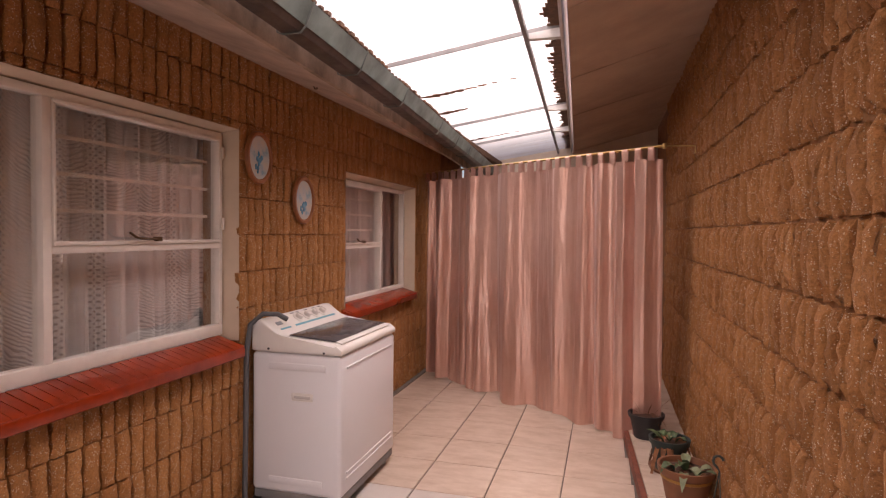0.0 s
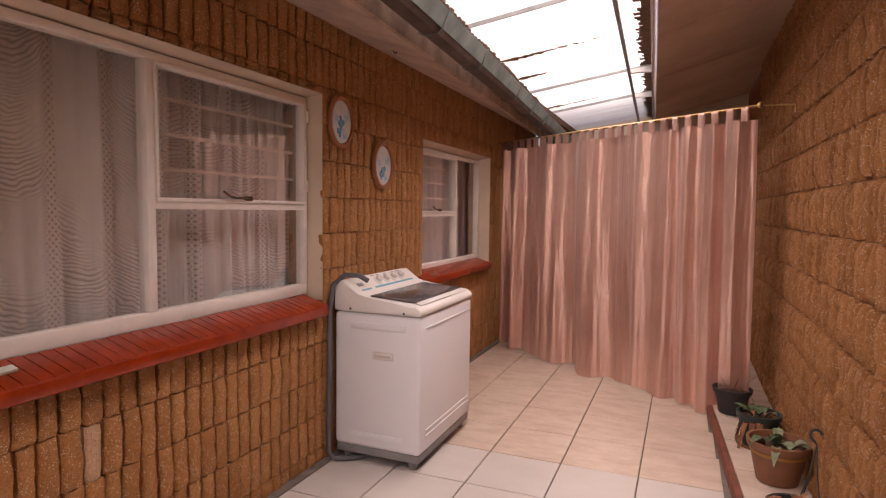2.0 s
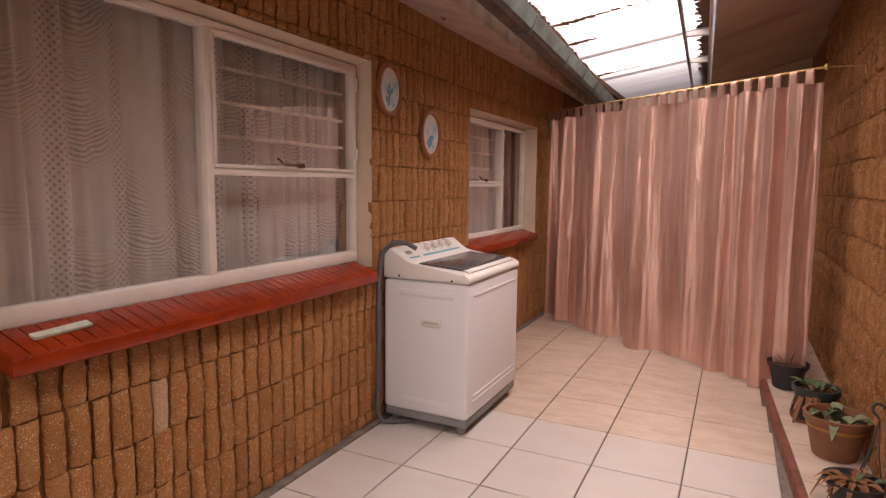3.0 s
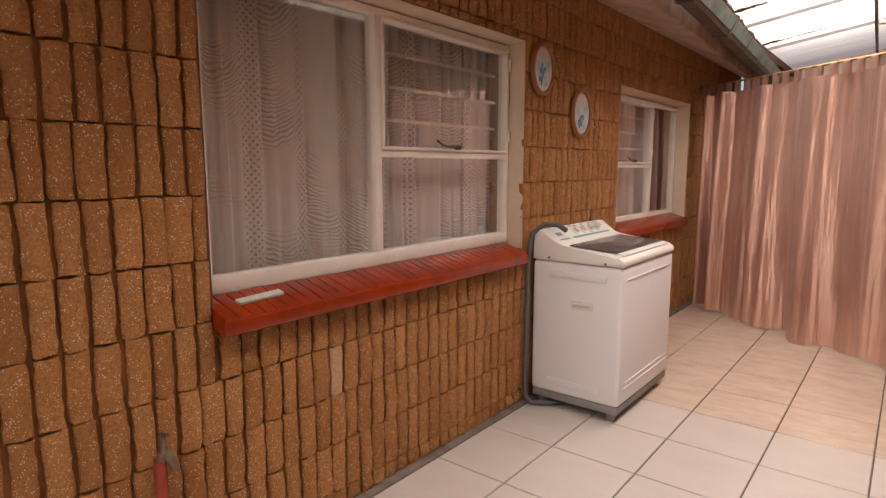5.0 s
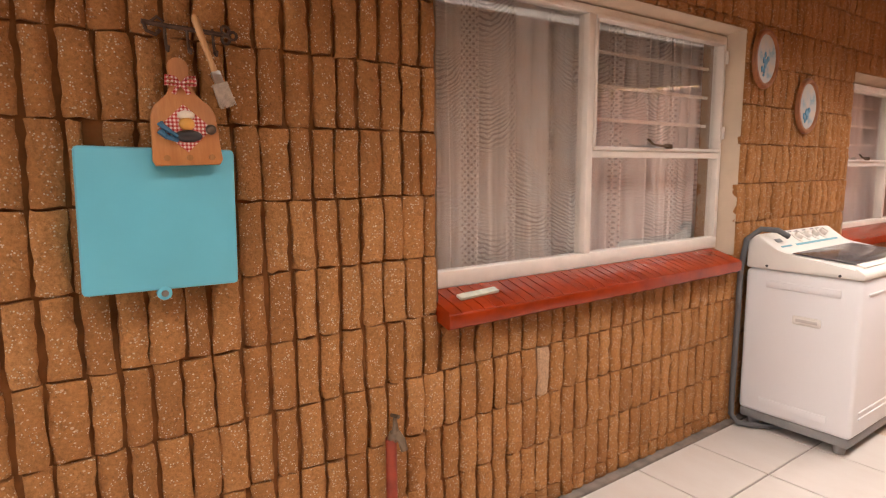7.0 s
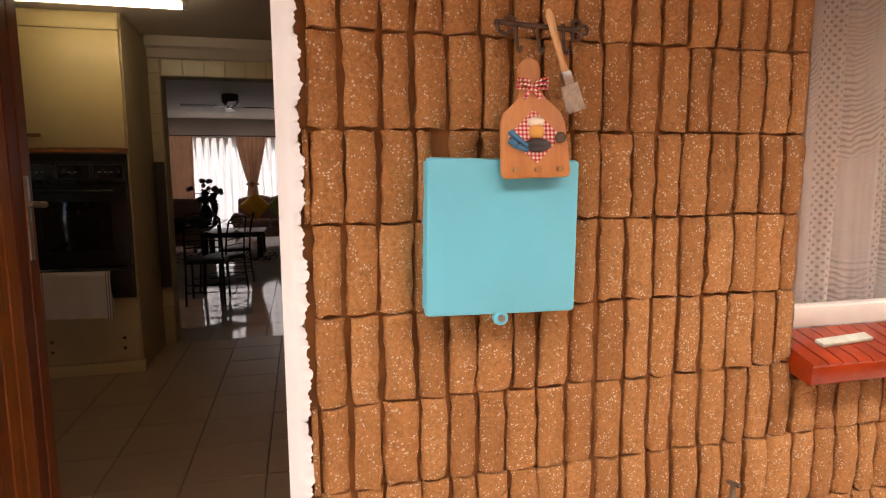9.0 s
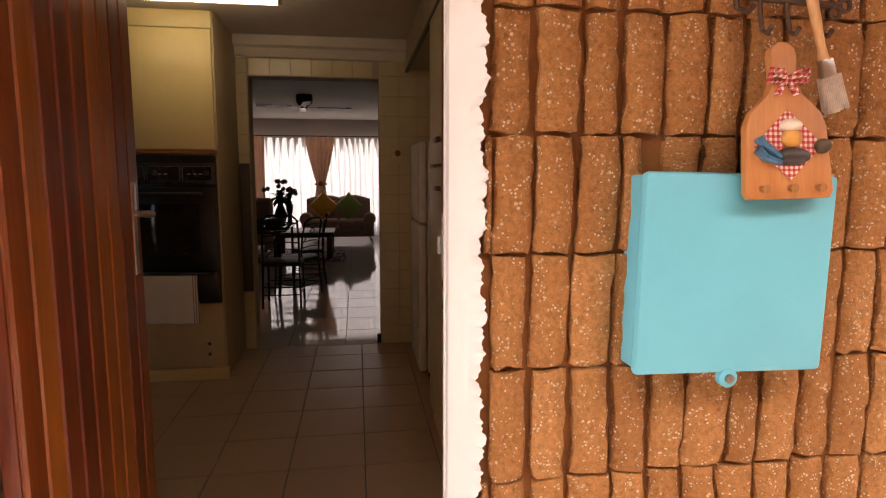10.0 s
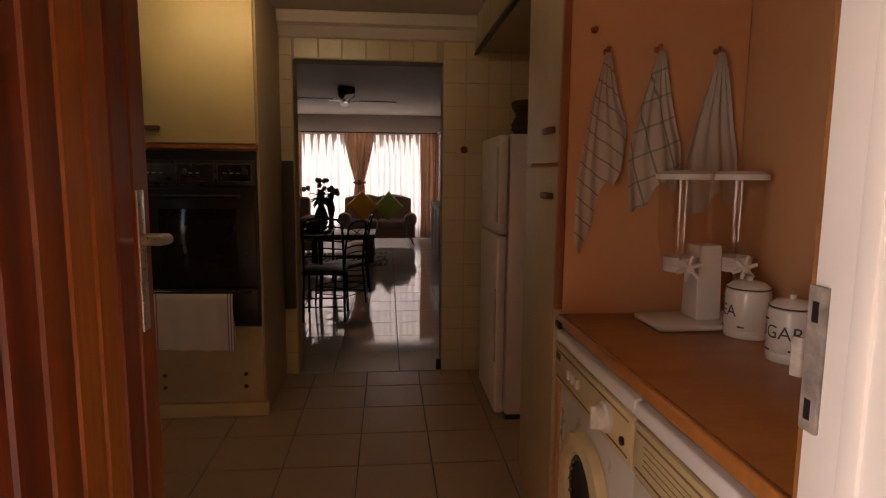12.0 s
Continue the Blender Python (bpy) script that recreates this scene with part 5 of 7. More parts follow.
ov = thing("built_in_oven", "black built-in double oven with a control panel", "oven", (-3.5, -0.78, 0.575))
part("surround", box(-3.52, -3.492, -1.088, -0.474, 0.575, 1.525, 0.004), OVEN_BLACK, ov)
part("control_panel", box(-3.4915, -3.482, -1.08, -0.482, 1.345, 1.475, 0.003), plain("control_black", (0.022, 0.02, 0.019), 0.3), ov)
for y0, y1 in ((-1.07, -0.90), (-0.885, -0.69), (-0.675, -0.495)):
    f_ = part("control_frame", box(-3.4815, -3.4795, y0, y1, 1.362, 1.458, 0.001), plain("grey_line", (0.075, 0.068, 0.06), 0.4), ov)
    part("control_face", box(-3.4793, -3.478, y0 + 0.005, y1 - 0.005, 1.367, 1.453), plain("control_face_black", (0.016, 0.014, 0.013), 0.25), f_)
    for k in range(3):
        part("print_bar", box(-3.4778, -3.477, y0 + 0.03 + 0.035 * k, y0 + 0.05 + 0.035 * k, 1.405, 1.411), plain("pale_print", (0.32, 0.29, 0.24), 0.5), f_)
for y in (-0.84, -0.53):
    bm = bmesh.new()
    tube(bm, [(-3.478, y, 1.415), (-3.462, y, 1.415)], 0.016, 14)
    part("knob", bm, plain("dark_knob", (0.03, 0.028, 0.026), 0.3), ov)
od = part("oven_door", box(-3.4915, -3.470, -1.08, -0.482, 0.80, 1.325, 0.004), OVEN_BLACK, ov)
part("oven_window", box(-3.4695, -3.468, -0.98, -0.58, 0.90, 1.22, 0.001), plain("smoked_window", (0.018, 0.014, 0.012), 0.06), od)
bm = bmesh.new()
tube(bm, [(-3.47, -1.0, 1.285), (-3.438, -1.0, 1.285), (-3.438, -0.56, 1.285), (-3.47, -0.56, 1.285)], 0.009, 10)
part("oven_handle", bm, OVEN_BLACK, od)
gd = part("grill_door", box(-3.4915, -3.470, -1.08, -0.482, 0.585, 0.785, 0.004), OVEN_BLACK, ov)
bm = bmesh.new()
tube(bm, [(-3.47, -1.04, 0.775), (-3.440, -1.04, 0.775), (-3.440, -0.52, 0.775), (-3.47, -0.52, 0.775)], 0.008, 10)
part("oven_handle", bm, OVEN_BLACK, gd)


def stripe_ends(n, c):
    sep = n.add("ShaderNodeSeparateXYZ", Vector=n.coords())
    q = n.math('ABSOLUTE', sep.outputs["Y"])
    on = n.math('MULTIPLY', n.math('GREATER_THAN', q, 0.176), n.math('GREATER_THAN', n.math('SINE', n.math('MULTIPLY', q, 420.0)), 0.2))
    return n.mix(on, c, (0.28, 0.25, 0.24))


bm = sheet(lambda u, v: (-3.428 + 0.006 * math.sin(u * 21) * (1 - v) + (0.0 if v < 0.97 else -0.012), -1.03 + 0.43 * u + 0.006 * math.sin(v * 6), 0.47 + 0.318 * v - 0.015 * u), 40, 14)
solo("oven_towel", bm, cloth("white_dish_towel", ((0.72, 0.68, 0.62), (0.78, 0.74, 0.68)), 0.9, 0.1, 800, 0.0, None, stripe_ends), "white dish towel with grey striped ends over the oven rail", "towel", (-3.43, -0.815, 0.47))

tc = thing("tall_cabinet", "tall cream kitchen cabinet with wooden trim", "cabinet", (-2.42, 1.1, KZ))
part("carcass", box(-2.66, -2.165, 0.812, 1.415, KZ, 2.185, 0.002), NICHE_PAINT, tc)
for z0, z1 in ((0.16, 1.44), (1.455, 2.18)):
    d_ = part("cabinet_door", box(-2.655, -2.19, 0.792, 0.811, z0, z1, 0.003), CREAM_SHADED, tc, "cream cabinet door")
    zz = 1.34 if z0 < 1 else 1.565
    part("handle", box(-2.35, -2.24, 0.770, 0.791, zz - 0.011, zz + 0.011, 0.004), wood("handle_wood", (0.10, 0.04, 0.015), (0.18, 0.08, 0.03), (0.25, 0.12, 0.05), 0.4, 3), d_, "brown wooden bar handle")
part("plinth", box(-2.655, -2.17, 0.83, 0.85, KZ, 0.155), CREAM_SHADED, tc)
part("edge_trim", box(-2.188, -2.162, 0.786, 0.811, 0.96, 2.185, 0.002), TRIM_WOOD, tc, "orange wooden edge trim")

wc = thing("wall_cupboard", "cream top cupboards with a dark wooden lower edge", "cupboard", (-3.0, 1.1, 2.19))
part("carcass", box(-4.18, -0.80, 0.812, 1.415, 2.205, 2.415, 0.002), CREAM_SHADED, wc)
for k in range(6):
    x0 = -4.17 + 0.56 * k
    part("cupboard_door", box(x0, x0 + 0.552, 0.794, 0.811, 2.215, 2.412, 0.003), CREAM_SHADED, wc)
part("lower_trim", box(-4.18, -0.80, 0.790, 0.815, 2.186, 2.204, 0.002), DARK_WOOD, wc, "dark wooden lower edge")

fr_ = thing("refrigerator", "white two-door refrigerator beside the tall cabinet", "refrigerator", (-3.6, 1.1, KZ))
part("body", box(-3.89, -3.325, 0.865, 1.40, KZ + 0.03, 1.625, 0.012), APPLIANCE_TOP, fr_)
for z0, z1 in ((0.10, 1.085), (1.095, 1.62)):
    d_ = part("fridge_door", box(-3.885, -3.33, 0.805, 0.858, z0, z1, 0.014, 3), APPLIANCE_TOP, fr_)
    part("door_grip", box(-3.36, -3.335, 0.797, 0.806, (z0 + z1) / 2 - 0.2, (z0 + z1) / 2 + 0.2, 0.003), STEEL_WHITE, d_)
part("kick", box(-3.87, -3.34, 0.87, 1.38, KZ, KZ + 0.03), BLACK, fr_, "dark kick plate")
bk = thing("basket", "dark woven basket on the refrigerator", "basket", (-3.44, 1.02, 1.626))
WICKER = wood("dark_wicker", (0.03, 0.015, 0.008), (0.06, 0.03, 0.015), (0.1, 0.05, 0.025), 0.8, 6)
part("basket_base", box(-3.53, -3.35, 0.93, 1.11, 1.626, 1.634), WICKER, bk)
for k in range(9):
    bm = bmesh.new()
    r_ = 0.11 + 0.012 * math.sin(k)
    tube(bm, [(-3.44 + r_ * math.cos(a), 1.02 + r_ * math.sin(a), 1.642 + 0.019 * k) for a in (2 * math.pi * q / 16 for q in range(17))], 0.011, 6, False)
    part("wicker_ring", bm, WICKER, bk)

wt = thing("worktop", "orange-brown laminate worktop over the machines", "worktop", (-1.45, 1.1, 0.914))
part("slab", box(-2.16, -0.765, 0.812, 1.415, 0.914, 0.946, 0.002), TOP_WOOD, wt)
part("front_edge", box(-2.16, -0.765, 0.795, 0.8115, 0.910, 0.947, 0.007, 3), TOP_WOOD, wt)
bm = box(-2.16, -2.11, 0.785, 0.835, 0.906, 0.925, 0.003)
solo("worktop_bracket", bm, BLACK, "small black bracket at the worktop corner", "bracket", (-2.13, 0.8, 0.906))


def laundry(name, x0, x1, label, front):
    w = thing(name, label, "washing machine" if front else "dishwasher", ((x0 + x1) / 2, 1.08, KZ))
    part("body", box(x0, x1, 0.805, 1.36, KZ + 0.02, 0.862, 0.008), APPLIANCE, w)
    part("top_plate", box(x0 - 0.001, x1 + 0.001, 0.783, 1.37, 0.864, 0.902, 0.008, 3), APPLIANCE_TOP, w)
    cp = part("control_panel", box(x0 + 0.004, x1 - 0.004, 0.782, 0.803, 0.735, 0.858, 0.004), PANEL_CREAM, w, "aged cream control panel")
    for z in (0.752, 0.84):
        part("panel_line", box(x0 + 0.02, x1 - 0.02, 0.7806, 0.7822, z - 0.0025, z + 0.0025), plain("brown_print", (0.26, 0.15, 0.06), 0.5), cp)
    for k in range(2):
        bm = bmesh.new()
        lathe(bm, [(0, 0), (0.018, 0), (0.018, 0.024), (0, 0.024)], (x0 + 0.06 + k * (x1 - x0 - 0.12), 1.0, KZ), 12)
        part("foot", bm, BLACK, w)
    if front:
        q = Matrix.Translation(((x0 + x1) / 2 - 0.02, 0.803, 0.475)) @ Matrix.Rotation(radians(90), 4, 'X')
        bm = bmesh.new()
        lathe(bm, [(0.115, 0.002), (0.125, 0.028), (0.15, 0.040), (0.178, 0.030), (0.185, 0.0)], (0, 0, 0), 40, q)
        ring = part("porthole_ring", bm, PANEL_CREAM, w, "cream door ring")
        bm = bmesh.new()
        lathe(bm, [(0.0, 0.005), (0.09, 0.012), (0.116, 0.016)], (0, 0, 0), 32, q)
        part("porthole_glass", bm, plain("dark_bowl_glass", (0.02, 0.022, 0.025), 0.05), ring, "dark curved door glass")
        bm = bmesh.new()
        for a in range(18):
            an = 2 * math.pi * a / 18
            p_ = q @ Vector((0.105 * math.cos(an), 0.105 * math.sin(an), 0.017))
            bmesh.ops.create_uvsphere(bm, u_segments=6, v_segments=4, radius=0.007, matrix=Matrix.Translation(p_))
        part("drum_holes", bm, plain("grey_drum", (0.16, 0.16, 0.17), 0.4, 0.6), ring)
        part("door_catch", box(x0 + (x1 - x0) / 2 + 0.135, x0 + (x1 - x0) / 2 + 0.160, 0.762, 0.785, 0.44, 0.52, 0.004), PANEL_CREAM, ring)
        for x in (x0 + 0.16, x0 + 0.20, x0 + 0.24):
            part("push_button", box(x - 0.010, x + 0.010, 0.772, 0.783, 0.785, 0.815, 0.003), APPLIANCE, cp)
        part("badge", box(x0 + 0.02, x0 + 0.06, 0.7795, 0.7822, 0.81, 0.832), plain("brown_badge", (0.15, 0.08, 0.04), 0.5), cp, "small brown badge")
        bm = bmesh.new()
        lathe(bm, [(0.040, 0.0), (0.040, 0.010), (0.032, 0.016), (0.030, 0.034), (0, 0.036)], (0, 0, 0), 24, Matrix.Translation((x1 - 0.155, 0.783, 0.795)) @ Matrix.Rotation(radians(90), 4, 'X'))
        kn = part("dial", bm, APPLIANCE, cp, "round programme dial")
        part("dial_grip", box(x1 - 0.161, x1 - 0.149, 0.738, 0.752, 0.765, 0.825, 0.003), APPLIANCE, kn)
        bm = bmesh.new()
        tube(bm, [(x1 - 0.05, 0.783, 0.78), (x1 - 0.05, 0.776, 0.78)], 0.011, 12)
        part("indicator", bm, BLACK, cp, "dark indicator lamp")
    else:
        part("door_panel", box(x0 + 0.006, x1 - 0.006, 0.786, 0.804, 0.13, 0.728, 0.004), APPLIANCE, w)
        for z in (0.776, 0.79, 0.806, 0.82):
            part("vent_line", box(x0 + 0.06, x1 - 0.06, 0.7803, 0.7822, z - 0.001, z + 0.001), plain("faint_print", (0.42, 0.30, 0.14), 0.5), cp)


laundry("front_loader", -2.13, -1.505, "cream front-loading washing machine under the worktop", True)
laundry("dishwasher", -1.50, -0.87, "cream dishwasher under the worktop", False)

PX_ = -2.157


def towel_lines(colour, fx, fz, second=None):
    def f(n, c):
        sep = n.add("ShaderNodeSeparateXYZ", Vector=n.coords())
        s = n.math('ADD', n.math('MULTIPLY', sep.outputs["Y"], fx[0]), n.math('MULTIPLY', sep.outputs["Z"], fx[1]))
        c = n.mix(n.grey(n.math('SINE', s), 0.93, 0.98, 0.0, 0.75), c, colour)
        if fz:
            s2 = n.math('ADD', n.math('MULTIPLY', sep.outputs["Y"], fz[0]), n.math('MULTIPLY', sep.outputs["Z"], fz[1]))
            c = n.mix(n.grey(n.math('SINE', s2), 0.94, 0.985, 0.0, 0.55), c, second or colour)
        return c
    return f


def hung_towel(y, z_top, z_bot, w0, w1, lean, seed, mat, label):
    def f(u, v):
        k = 1 - v
        wdt = w0 * (0.10 + 0.90 * min(1.0, k * 1.45))
        low = 1.0 - (1 - w1) * 2.0 * abs(u - 0.12) - 0.10 * max(0.0, math.sin((u - 0.4) * 9))
        z = z_top - (z_top - z_bot) * k * low
        yy = y + (u - 0.5) * wdt + lean * k
        return (PX_ + 0.026 + 0.014 * k * math.sin(u * 9 + seed + 1.2 * v) + 0.006 * math.sin(u * 23 + 3 * v), yy + 0.006 * math.sin(5 * v + seed), z)
    t = thing("dish_towel", label, "towel", (PX_, y, z_top), "hanging dish towels")
    part("cloth", sheet(f, 44, 30), mat, t)
    bm = bmesh.new()
    tube(bm, [(PX_ - 0.004, y, z_top + 0.008), (PX_ + 0.018, y, z_top + 0.006), (PX_ + 0.026, y, z_top + 0.018)], [0.010, 0.006, 0.007], 8)
    hook = thing("wall_hook", "small brown wall hook", "hook", (PX_, y, z_top), "towel hooks")
    part("peg", bm, TRIM_WOOD, hook)


base_w = ((0.52, 0.47, 0.40), (0.58, 0.53, 0.46))
hung_towel(0.925, 1.80, 1.15, 0.17, 0.72, -0.02, 1, cloth("striped_towel", base_w, 0.9, 0.1, 700, 0.0, None, towel_lines((0.22, 0.11, 0.09), (75, 105), None)), "white dish towel with dark red stripes on a hook")
hung_towel(1.095, 1.81, 1.29, 0.19, 0.9, 0.0, 2, cloth("checked_towel", base_w, 0.9, 0.1, 700, 0.0, None, towel_lines((0.10, 0.17, 0.14), (95, 30), (-30, 75), (0.05, 0.22, 0.14))), "white and green checked dish towel on a hook")
hung_towel(1.295, 1.81, 1.28, 0.19, 0.95, 0.0, 3, cloth("white_towel", base_w, 0.9, 0.1, 700, 0.0, None, towel_lines((0.52, 0.44, 0.36), (110, 10), None)), "plain white dish towel on a hook")
bm = bmesh.new()
tube(bm, [(PX_ - 0.010, 0.885, 1.875), (PX_ + 0.012, 0.885, 1.875)], [0.012, 0.008], 10)
hk2 = thing("wall_hook", "small brown wall hook", "hook", (PX_, 0.885, 1.87), "towel hooks")
part("peg", bm, TRIM_WOOD, hk2)

ds = thing("cereal_dispenser", "white twin cereal dispenser with clear canisters", "dispenser", (-2.0, 1.21, 0.946))
part("base", box(-2.09, -1.90, 1.03, 1.40, 0.947, 0.968, 0.010, 3), WHITE_PLASTIC, ds)
part("column", prism([(-2.06, 0.968), (-1.96, 0.968), (-1.975, 1.20), (-2.05, 1.20)], 'y', 1.175, 1.255, 0.006), WHITE_PLASTIC, ds)
for y in (1.126, 1.304):
    bm = bmesh.new()
    lathe(bm, [(0.045, 1.12), (0.062, 1.19), (0.068, 1.22), (0.074, 1.40)], (-1.99, y, 0), 28)
    can = part("canister", bm, POT_GLASS, ds, "clear plastic canister")
    bm = bmesh.new()
    lathe(bm, [(0, 1.402), (0.082, 1.402), (0.084, 1.418), (0.06, 1.428), (0, 1.43)], (-1.99, y, 0), 28)
    part("lid", bm, WHITE_PLASTIC, can, "white lid")
    bm = bmesh.new()
    tube(bm, [(-1.99, y, 1.15), (-1.99, y, 1.40)], 0.006, 10)
    part("core_tube", bm, POT_GLASS, can)
    bm = bmesh.new()
    lathe(bm, [(0.048, 1.12), (0.050, 1.15), (0.054, 1.165), (0.050, 1.165), (0.044, 1.15), (0.042, 1.12)], (-1.99, y, 0), 24)
    part("collar", bm, WHITE_PLASTIC, ds)
    bm = bmesh.new()
    tube(bm, [(-1.955, y, 1.135), (-1.925, y, 1.135)], 0.012, 10)
    kb = part("knob", bm, WHITE_PLASTIC, ds, "star-shaped dispensing knob")
    for a in (0.3, 1.35, 2.4, 3.45, 4.5, 5.55):
        bm = bmesh.new()
        tube(bm, [(-1.935, y, 1.135), (-1.93, y + 0.040 * math.cos(a), 1.135 + 0.040 * math.sin(a))], [0.008, 0.006], 6)
        part("knob_arm", bm, WHITE_PLASTIC, kb)

CERAMIC = plain("white_enamelware", (0.74, 0.70, 0.65), 0.25, vary=0.05, scale=8)


def wrapped_text(word, size, r, at, turn, parent, mat):
    """Flat lettering bent round a jar."""
    cu = bpy.data.curves.new("lettering", 'FONT')
    cu.body, cu.size, cu.align_x = word, size, 'CENTER'
    tmp = bpy.data.objects.new("lettering", cu)
    scene.collection.objects.link(tmp)
    me = bpy.data.meshes.new_from_object(tmp.evaluated_get(bpy.context.evaluated_depsgraph_get()))
    bpy.data.objects.remove(tmp)
    bm = bmesh.new()
    bm.from_mesh(me)
    bmesh.ops.subdivide_edges(bm, edges=[e for e in bm.edges if e.calc_length() > 0.006], cuts=2)
    for v in bm.verts:
        a = turn + v.co.x / r
        v.co = Vector((at[0] + r * math.cos(a), at[1] + r * math.sin(a), at[2] + v.co.y))
    part("lettering", bm, mat, parent, "dark printed word", False)


def jar(x, y, r, h, word, turn, label):
    j = thing("storage_jar", label, "jar", (x, y, 0.9465), "storage jars")
    bm = bmesh.new()
    lathe(bm, [(0, 0), (r * 0.96, 0), (r, 0.006), (r, h * 0.12), (r * 0.975, h * 0.14), (r, h * 0.16), (r, h * 0.72), (r * 0.97, h * 0.75), (r * 0.98, h * 0.79), (r * 0.86, h * 0.80)], (x, y, 0.9465), 36)
    b_ = part("body", bm, CERAMIC, j)
    bm = bmesh.new()
    lathe(bm, [(r * 0.93, h * 0.80), (r * 0.95, h * 0.83), (r * 0.7, h * 0.90), (r * 0.2, h * 0.925), (r * 0.12, h * 0.93), (r * 0.15, h * 0.99), (0, h * 1.0)], (x, y, 0.9465), 32)
    l_ = part("lid", bm, CERAMIC, j)
    bm = bmesh.new()
    tube(bm, [(x + r * 0.965 * math.cos(a), y + r * 0.965 * math.sin(a), 0.9465 + h * 0.81) for a in (2 * math.pi * k / 32 for k in range(33))], 0.002, 5, False)
    part("rim_line", bm, DARK_PRINT, l_, "thin dark rim line")
    wrapped_text(word, 0.048, r + 0.0012, (x, y, 0.9465 + h * 0.36), turn, b_, DARK_PRINT)
    for a, z in ((turn - 0.5, 0.62), (turn - 0.3, 0.17), (turn + 0.9, 0.2)):
        part("mark", box(-0.001, 0.002, -0.009, 0.009, -0.002, 0.002, 0, 2, Matrix.Translation((x + r * math.cos(a), y + r * math.sin(a), 0.9465 + h * z)) @ Matrix.Rotation(a, 4, 'Z')), DARK_PRINT, b_)


jar(-1.86, 1.275, 0.062, 0.178, "TEA", -1.72, "white enamel tea jar with dark lettering and a knobbed lid")
jar(-1.632, 1.245, 0.055, 0.172, "SUGAR", -1.42, "white enamel sugar jar with dark lettering")

lamp = thing("fluorescent_light", "fluorescent ceiling tube in a white batten", "ceiling light", (-3.05, -0.5, 2.42))
part("batten", box(-3.09, -3.01, -0.98, 0.02, 2.375, 2.419, 0.006), WHITE_PLASTIC, lamp)
nt = Nodes("fluorescent_glow")
nt.set((0.9, 0.9, 0.85), 0.4, 0.0, Emission_Color=(1.0, 0.84, 0.55, 1), Emission_Strength=6.5)
bm = bmesh.new()
tube(bm, [(-3.05, -0.95, 2.352), (-3.05, -0.01, 2.352)], 0.016, 12)
part("tube", bm, nt.m, lamp, "glowing white tube")
for y in (-0.965, 0.005):
    part("tube_holder", box(-3.065, -3.035, y - 0.012, y + 0.012, 2.335, 2.376, 0.003), WHITE_PLASTIC, lamp)
struct("trim_cornice", prism([(-4.19, 2.26), (-4.165, 2.27), (-4.14, 2.33), (-4.11, 2.345), (-4.10, 2.415), (-4.19, 2.415)], 'y', -0.46, 0.80), CEILING_PAINT, "cream cornice over the doorway", True)
solo("wall_panel", box(-4.181, -4.14, -0.455, -0.385, 0.52, 1.49, 0.003), plain("dark_panel", (0.06, 0.05, 0.04), 0.5), "narrow dark panel beside the doorway", "panel", (-4.16, -0.42, 0.52))
sw = thing("light_switch", "brown round switch on a cream plate", "switch", (-4.18, 0.73, 1.574))
part("plate", box(-4.183, -4.176, 0.68, 0.78, 1.51, 1.64, 0.003), PANEL_CREAM, sw)
bm = bmesh.new()
tube(bm, [(-4.177, 0.73, 1.575), (-4.160, 0.73, 1.575)], [0.024, 0.020], 16)
part("knob", bm, plain("brown_bakelite", (0.12, 0.05, 0.02), 0.35), sw)
solo("door_stop", box(-4.23, -4.195, 0.555, 0.59, KZ + 0.001, KZ + 0.075, 0.008), BLACK, "small black door stop on the floor", "door stop", (-4.21, 0.57, KZ))

# ---- living room ----
FWX = -12.56


def folds(y0, y1, z0, z1, x, n, depth, seed, pinch=None):
    g = gather(y0, y1, z0, z1, x, n, depth, seed)

    def f(u, v):
        p = g(u, v)
        if pinch:
            zc, yc, k = pinch
            t = abs(p[2] - zc)
            w = k + (1 - k) * min(1.0, (t / 0.85) ** 0.8 if p[2] > zc else (t / 1.2) ** 0.7 * 0.6)
            return (p[0], yc + (p[1] - yc) * w, p[2])
        return p
    return f


for k, (y0, y1) in enumerate(((-2.3, -0.45), (-0.40, 1.02))):
    solo("sheer_curtain", sheet(folds(y0, y1, 0.10, 2.21, FWX, 11, 0.03, 31 + k), 180, 10), SHEER, "white voile sheer curtain glowing with daylight", "curtain", (FWX, y0, 0.1))
td = thing("tied_drape", "bronze satin drape gathered by a tieback", "curtain", (FWX + 0.08, -0.35, 0.1))
part("cloth", sheet(folds(-0.64, -0.06, 0.10, 2.23, FWX + 0.08, 5, 0.03, 41, (1.235, -0.35, 0.30)), 90, 40), LIVING_DRAPE, td)
bm = bmesh.new()
tube(bm, [(FWX + 0.08 + 0.055 * math.cos(a), -0.35 + 0.115 * math.sin(a), 1.235 + 0.01 * math.sin(2 * a)) for a in (2 * math.pi * k / 20 for k in range(21))], 0.02, 8, False)
part("tieback", bm, LIVING_DRAPE, td)
bm = bmesh.new()
lathe(bm, [(0, 0.03), (0.05, 0.025), (0.06, 0), (0.05, -0.02), (0, -0.02)], (0, 0, 0), 16, Matrix.Translation((FWX + 0.15, -0.35, 1.235)) @ Matrix.Rotation(radians(90), 4, 'Y'))
part("medallion", bm, TRIM_WOOD, td)
for y0, y1 in ((0.90, 1.32), (-2.5, -1.50)):
    solo("drape", sheet(folds(y0, y1, 0.10, 2.24, FWX + 0.09, 4, 0.03, 51), 70, 10), LIVING_DRAPE, "patterned bronze drape hanging beside the window", "curtain", (FWX + 0.09, y0, 0.1))
bm = bmesh.new()
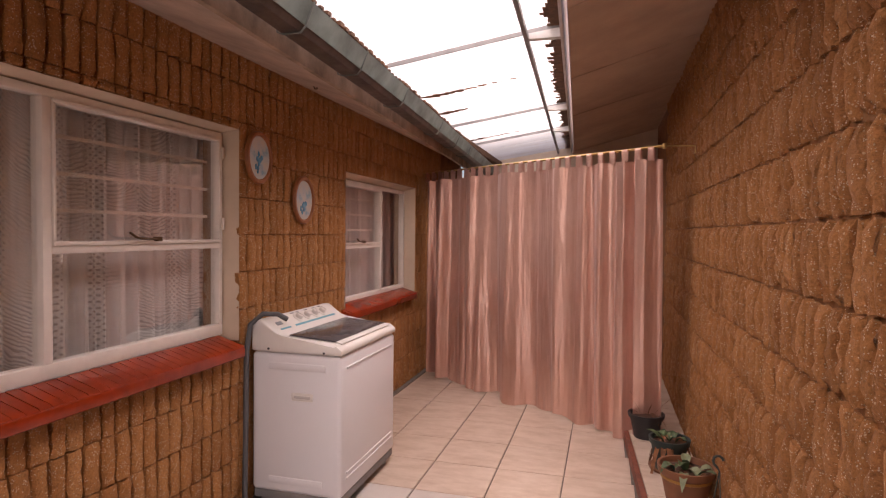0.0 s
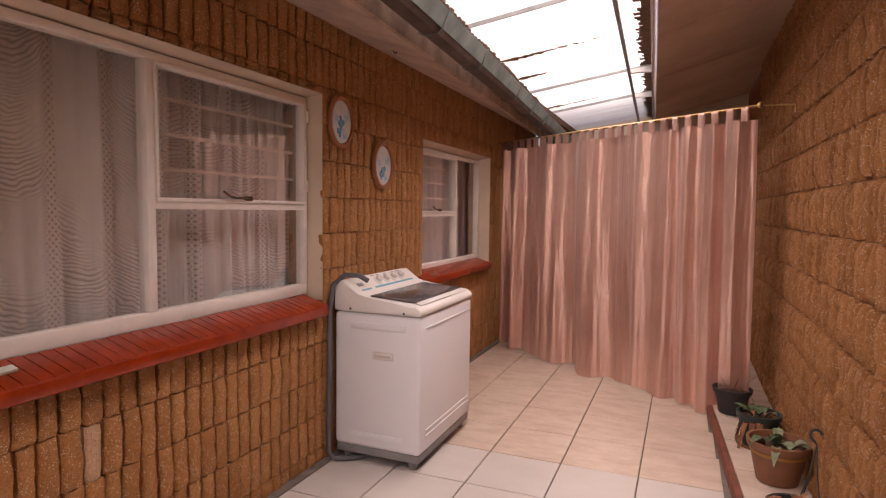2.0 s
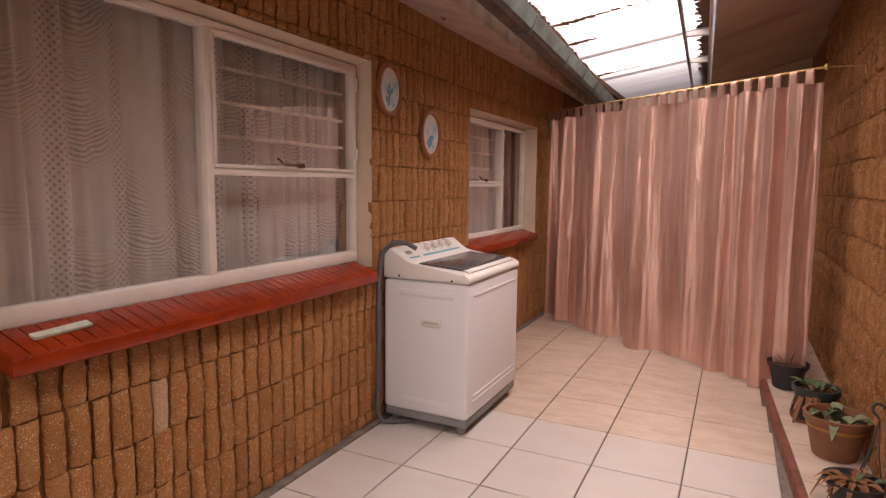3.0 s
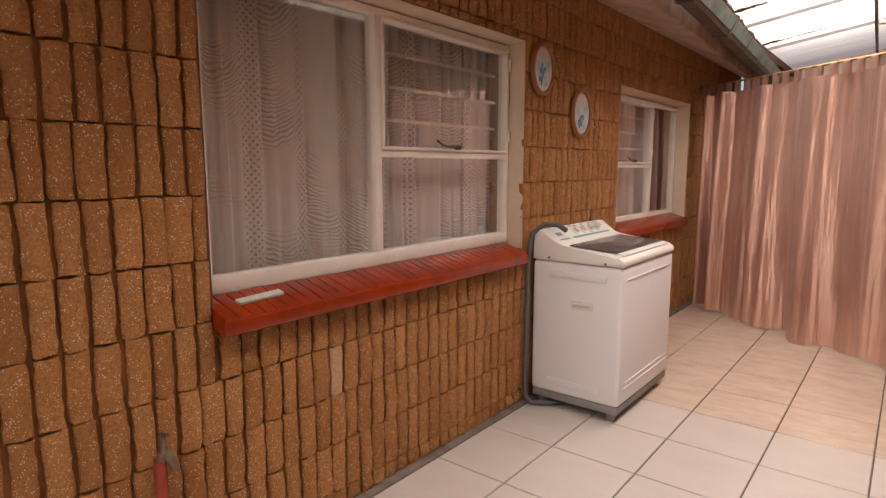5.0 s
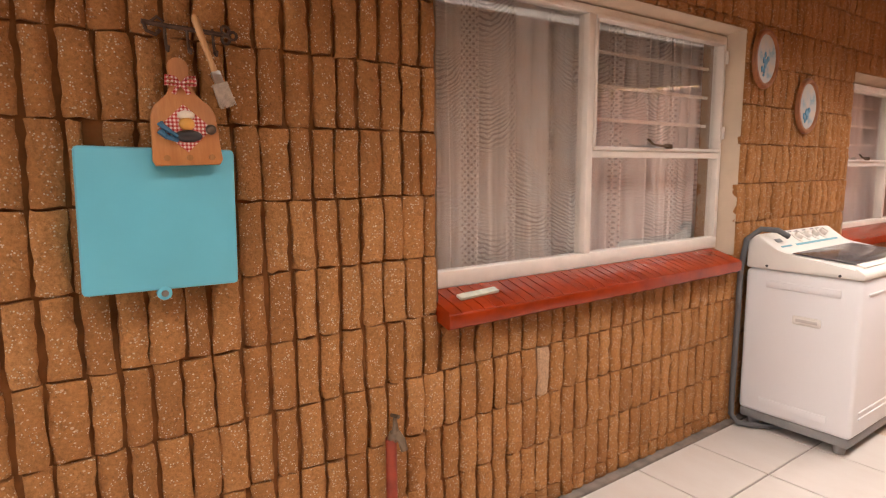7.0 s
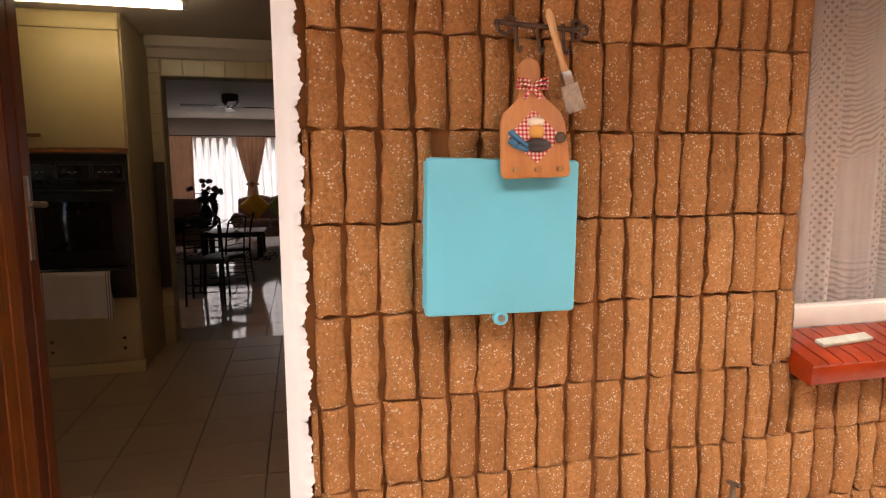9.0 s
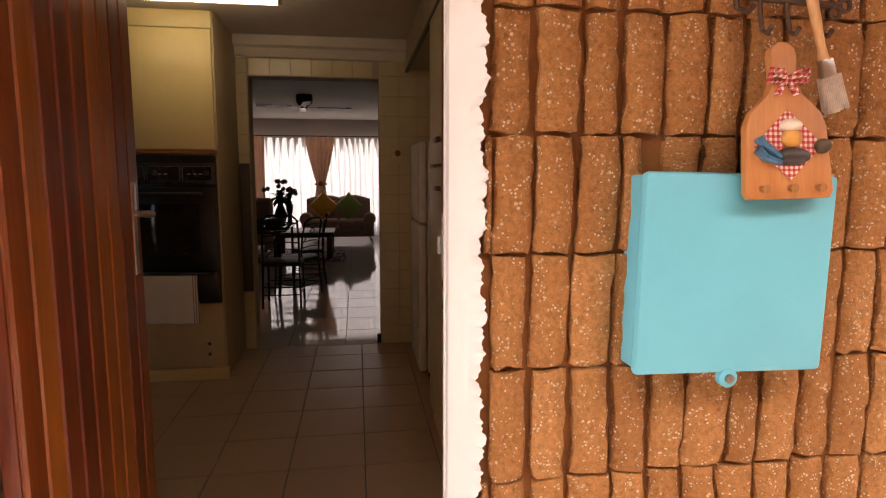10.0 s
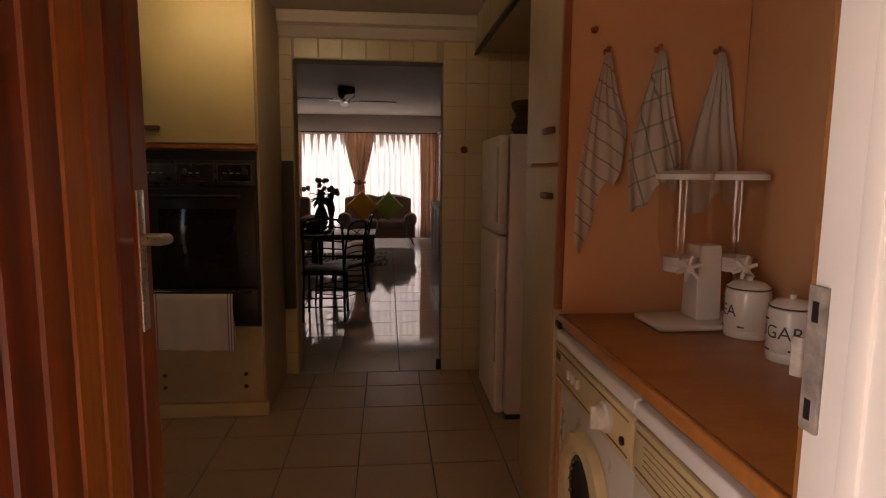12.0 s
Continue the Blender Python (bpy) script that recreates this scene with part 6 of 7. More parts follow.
tube(bm, [(FWX + 0.05, -2.6, 2.25), (FWX + 0.05, 1.38, 2.25)], 0.014, 10)
solo("curtain_pole", bm, DARK_WOOD, "dark wooden curtain pole over the window", "curtain rod", (FWX + 0.05, -0.6, 2.25))
wl = thing("window_3", "wide living room window with small panes", "window", (-12.75, -0.6, 0.3), kind="structure")
for z in (0.33, 0.82, 1.30, 1.75, 2.17):
    part("glazing_bar", box(-12.80, -12.755, -2.2, 1.0, z - 0.02, z + 0.02), WHITE_PAINT, wl)
for y in (-2.17, -1.55, -0.95, -0.33, 0.32, 0.97):
    part("glazing_bar", box(-12.796, -12.76, y - 0.02, y + 0.02, 0.3, 2.2), WHITE_PAINT, wl)

SOFA = cloth("mauve_brown_velour", ((0.32, 0.20, 0.165), (0.40, 0.26, 0.21)), 0.85, 0.5, 500)


def cushion(name, at, size, turn, colour, label):
    bm = bmesh.new()
    n = 14

    def f(u, v, s):
        a, b = u * 2 - 1, v * 2 - 1
        puff = ((1 - a ** 4) * (1 - b ** 4)) ** 0.5
        k = 1 - 0.09 * (1 - abs(a) ** 3) * abs(b) ** 2
        k2 = 1 - 0.09 * (1 - abs(b) ** 3) * abs(a) ** 2
        return Vector((s * 0.075 * puff, a * size * k2, b * size * k))
    m = Matrix.Translation(at) @ Matrix.Rotation(radians(turn[1]), 4, 'Z') @ Matrix.Rotation(radians(-18), 4, 'Y') @ Matrix.Rotation(radians(turn[0]), 4, 'X')
    for s in (1, -1):
        g = [[bm.verts.new(m @ f(i / n, j / n, s)) for j in range(n + 1)] for i in range(n + 1)]
        for i in range(n):
            for j in range(n):
                bm.faces.new((g[i][j], g[i + 1][j], g[i + 1][j + 1], g[i][j + 1]))
    bmesh.ops.remove_doubles(bm, verts=bm.verts, dist=0.0005)
    solo(name, bm, cloth(name + "_fabric", (tuple(c * 0.85 for c in colour), colour), 0.7, 0.3, 500), label, "cushion", at)


def sofa(x_front, y0, y1, facing, name, label):
    s = thing(name, label, "sofa", (x_front - 0.42, (y0 + y1) / 2, KZ))
    mid = (y0 + y1) / 2
    part("seat_base", box(x_front - 0.80, x_front - 0.03, y0 + 0.10, y1 - 0.10, 0.19, 0.38, 0.04, 3), SOFA, s)
    for a, b in ((y0 + 0.17, mid - 0.004), (mid + 0.004, y1 - 0.17)):
        part("seat_cushion", box(x_front - 0.70, x_front, a, b, 0.37, 0.53, 0.055, 4), SOFA, s)

        def back(u, v, a=a, b=b):
            y = a - 0.10 + u * (b - a + 0.2)
            top = 0.93 + 0.085 * math.sin(math.pi * min(1, max(0, (y - a + 0.1) / (b - a + 0.2))))
            ang = v * math.pi
            if v < 0.45:
                return (x_front - 0.56 - 0.12 * v / 0.45 - 0.03 * math.sin(u * math.pi), y, 0.45 + (top - 0.05 - 0.45) * v / 0.45)
            if v > 0.55:
                t = (v - 0.55) / 0.45
                return (x_front - 0.84 + 0.02 * t, y, top - 0.05 - (top - 0.05 - 0.25) * t)
            t = (v - 0.45) / 0.10 * math.pi
            return (x_front - 0.76 + 0.08 * math.cos(t), y, top - 0.05 + 0.05 * math.sin(t))
        part("backrest", sheet(back, 16, 40), SOFA, s)
    for y, sg in ((y0 + 0.10, -1), (y1 - 0.10, 1)):
        bm = bmesh.new()
        tube(bm, [(x_front - 0.78, y, 0.52), (x_front - 0.10, y, 0.56), (x_front + 0.02, y, 0.55), (x_front + 0.035, y, 0.545)], [0.11, 0.125, 0.12, 0.09], 20)
        bx(bm, x_front - 0.78, x_front + 0.01, y - 0.085, y + 0.085, 0.2, 0.52, 0.03)
        part("armrest", bm, SOFA, s)
        for x in (x_front - 0.05, x_front - 0.72):
            bm = bmesh.new()
            tube(bm, [(x, y, 0.21), (x + 0.03, y + sg * 0.03, 0.14), (x + 0.02, y + sg * 0.05, 0.09), (x + 0.05, y + sg * 0.07, KZ + 0.006)], [0.03, 0.022, 0.015, 0.012], 10)
            part("leg", bm, STEEL, s, "curved metal leg")
    return s


sofa(-11.42, -0.70, 0.76, 0, "sofa", "mauve-brown velour two-seater sofa with rounded back")
cushion("yellow_cushion", (-11.80, -0.27, 0.80), 0.235, (45, 4), (0.78, 0.40, 0.02), "mustard yellow cushion standing on its corner")
cushion("green_cushion", (-11.80, 0.24, 0.79), 0.225, (45, -4), (0.26, 0.38, 0.07), "olive green cushion standing on its corner")

ac = thing("armchair", "dark brown upholstered armchair", "armchair", (-10.6, -1.6, KZ))
part("seat", box(-10.95, -10.2, -1.95, -1.15, 0.18, 0.52, 0.06, 3), SOFA, ac)
part("backrest", box(-11.0, -10.78, -1.95, -1.15, 0.4, 1.0, 0.07, 4), SOFA, ac)
for y in (-1.95, -1.13):
    bm = bmesh.new()
    tube(bm, [(-10.95, y, 0.58), (-10.25, y, 0.60), (-10.17, y, 0.59)], [0.10, 0.115, 0.09], 16)
    bx(bm, -10.95, -10.2, y - 0.08, y + 0.08, 0.12, 0.56, 0.03)
    part("armrest", bm, SOFA, ac)
for x in (-10.9, -10.25):
    for y in (-1.9, -1.2):
        part("leg", box(x - 0.025, x + 0.025, y - 0.025, y + 0.025, KZ, 0.185, 0.004), DARK_WOOD, ac)

ct = thing("coffee_table", "dark wooden coffee table with thick legs", "table", (-9.6, -0.45, KZ))
part("tabletop", box(-10.05, -9.15, -0.95, 0.03, 0.46, 0.50, 0.006), DARK_WOOD, ct)
part("apron", box(-10.0, -9.2, -0.90, -0.02, 0.41, 0.458, 0.003), DARK_WOOD, ct)
for x in (-9.98, -9.22):
    for y in (-0.88, -0.04):
        part("leg", box(x - 0.045, x + 0.045, y - 0.045, y + 0.045, KZ + 0.008, 0.41, 0.004), DARK_WOOD, ct)
nr = Nodes("zebra_rug")
nr.set(nr.ramp(nr.noise(5, 2, 0.4, nr.coords((0.6, 3, 1))), (0.47, (0.05, 0.035, 0.03)), (0.50, (0.30, 0.25, 0.22))), 0.95)
solo("rug", box(-10.35, -8.9, -1.5, 0.22, KZ + 0.0015, KZ + 0.010, 0.003), nr.m, "dark rug with wavy stripes under the coffee table", "rug", (-9.6, -0.6, KZ))

METAL = plain("black_painted_metal", (0.012, 0.011, 0.011), 0.35, 0.3, vary=0.2)


def chair(x, y, turn):
    c = thing("dining_chair", "black metal dining chair with a curved slatted back", "chair", (0, 0, 0), "chairs round the dining table")
    part("seat", box(-0.20, 0.20, -0.20, 0.20, 0.43, 0.475, 0.018, 3), plain("black_vinyl", (0.02, 0.018, 0.018), 0.5), c)
    for sx, sy in ((-0.18, -0.18), (-0.18, 0.18)):
        bm = bmesh.new()
        tube(bm, [(sx - 0.03, sy * 1.05, 0.0), (sx, sy, 0.44)], 0.011, 8)
        part("leg", bm, METAL, c)
    for sy in (-0.18, 0.18):
        bm = bmesh.new()
        tube(bm, [(0.22, sy * 1.05, 0.0), (0.18, sy, 0.44), (0.20, sy, 0.70), (0.24, sy * 0.96, 0.90), (0.26, sy * 0.72, 0.945), (0.265, sy * 0.3, 0.955)], 0.011, 8)
        part("back_post", bm, METAL, c)
    for z in (0.60, 0.67, 0.74, 0.87):
        bm = bmesh.new()
        tube(bm, [(0.19 + 0.10 * (z - 0.6), -0.18, z), (0.21 + 0.10 * (z - 0.6), 0, z + 0.015), (0.19 + 0.10 * (z - 0.6), 0.18, z)], 0.007, 8)
        part("back_rail", bm, METAL, c)
    bm = bmesh.new()
    for s in (-1, 1):
        tube(bm, [(0.215, s * 0.10, 0.74), (0.225, -s * 0.06, 0.80), (0.23, s * 0.10, 0.87)], 0.006, 6)
    tube(bm, [(0.265, -0.06, 0.955), (0.268, 0, 0.957), (0.265, 0.06, 0.955)], 0.011, 8)
    part("back_scroll", bm, METAL, c)
    for z in (0.14, 0.22):
        bm = bmesh.new()
        tube(bm, [(-0.195, -0.185, z), (-0.195, 0.185, z)], 0.006, 6)
        tube(bm, [(0.21, -0.185, z), (0.21, 0.185, z)], 0.006, 6)
        tube(bm, [(-0.195, -0.185, z), (0.21, -0.185, z)], 0.006, 6)
        tube(bm, [(-0.195, 0.185, z), (0.21, 0.185, z)], 0.006, 6)
        part("stretcher", bm, METAL, c)
    c.matrix_world = PLACE[0] @ pose(x, y, KZ, 0, 0, turn)
    return c


c0 = chair(-5.80, -0.36, 0)
for x, y, t in ((-6.35, -0.27, 60), (-7.1, -0.2, 95), (-5.85, -0.98, -5), (-6.9, -1.42, -90)):
    copy_thing(c0, PLACE[0] @ pose(x, y, KZ, 0, 0, t))
dt = thing("dining_table", "black metal dining table with a glass top", "table", (-6.9, -0.75, KZ))
part("tabletop", box(-7.75, -6.05, -1.18, -0.36, 0.795, 0.808, 0.004), plain("dark_glass_top", (0.02, 0.022, 0.022), 0.05), dt)
for x in (-7.6, -6.2):
    for y in (-1.08, -0.46):
        bm = bmesh.new()
        tube(bm, [(x, y, KZ), (x + (0.05 if x < -7 else -0.05), y * 0.98, 0.4), (x, y, 0.795)], 0.018, 10)
        part("leg", bm, METAL, dt)
bm = bmesh.new()
tube(bm, [(-7.6, -1.08, 0.775), (-7.6, -0.46, 0.775), (-6.2, -0.46, 0.775), (-6.2, -1.08, 0.775), (-7.6, -1.08, 0.775)], 0.012, 8)
part("table_frame", bm, METAL, dt)
vz = thing("flower_vase", "dark vase with a bunch of white roses", "vase", (-7.30, -0.56, 0.808))
bm = bmesh.new()
lathe(bm, [(0, 0), (0.055, 0), (0.065, 0.02), (0.085, 0.09), (0.06, 0.17), (0.035, 0.22), (0.045, 0.27), (0.035, 0.27), (0.028, 0.22), (0, 0.2)], (-7.30, -0.56, 0.808), 24)
part("vase", bm, plain("dark_glaze", (0.015, 0.012, 0.012), 0.15), vz)
r_ = random.Random(7)
for k in range(17):
    a, e = r_.uniform(0, 6.28), r_.uniform(0.1, 1.35)
    R = r_.uniform(0.16, 0.23)
    p_ = Vector((-7.30 + R * math.cos(a) * math.cos(e), -0.56 + R * math.sin(a) * math.cos(e), 1.13 + R * 0.95 * math.sin(e)))
    bm = bmesh.new()
    for q in range(7):
        m = Matrix.Translation(p_) @ Euler((r_.uniform(0, 6), r_.uniform(0, 6), r_.uniform(0, 6))).to_matrix().to_4x4() @ Matrix.Diagonal((0.036, 0.022, 0.03, 1))
        bmesh.ops.create_icosphere(bm, subdivisions=1, radius=1, matrix=m)
    part("rose", bm, plain("pale_rose", (0.30, 0.27, 0.25), 0.8, vary=0.3, scale=60) if k == 0 else bpy.data.materials["pale_rose"], vz)
bm = bmesh.new()
for k in range(70):
    a, e = r_.uniform(0, 6.28), r_.uniform(-0.2, 1.3)
    leaf(bm, (-7.30, -0.56, 1.06 + r_.uniform(0, 0.08)), (math.cos(a) * math.cos(e), math.sin(a) * math.cos(e), math.sin(e) + 0.1), r_.uniform(0.12, 0.22), 0.05, 0.4, r_)
part("foliage", bm, plain("dark_foliage", (0.02, 0.04, 0.02), 0.6), vz)
fg = bmesh.new()
lathe(fg, [(0, 0), (0.05, 0), (0.03, 0.02), (0.025, 0.10), (0.045, 0.2), (0.03, 0.26), (0.018, 0.30), (0.032, 0.33), (0.03, 0.37), (0, 0.39)], (-7.05, -0.42, 0.808), 16)
tube(fg, [(-7.05, -0.45, 1.03), (-7.05, -0.50, 1.11), (-7.05, -0.44, 1.17)], 0.012, 8)
solo("figurine", fg, plain("dark_bronze", (0.02, 0.014, 0.01), 0.4, 0.5), "small dark bronze figurine on the dining table", "figurine", (-7.05, -0.42, 0.808))
for x, y in ((-6.55, -0.52), (-6.45, -0.72), (-6.75, -0.62)):
    bm = bmesh.new()
    lathe(bm, [(0, 0), (0.05, 0), (0.085, 0.03), (0.12, 0.10), (0.116, 0.10), (0.08, 0.035), (0, 0.012)], (x, y, 0.809), 24)
    solo("glass_bowl", bm, plain("green_glass", (0.06, 0.11, 0.095), 0.08, vary=0.2), "green glass bowl on the dining table", "bowl", (x, y, 0.809), "", "green glass bowls")

fan = thing("ceiling_fan", "brown ceiling fan with wooden blades", "ceiling fan", (-8.8, -0.35, 2.62))
bm = bmesh.new()
lathe(bm, [(0.0, 2.618), (0.12, 2.618), (0.125, 2.58), (0.12, 2.50), (0.085, 2.455), (0.05, 2.44), (0.045, 2.42), (0, 2.415)], (-8.8, -0.35, 0), 28)
part("motor", bm, plain("brown_fan_metal", (0.035, 0.016, 0.012), 0.35, 0.4), fan)
for a in (8, 98, 188, 278):
    m = Matrix.Translation((-8.8, -0.35, 2.43)) @ Matrix.Rotation(radians(a), 4, 'Z') @ Matrix.Rotation(radians(9), 4, 'X')
    part("blade_arm", box(0.07, 0.24, -0.022, 0.022, -0.004, 0.004, 0.003, 1, m), STEEL, fan, "metal blade arm")
    bl = part("blade", box(0.19, 0.70, -0.062, 0.062, 0.004, 0.012, 0.003, 1, m), wood("fan_blade_wood", (0.02, 0.008, 0.005), (0.04, 0.016, 0.009), (0.06, 0.025, 0.014), 0.4, 1.5, (0.06, 1, 1)), fan)

dc = thing("display_cabinet", "tall dark wooden display cabinet", "cabinet", (-9.6, 1.2, KZ))
part("lower_case", box(-10.6, -8.75, 0.99, 1.385, KZ + 0.05, 0.92, 0.006), DARK_WOOD, dc)
part("plinth", box(-10.55, -8.8, 1.01, 1.385, KZ, KZ + 0.05), DARK_WOOD, dc)
part("shelf_top", box(-10.65, -8.70, 0.96, 1.39, 0.92, 0.955, 0.006), DARK_WOOD, dc)
part("upper_case", box(-10.6, -8.95, 1.12, 1.385, 0.957, 2.10, 0.006), DARK_WOOD, dc)
part("crown", prism([(1.08, 2.10), (1.385, 2.10), (1.385, 2.22), (1.14, 2.22)], 'x', -10.62, -8.90, 0.01), DARK_WOOD, dc)
for x0, x1 in ((-10.55, -9.98), (-9.95, -9.38), (-9.35, -8.80)):
    part("cabinet_door", box(x0, x1, 0.978, 0.989, 0.16, 0.88, 0.004), DARK_WOOD, dc)

# ---- pieces: floor tiles, wall tiles and blocks ----
PLACE[0] = OUTSIDE


def raw(name, verts, faces, mat, parent, kind="", label="", smooth=False):
    me = bpy.data.meshes.new(name)
    me.from_pydata(verts, [], faces)
    me.materials.append(mat)
    if smooth:
        me.shade_smooth()
    ob = new(name, me)
    ob.parent = parent
    if kind:
        ob["kind"] = kind
    if label:
        ob["label"] = label
    return ob


def slab_mesh(name, w, d, h, mat, c=0.0025):
    """A tile: top with a small chamfer all round."""
    v, f = [], []
    for z, i in ((0, 0.0), (h - c, 0.0), (h, c)):
        v += [(-w / 2 + i, -d / 2 + i, z), (w / 2 - i, -d / 2 + i, z), (w / 2 - i, d / 2 - i, z), (-w / 2 + i, d / 2 - i, z)]
    for a in (0, 4):
        f += [(a + k, a + (k + 1) % 4, a + 4 + (k + 1) % 4, a + 4 + k) for k in range(4)]
    f.append((8, 9, 10, 11))
    me = bpy.data.meshes.new(name)
    me.from_pydata(v, [], f)
    me.materials.append(mat)
    return me


def lay(me, parent, m, name="tile"):
    ob = new(name, me)
    ob.parent = parent
    ob.matrix_local = m
    return ob


floor = bpy.data.objects["floor"]
rt = random.Random(21)
PX, PY = 0.3935, 0.411
cache = {}


def floor_tile(x0, x1, y0, y1, z, mat, parent, gap=0.007):
    key = (round(x1 - x0, 3), round(y1 - y0, 3), mat.name)
    if key not in cache:
        cache[key] = slab_mesh("tile", x1 - x0 - gap, y1 - y0 - gap, 0.012, mat)
    return lay(cache[key], parent, Matrix.Translation(((x0 + x1) / 2, (y0 + y1) / 2, z - 0.012 + rt.uniform(-0.0006, 0.0006))) @ Matrix.Rotation(rt.uniform(-0.0015, 0.0015), 4, 'X'))


xs = [WX + 0.03] + [-0.150 + PX * k for k in range(5)]
y_lines = [3.777 + PY * k for k in range(-13, 12)]
for j, (ya, yb) in enumerate(zip(y_lines, y_lines[1:])):
    edge = ledge_x((ya + yb) / 2) - 0.006
    for xa, xb in zip(xs, xs[1:]):
        if xa < edge - 0.02:
            floor_tile(xa, min(xb, edge), ya, yb, 0.0, TILE_WHITE if yb < 4.25 else TILE_BEIGE, floor)
ledge = bpy.data.objects["ledge"]
for k in range(24):
    ya = -1.4 + 0.4095 * k
    yb = ya + 0.4095
    if right_x(ya) - ledge_x(ya) > 0.08:
        part("tile", along(ya + 0.003, yb - 0.003, lambda y: ledge_x(y) + 0.033, lambda y: right_x(y) - 0.006, 0.0535, 0.0655), TILE_BEIGE, ledge, "", False)

fk = bpy.data.objects["floor_kitchen"]
TK = 0.348
kx = [-4.19] + [-3.92 + TK * k for k in range(9)] + [WIN]
ky = [0.081 + TK * k for k in range(-6, 5)]
for xa, xb in zip(kx, kx[1:]):
    for ya, yb in zip(ky, ky[1:]):
        floor_tile(xa, xb, max(ya, -2.3), min(yb, 1.42), KZ, TILE_KITCHEN, fk, 0.006)
fl = bpy.data.objects["floor_living"]
lx = [-4.20 - 0.45 * k for k in range(20)]
ly = [0.30 + 0.45 * k for k in range(-9, 4)]
vs, fs = [], []
for xb, xa in zip(lx, lx[1:]):
    for ya, yb in zip(ly, ly[1:]):
        if -1.7 < ya and yb < 1.3 and xa > -11.8:
            floor_tile(xa, xb, ya, min(yb, 1.4), KZ, TILE_LIVING, fl, 0.004)
        else:
            g, n = 0.002, len(vs)
            vs += [(xa + g, ya + g, KZ), (xb - g, ya + g, KZ), (xb - g, yb - g, KZ), (xa + g, yb - g, KZ), (xa + g, ya + g, KZ - 0.01), (xb - g, ya + g, KZ - 0.01), (xb - g, yb - g, KZ - 0.01), (xa + g, yb - g, KZ - 0.01)]
            fs += [(n, n + 1, n + 2, n + 3), (n + 4, n + 5, n + 1, n), (n + 5, n + 6, n + 2, n + 1), (n + 6, n + 7, n + 3, n + 2), (n + 7, n + 4, n, n + 3)]
raw("tile_field", vs, fs, TILE_LIVING, fl, "stuff")

# cream tiles round the inner doorway
ww = bpy.data.objects["wall_kitchen_west"]
tm = slab_mesh("tile", 0.147, 0.147, 0.008, TILE_WALL, 0.0015)
turn_e = Matrix.Rotation(radians(90), 4, 'Y')
for j in range(15):
    for i in range(-1, 7):
        y, z = 0.588 + 0.075 + 0.15 * i, KZ + 0.075 + 0.15 * j
        if i >= 0 and y < 1.40:
            lay(tm, ww, Matrix.Translation((-4.192, y, z)) @ turn_e)
for i in range(6):
    lay(tm, ww, Matrix.Translation((-4.192, -0.378 + 0.085 + 0.152 * i, 2.135 + 0.08)) @ turn_e)
for j in range(15):
    lay(tm, ww, Matrix.Translation((-4.192, -0.378 - 0.08, KZ + 0.075 + 0.15 * j)) @ turn_e)


def rib_shape(seed, w, h, depth, rough=1.0, waver=1.0):
    """One rib of a split block: lumpy torn face, wavering broken edges. Face looks along +x."""
    r = random.Random(seed)
    ny, nz, v, f = 5, 8, [], []
    lean, wave, bulge = r.uniform(-0.04, 0.04) * w * waver, r.uniform(0.0, 0.07) * w * rough * waver, r.uniform(-0.003, 0.004) * rough
    ph = r.uniform(0, 6.28)
    for j in range(nz):
        t = j / (nz - 1)
        for i in range(ny):
            y, z = (-0.5, -0.36, 0.0, 0.36, 0.5)[i] * w, (t - 0.5) * h
            side, end = i in (0, ny - 1), j in (0, nz - 1)
            x = r.uniform(-0.0036, 0.0036) * rough + bulge * math.sin(math.pi * t) - (r.uniform(0.006, 0.010) * rough if side else 0) - (r.uniform(0.001, 0.005) * rough if end else 0)
            v.append((x, y + lean * (t - 0.5) * 2 + wave * math.sin(5 * t + ph) + r.uniform(-0.0024, 0.0024) * rough, z + r.uniform(-0.003, 0.003) * rough))
    for j in range(nz - 1):
        for i in range(ny - 1):
            a = j * ny + i
            f.append((a, a + 1, a + ny + 1, a + ny))
    loop = [i for i in range(ny)] + [j * ny + ny - 1 for j in range(1, nz)] + [(nz - 1) * ny + i for i in range(ny - 2, -1, -1)] + [j * ny for j in range(nz - 2, 0, -1)]
    base, n = len(v), len(loop)
    for k in loop:
        v.append(v[k])
    for k in loop:
        v.append((-depth, v[k][1], v[k][2]))
    for k in range(n):
        f.append((base + k, base + n + k, base + n + (k + 1) % n, base + (k + 1) % n))
    return v, f


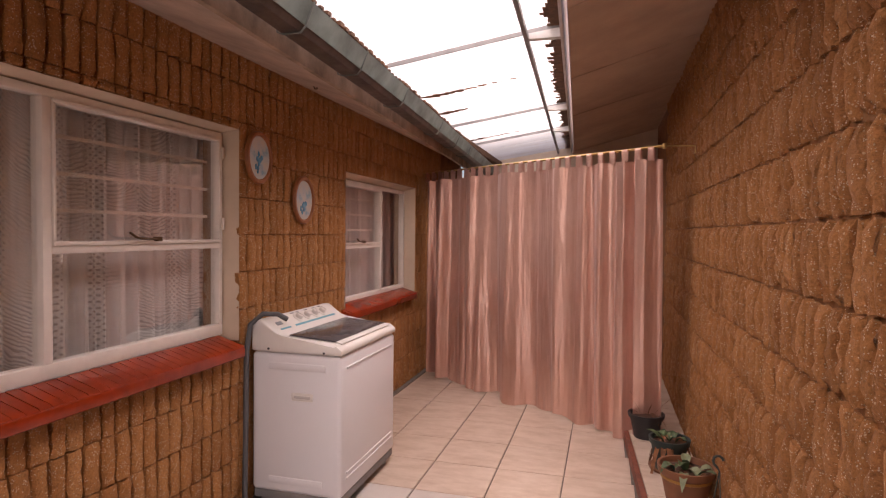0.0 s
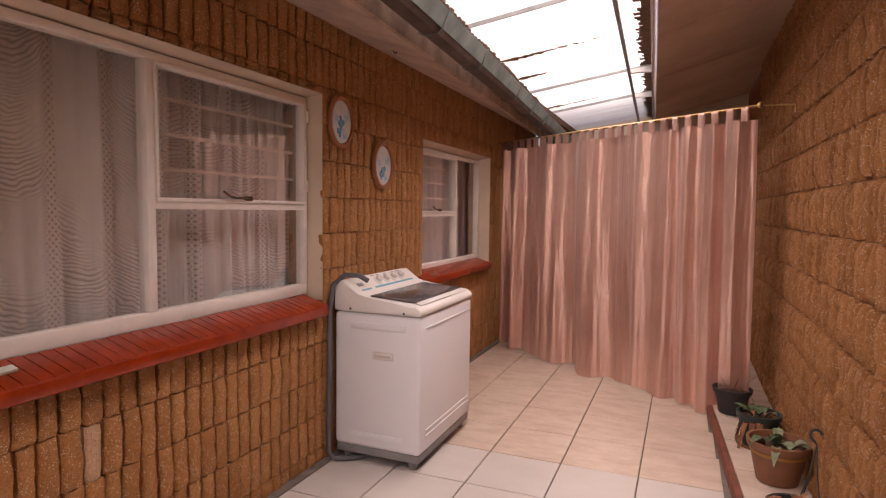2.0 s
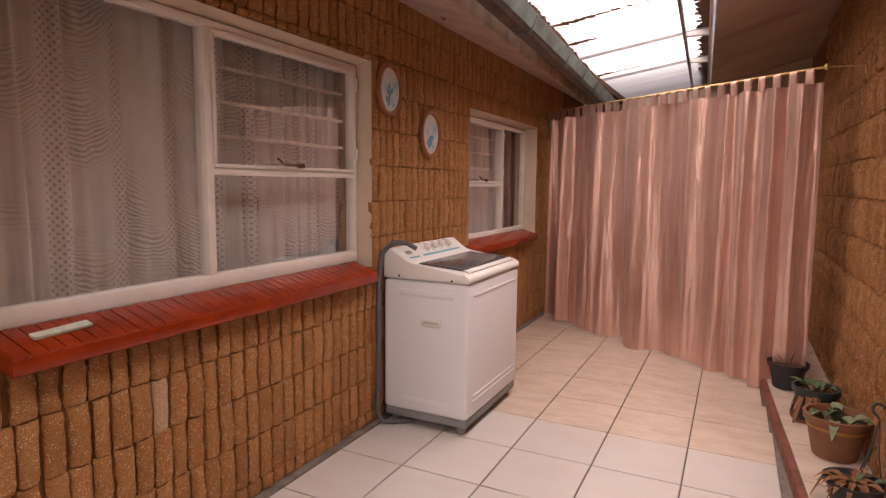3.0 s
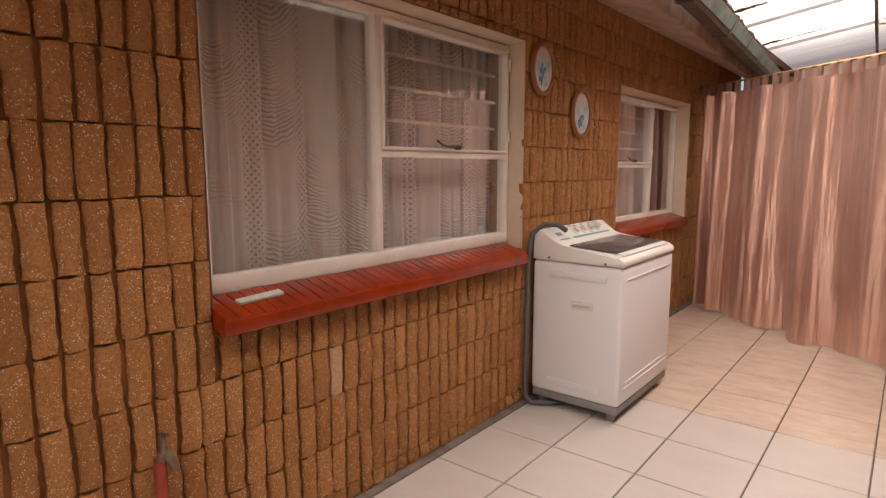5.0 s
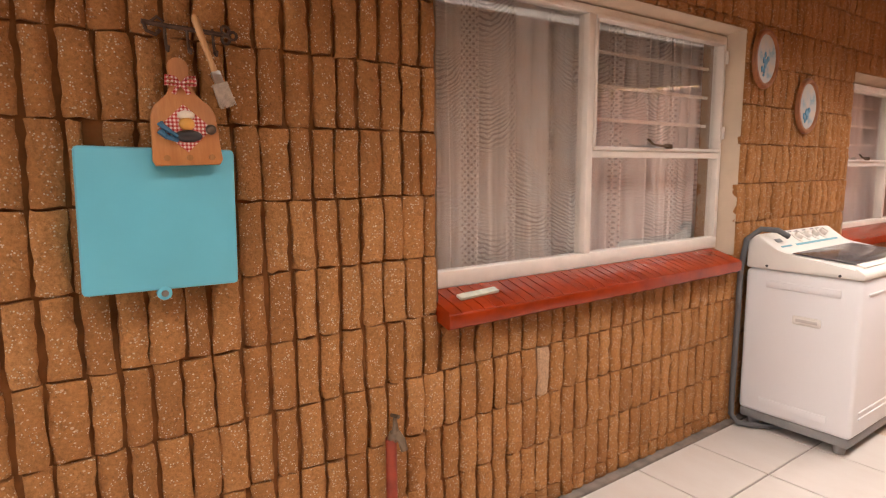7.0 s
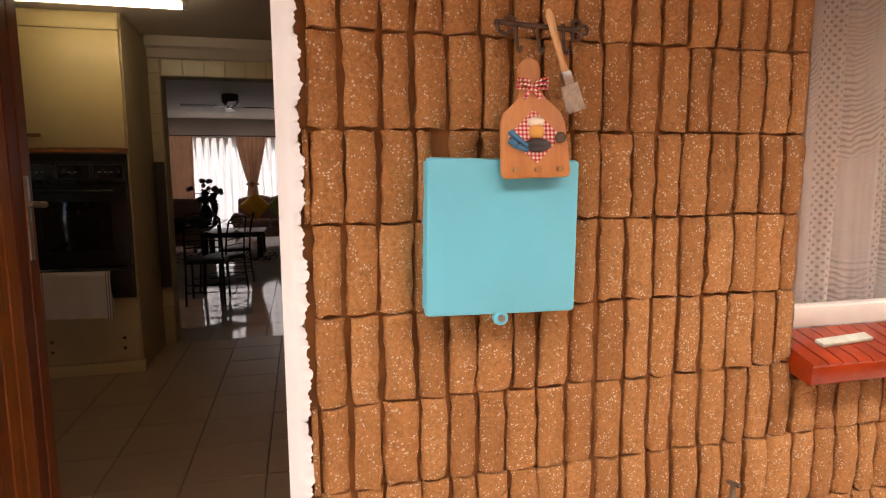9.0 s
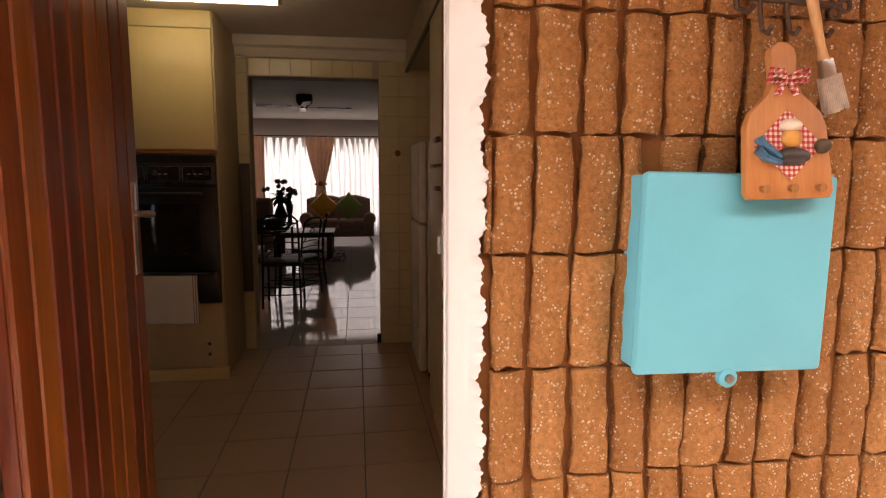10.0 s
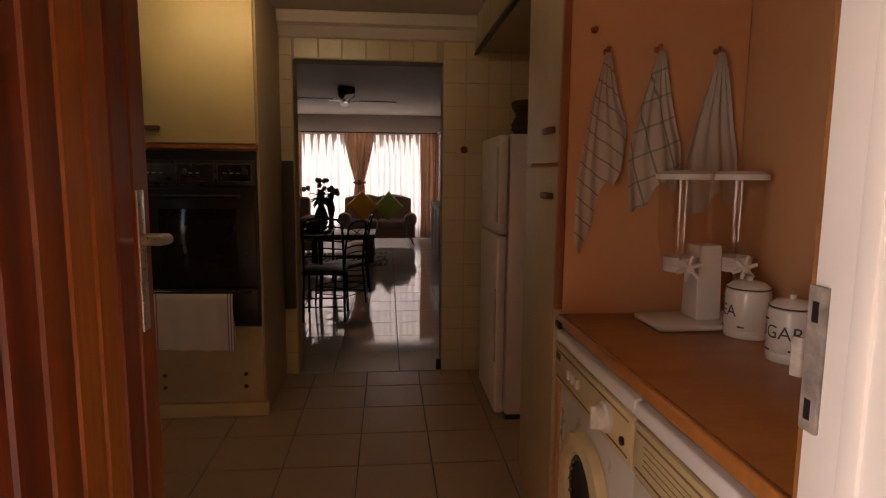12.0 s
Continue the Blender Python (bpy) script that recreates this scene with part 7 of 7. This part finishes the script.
def ribs(parent, to_world, courses, s0, s1, z_max, holes, near, mat, pitch, groove, seed, depth, spare=(), jit=0.005, hgap=0.003, rough=1.0, waver=1.0):
    """Ribbed blocks over a wall: single pieces in the near stretch, one joined mesh beyond it."""
    r = random.Random(seed)
    course, z_base = courses
    h = course - hgap
    shapes = [rib_shape(seed * 50 + k, pitch - groove, h, depth, rough, waver) for k in range(14)]
    meshes = []
    for v, f in shapes:
        me = bpy.data.meshes.new("block")
        me.from_pydata(v, [], f)
        me.materials.append(mat)
        me.shade_smooth()
        meshes.append(me)
    pale = meshes[0].copy()
    pale.materials[0] = PALE_BRICK
    jv, jf, count = [], [], 0
    rows = int((z_max - z_base) / course) + 1
    for j in range(rows):
        za, zb = z_base + j * course, z_base + (j + 1) * course
        za, zb = max(za, 0.012), min(zb, z_max)
        if zb - za < 0.03:
            continue
        s, cell = s0, 0
        while s < s1:
            cell += 1
            nxt = s0 + cell * pitch + r.uniform(-jit, jit)
            a, b, c, d = s, min(nxt, s1), za, zb
            s = nxt
            cuts = False
            for (ha, hb, hc, hd) in holes:
                if a < hb - 0.004 and b > ha + 0.004 and c < hd - 0.01 and d > hc + 0.01:
                    if a < ha - 0.012:
                        b = ha - 0.001
                    elif b > hb + 0.012:
                        a = hb + 0.001
                    elif c < hc - 0.03:
                        d = hc - 0.004
                    elif d > hd + 0.03:
                        c = hd + 0.004
                    else:
                        cuts = True
            if cuts or b - a < 0.012 or d - c < 0.02:
                continue
            k = r.randrange(len(shapes))
            sy, sz = (b - a) / pitch * r.uniform(0.97, 1.03), (d - c) / course
            if r.random() < 0.16:
                sy *= 1.19
            m = to_world((a + b) / 2, (c + d) / 2, r.uniform(-0.0025, 0.003)) @ Matrix.Rotation(r.uniform(-0.012, 0.012), 4, 'X') @ Matrix.Rotation(r.uniform(-0.012, 0.012), 4, 'Z') @ Matrix.Diagonal((1, sy, sz, 1))
            if r.random() < 0.5:
                m = m @ Matrix.Diagonal((1, -1, -1, 1))
            if near[0] < a < near[1] and count < 300:
                me = pale if any(abs((a + b) / 2 - p) < 0.03 and abs((c + d) / 2 - q) < 0.1 for p, q in spare) else meshes[k]
                lay(me, parent, m, "block")
                count += 1
            else:
                n = len(jv)
                jv += [tuple(m @ Vector(p)) for p in shapes[k][0]]
                jf += [tuple(n + q for q in f) for f in shapes[k][1]]
    raw("block_field", jv, jf, mat, parent, "stuff", "", True)


def left_face(y, z, out):
    return Matrix.Translation((WX + out, y, z))


def right_face(y, z, out):
    return Matrix.Translation((right_x(y) - out, y, z)) @ Matrix.Rotation(math.pi, 4, 'Z')


holes_left = [(DOOR[0] - 0.065, DOOR[1] + 0.004, -1, DOOR[3] + 0.02), (W1[0], W1[1], 0.79, W1[3]), (W2[0] - 0.01, W2[1], 0.79, W2[3]), (1.02, 1.275, 1.06, 1.30)]
ribs(wall_house, left_face, (0.1885, -0.111), -1.612, 7.4, 2.34, holes_left, (0.76, 2.45), BLOCK, 0.070, 0.0130, 1, 0.03, ((2.44, 0.54),), 0.006, 0.0060, 1.2, 0.35)
ribs(wall_boundary, right_face, (0.2175, -0.0575), -1.5, 7.0, 2.72, [], (2.3, 4.2), BLOCK_R, 0.070, 0.024, 2, 0.03, (), 0.014, 0.014, 2.2, 0.8)
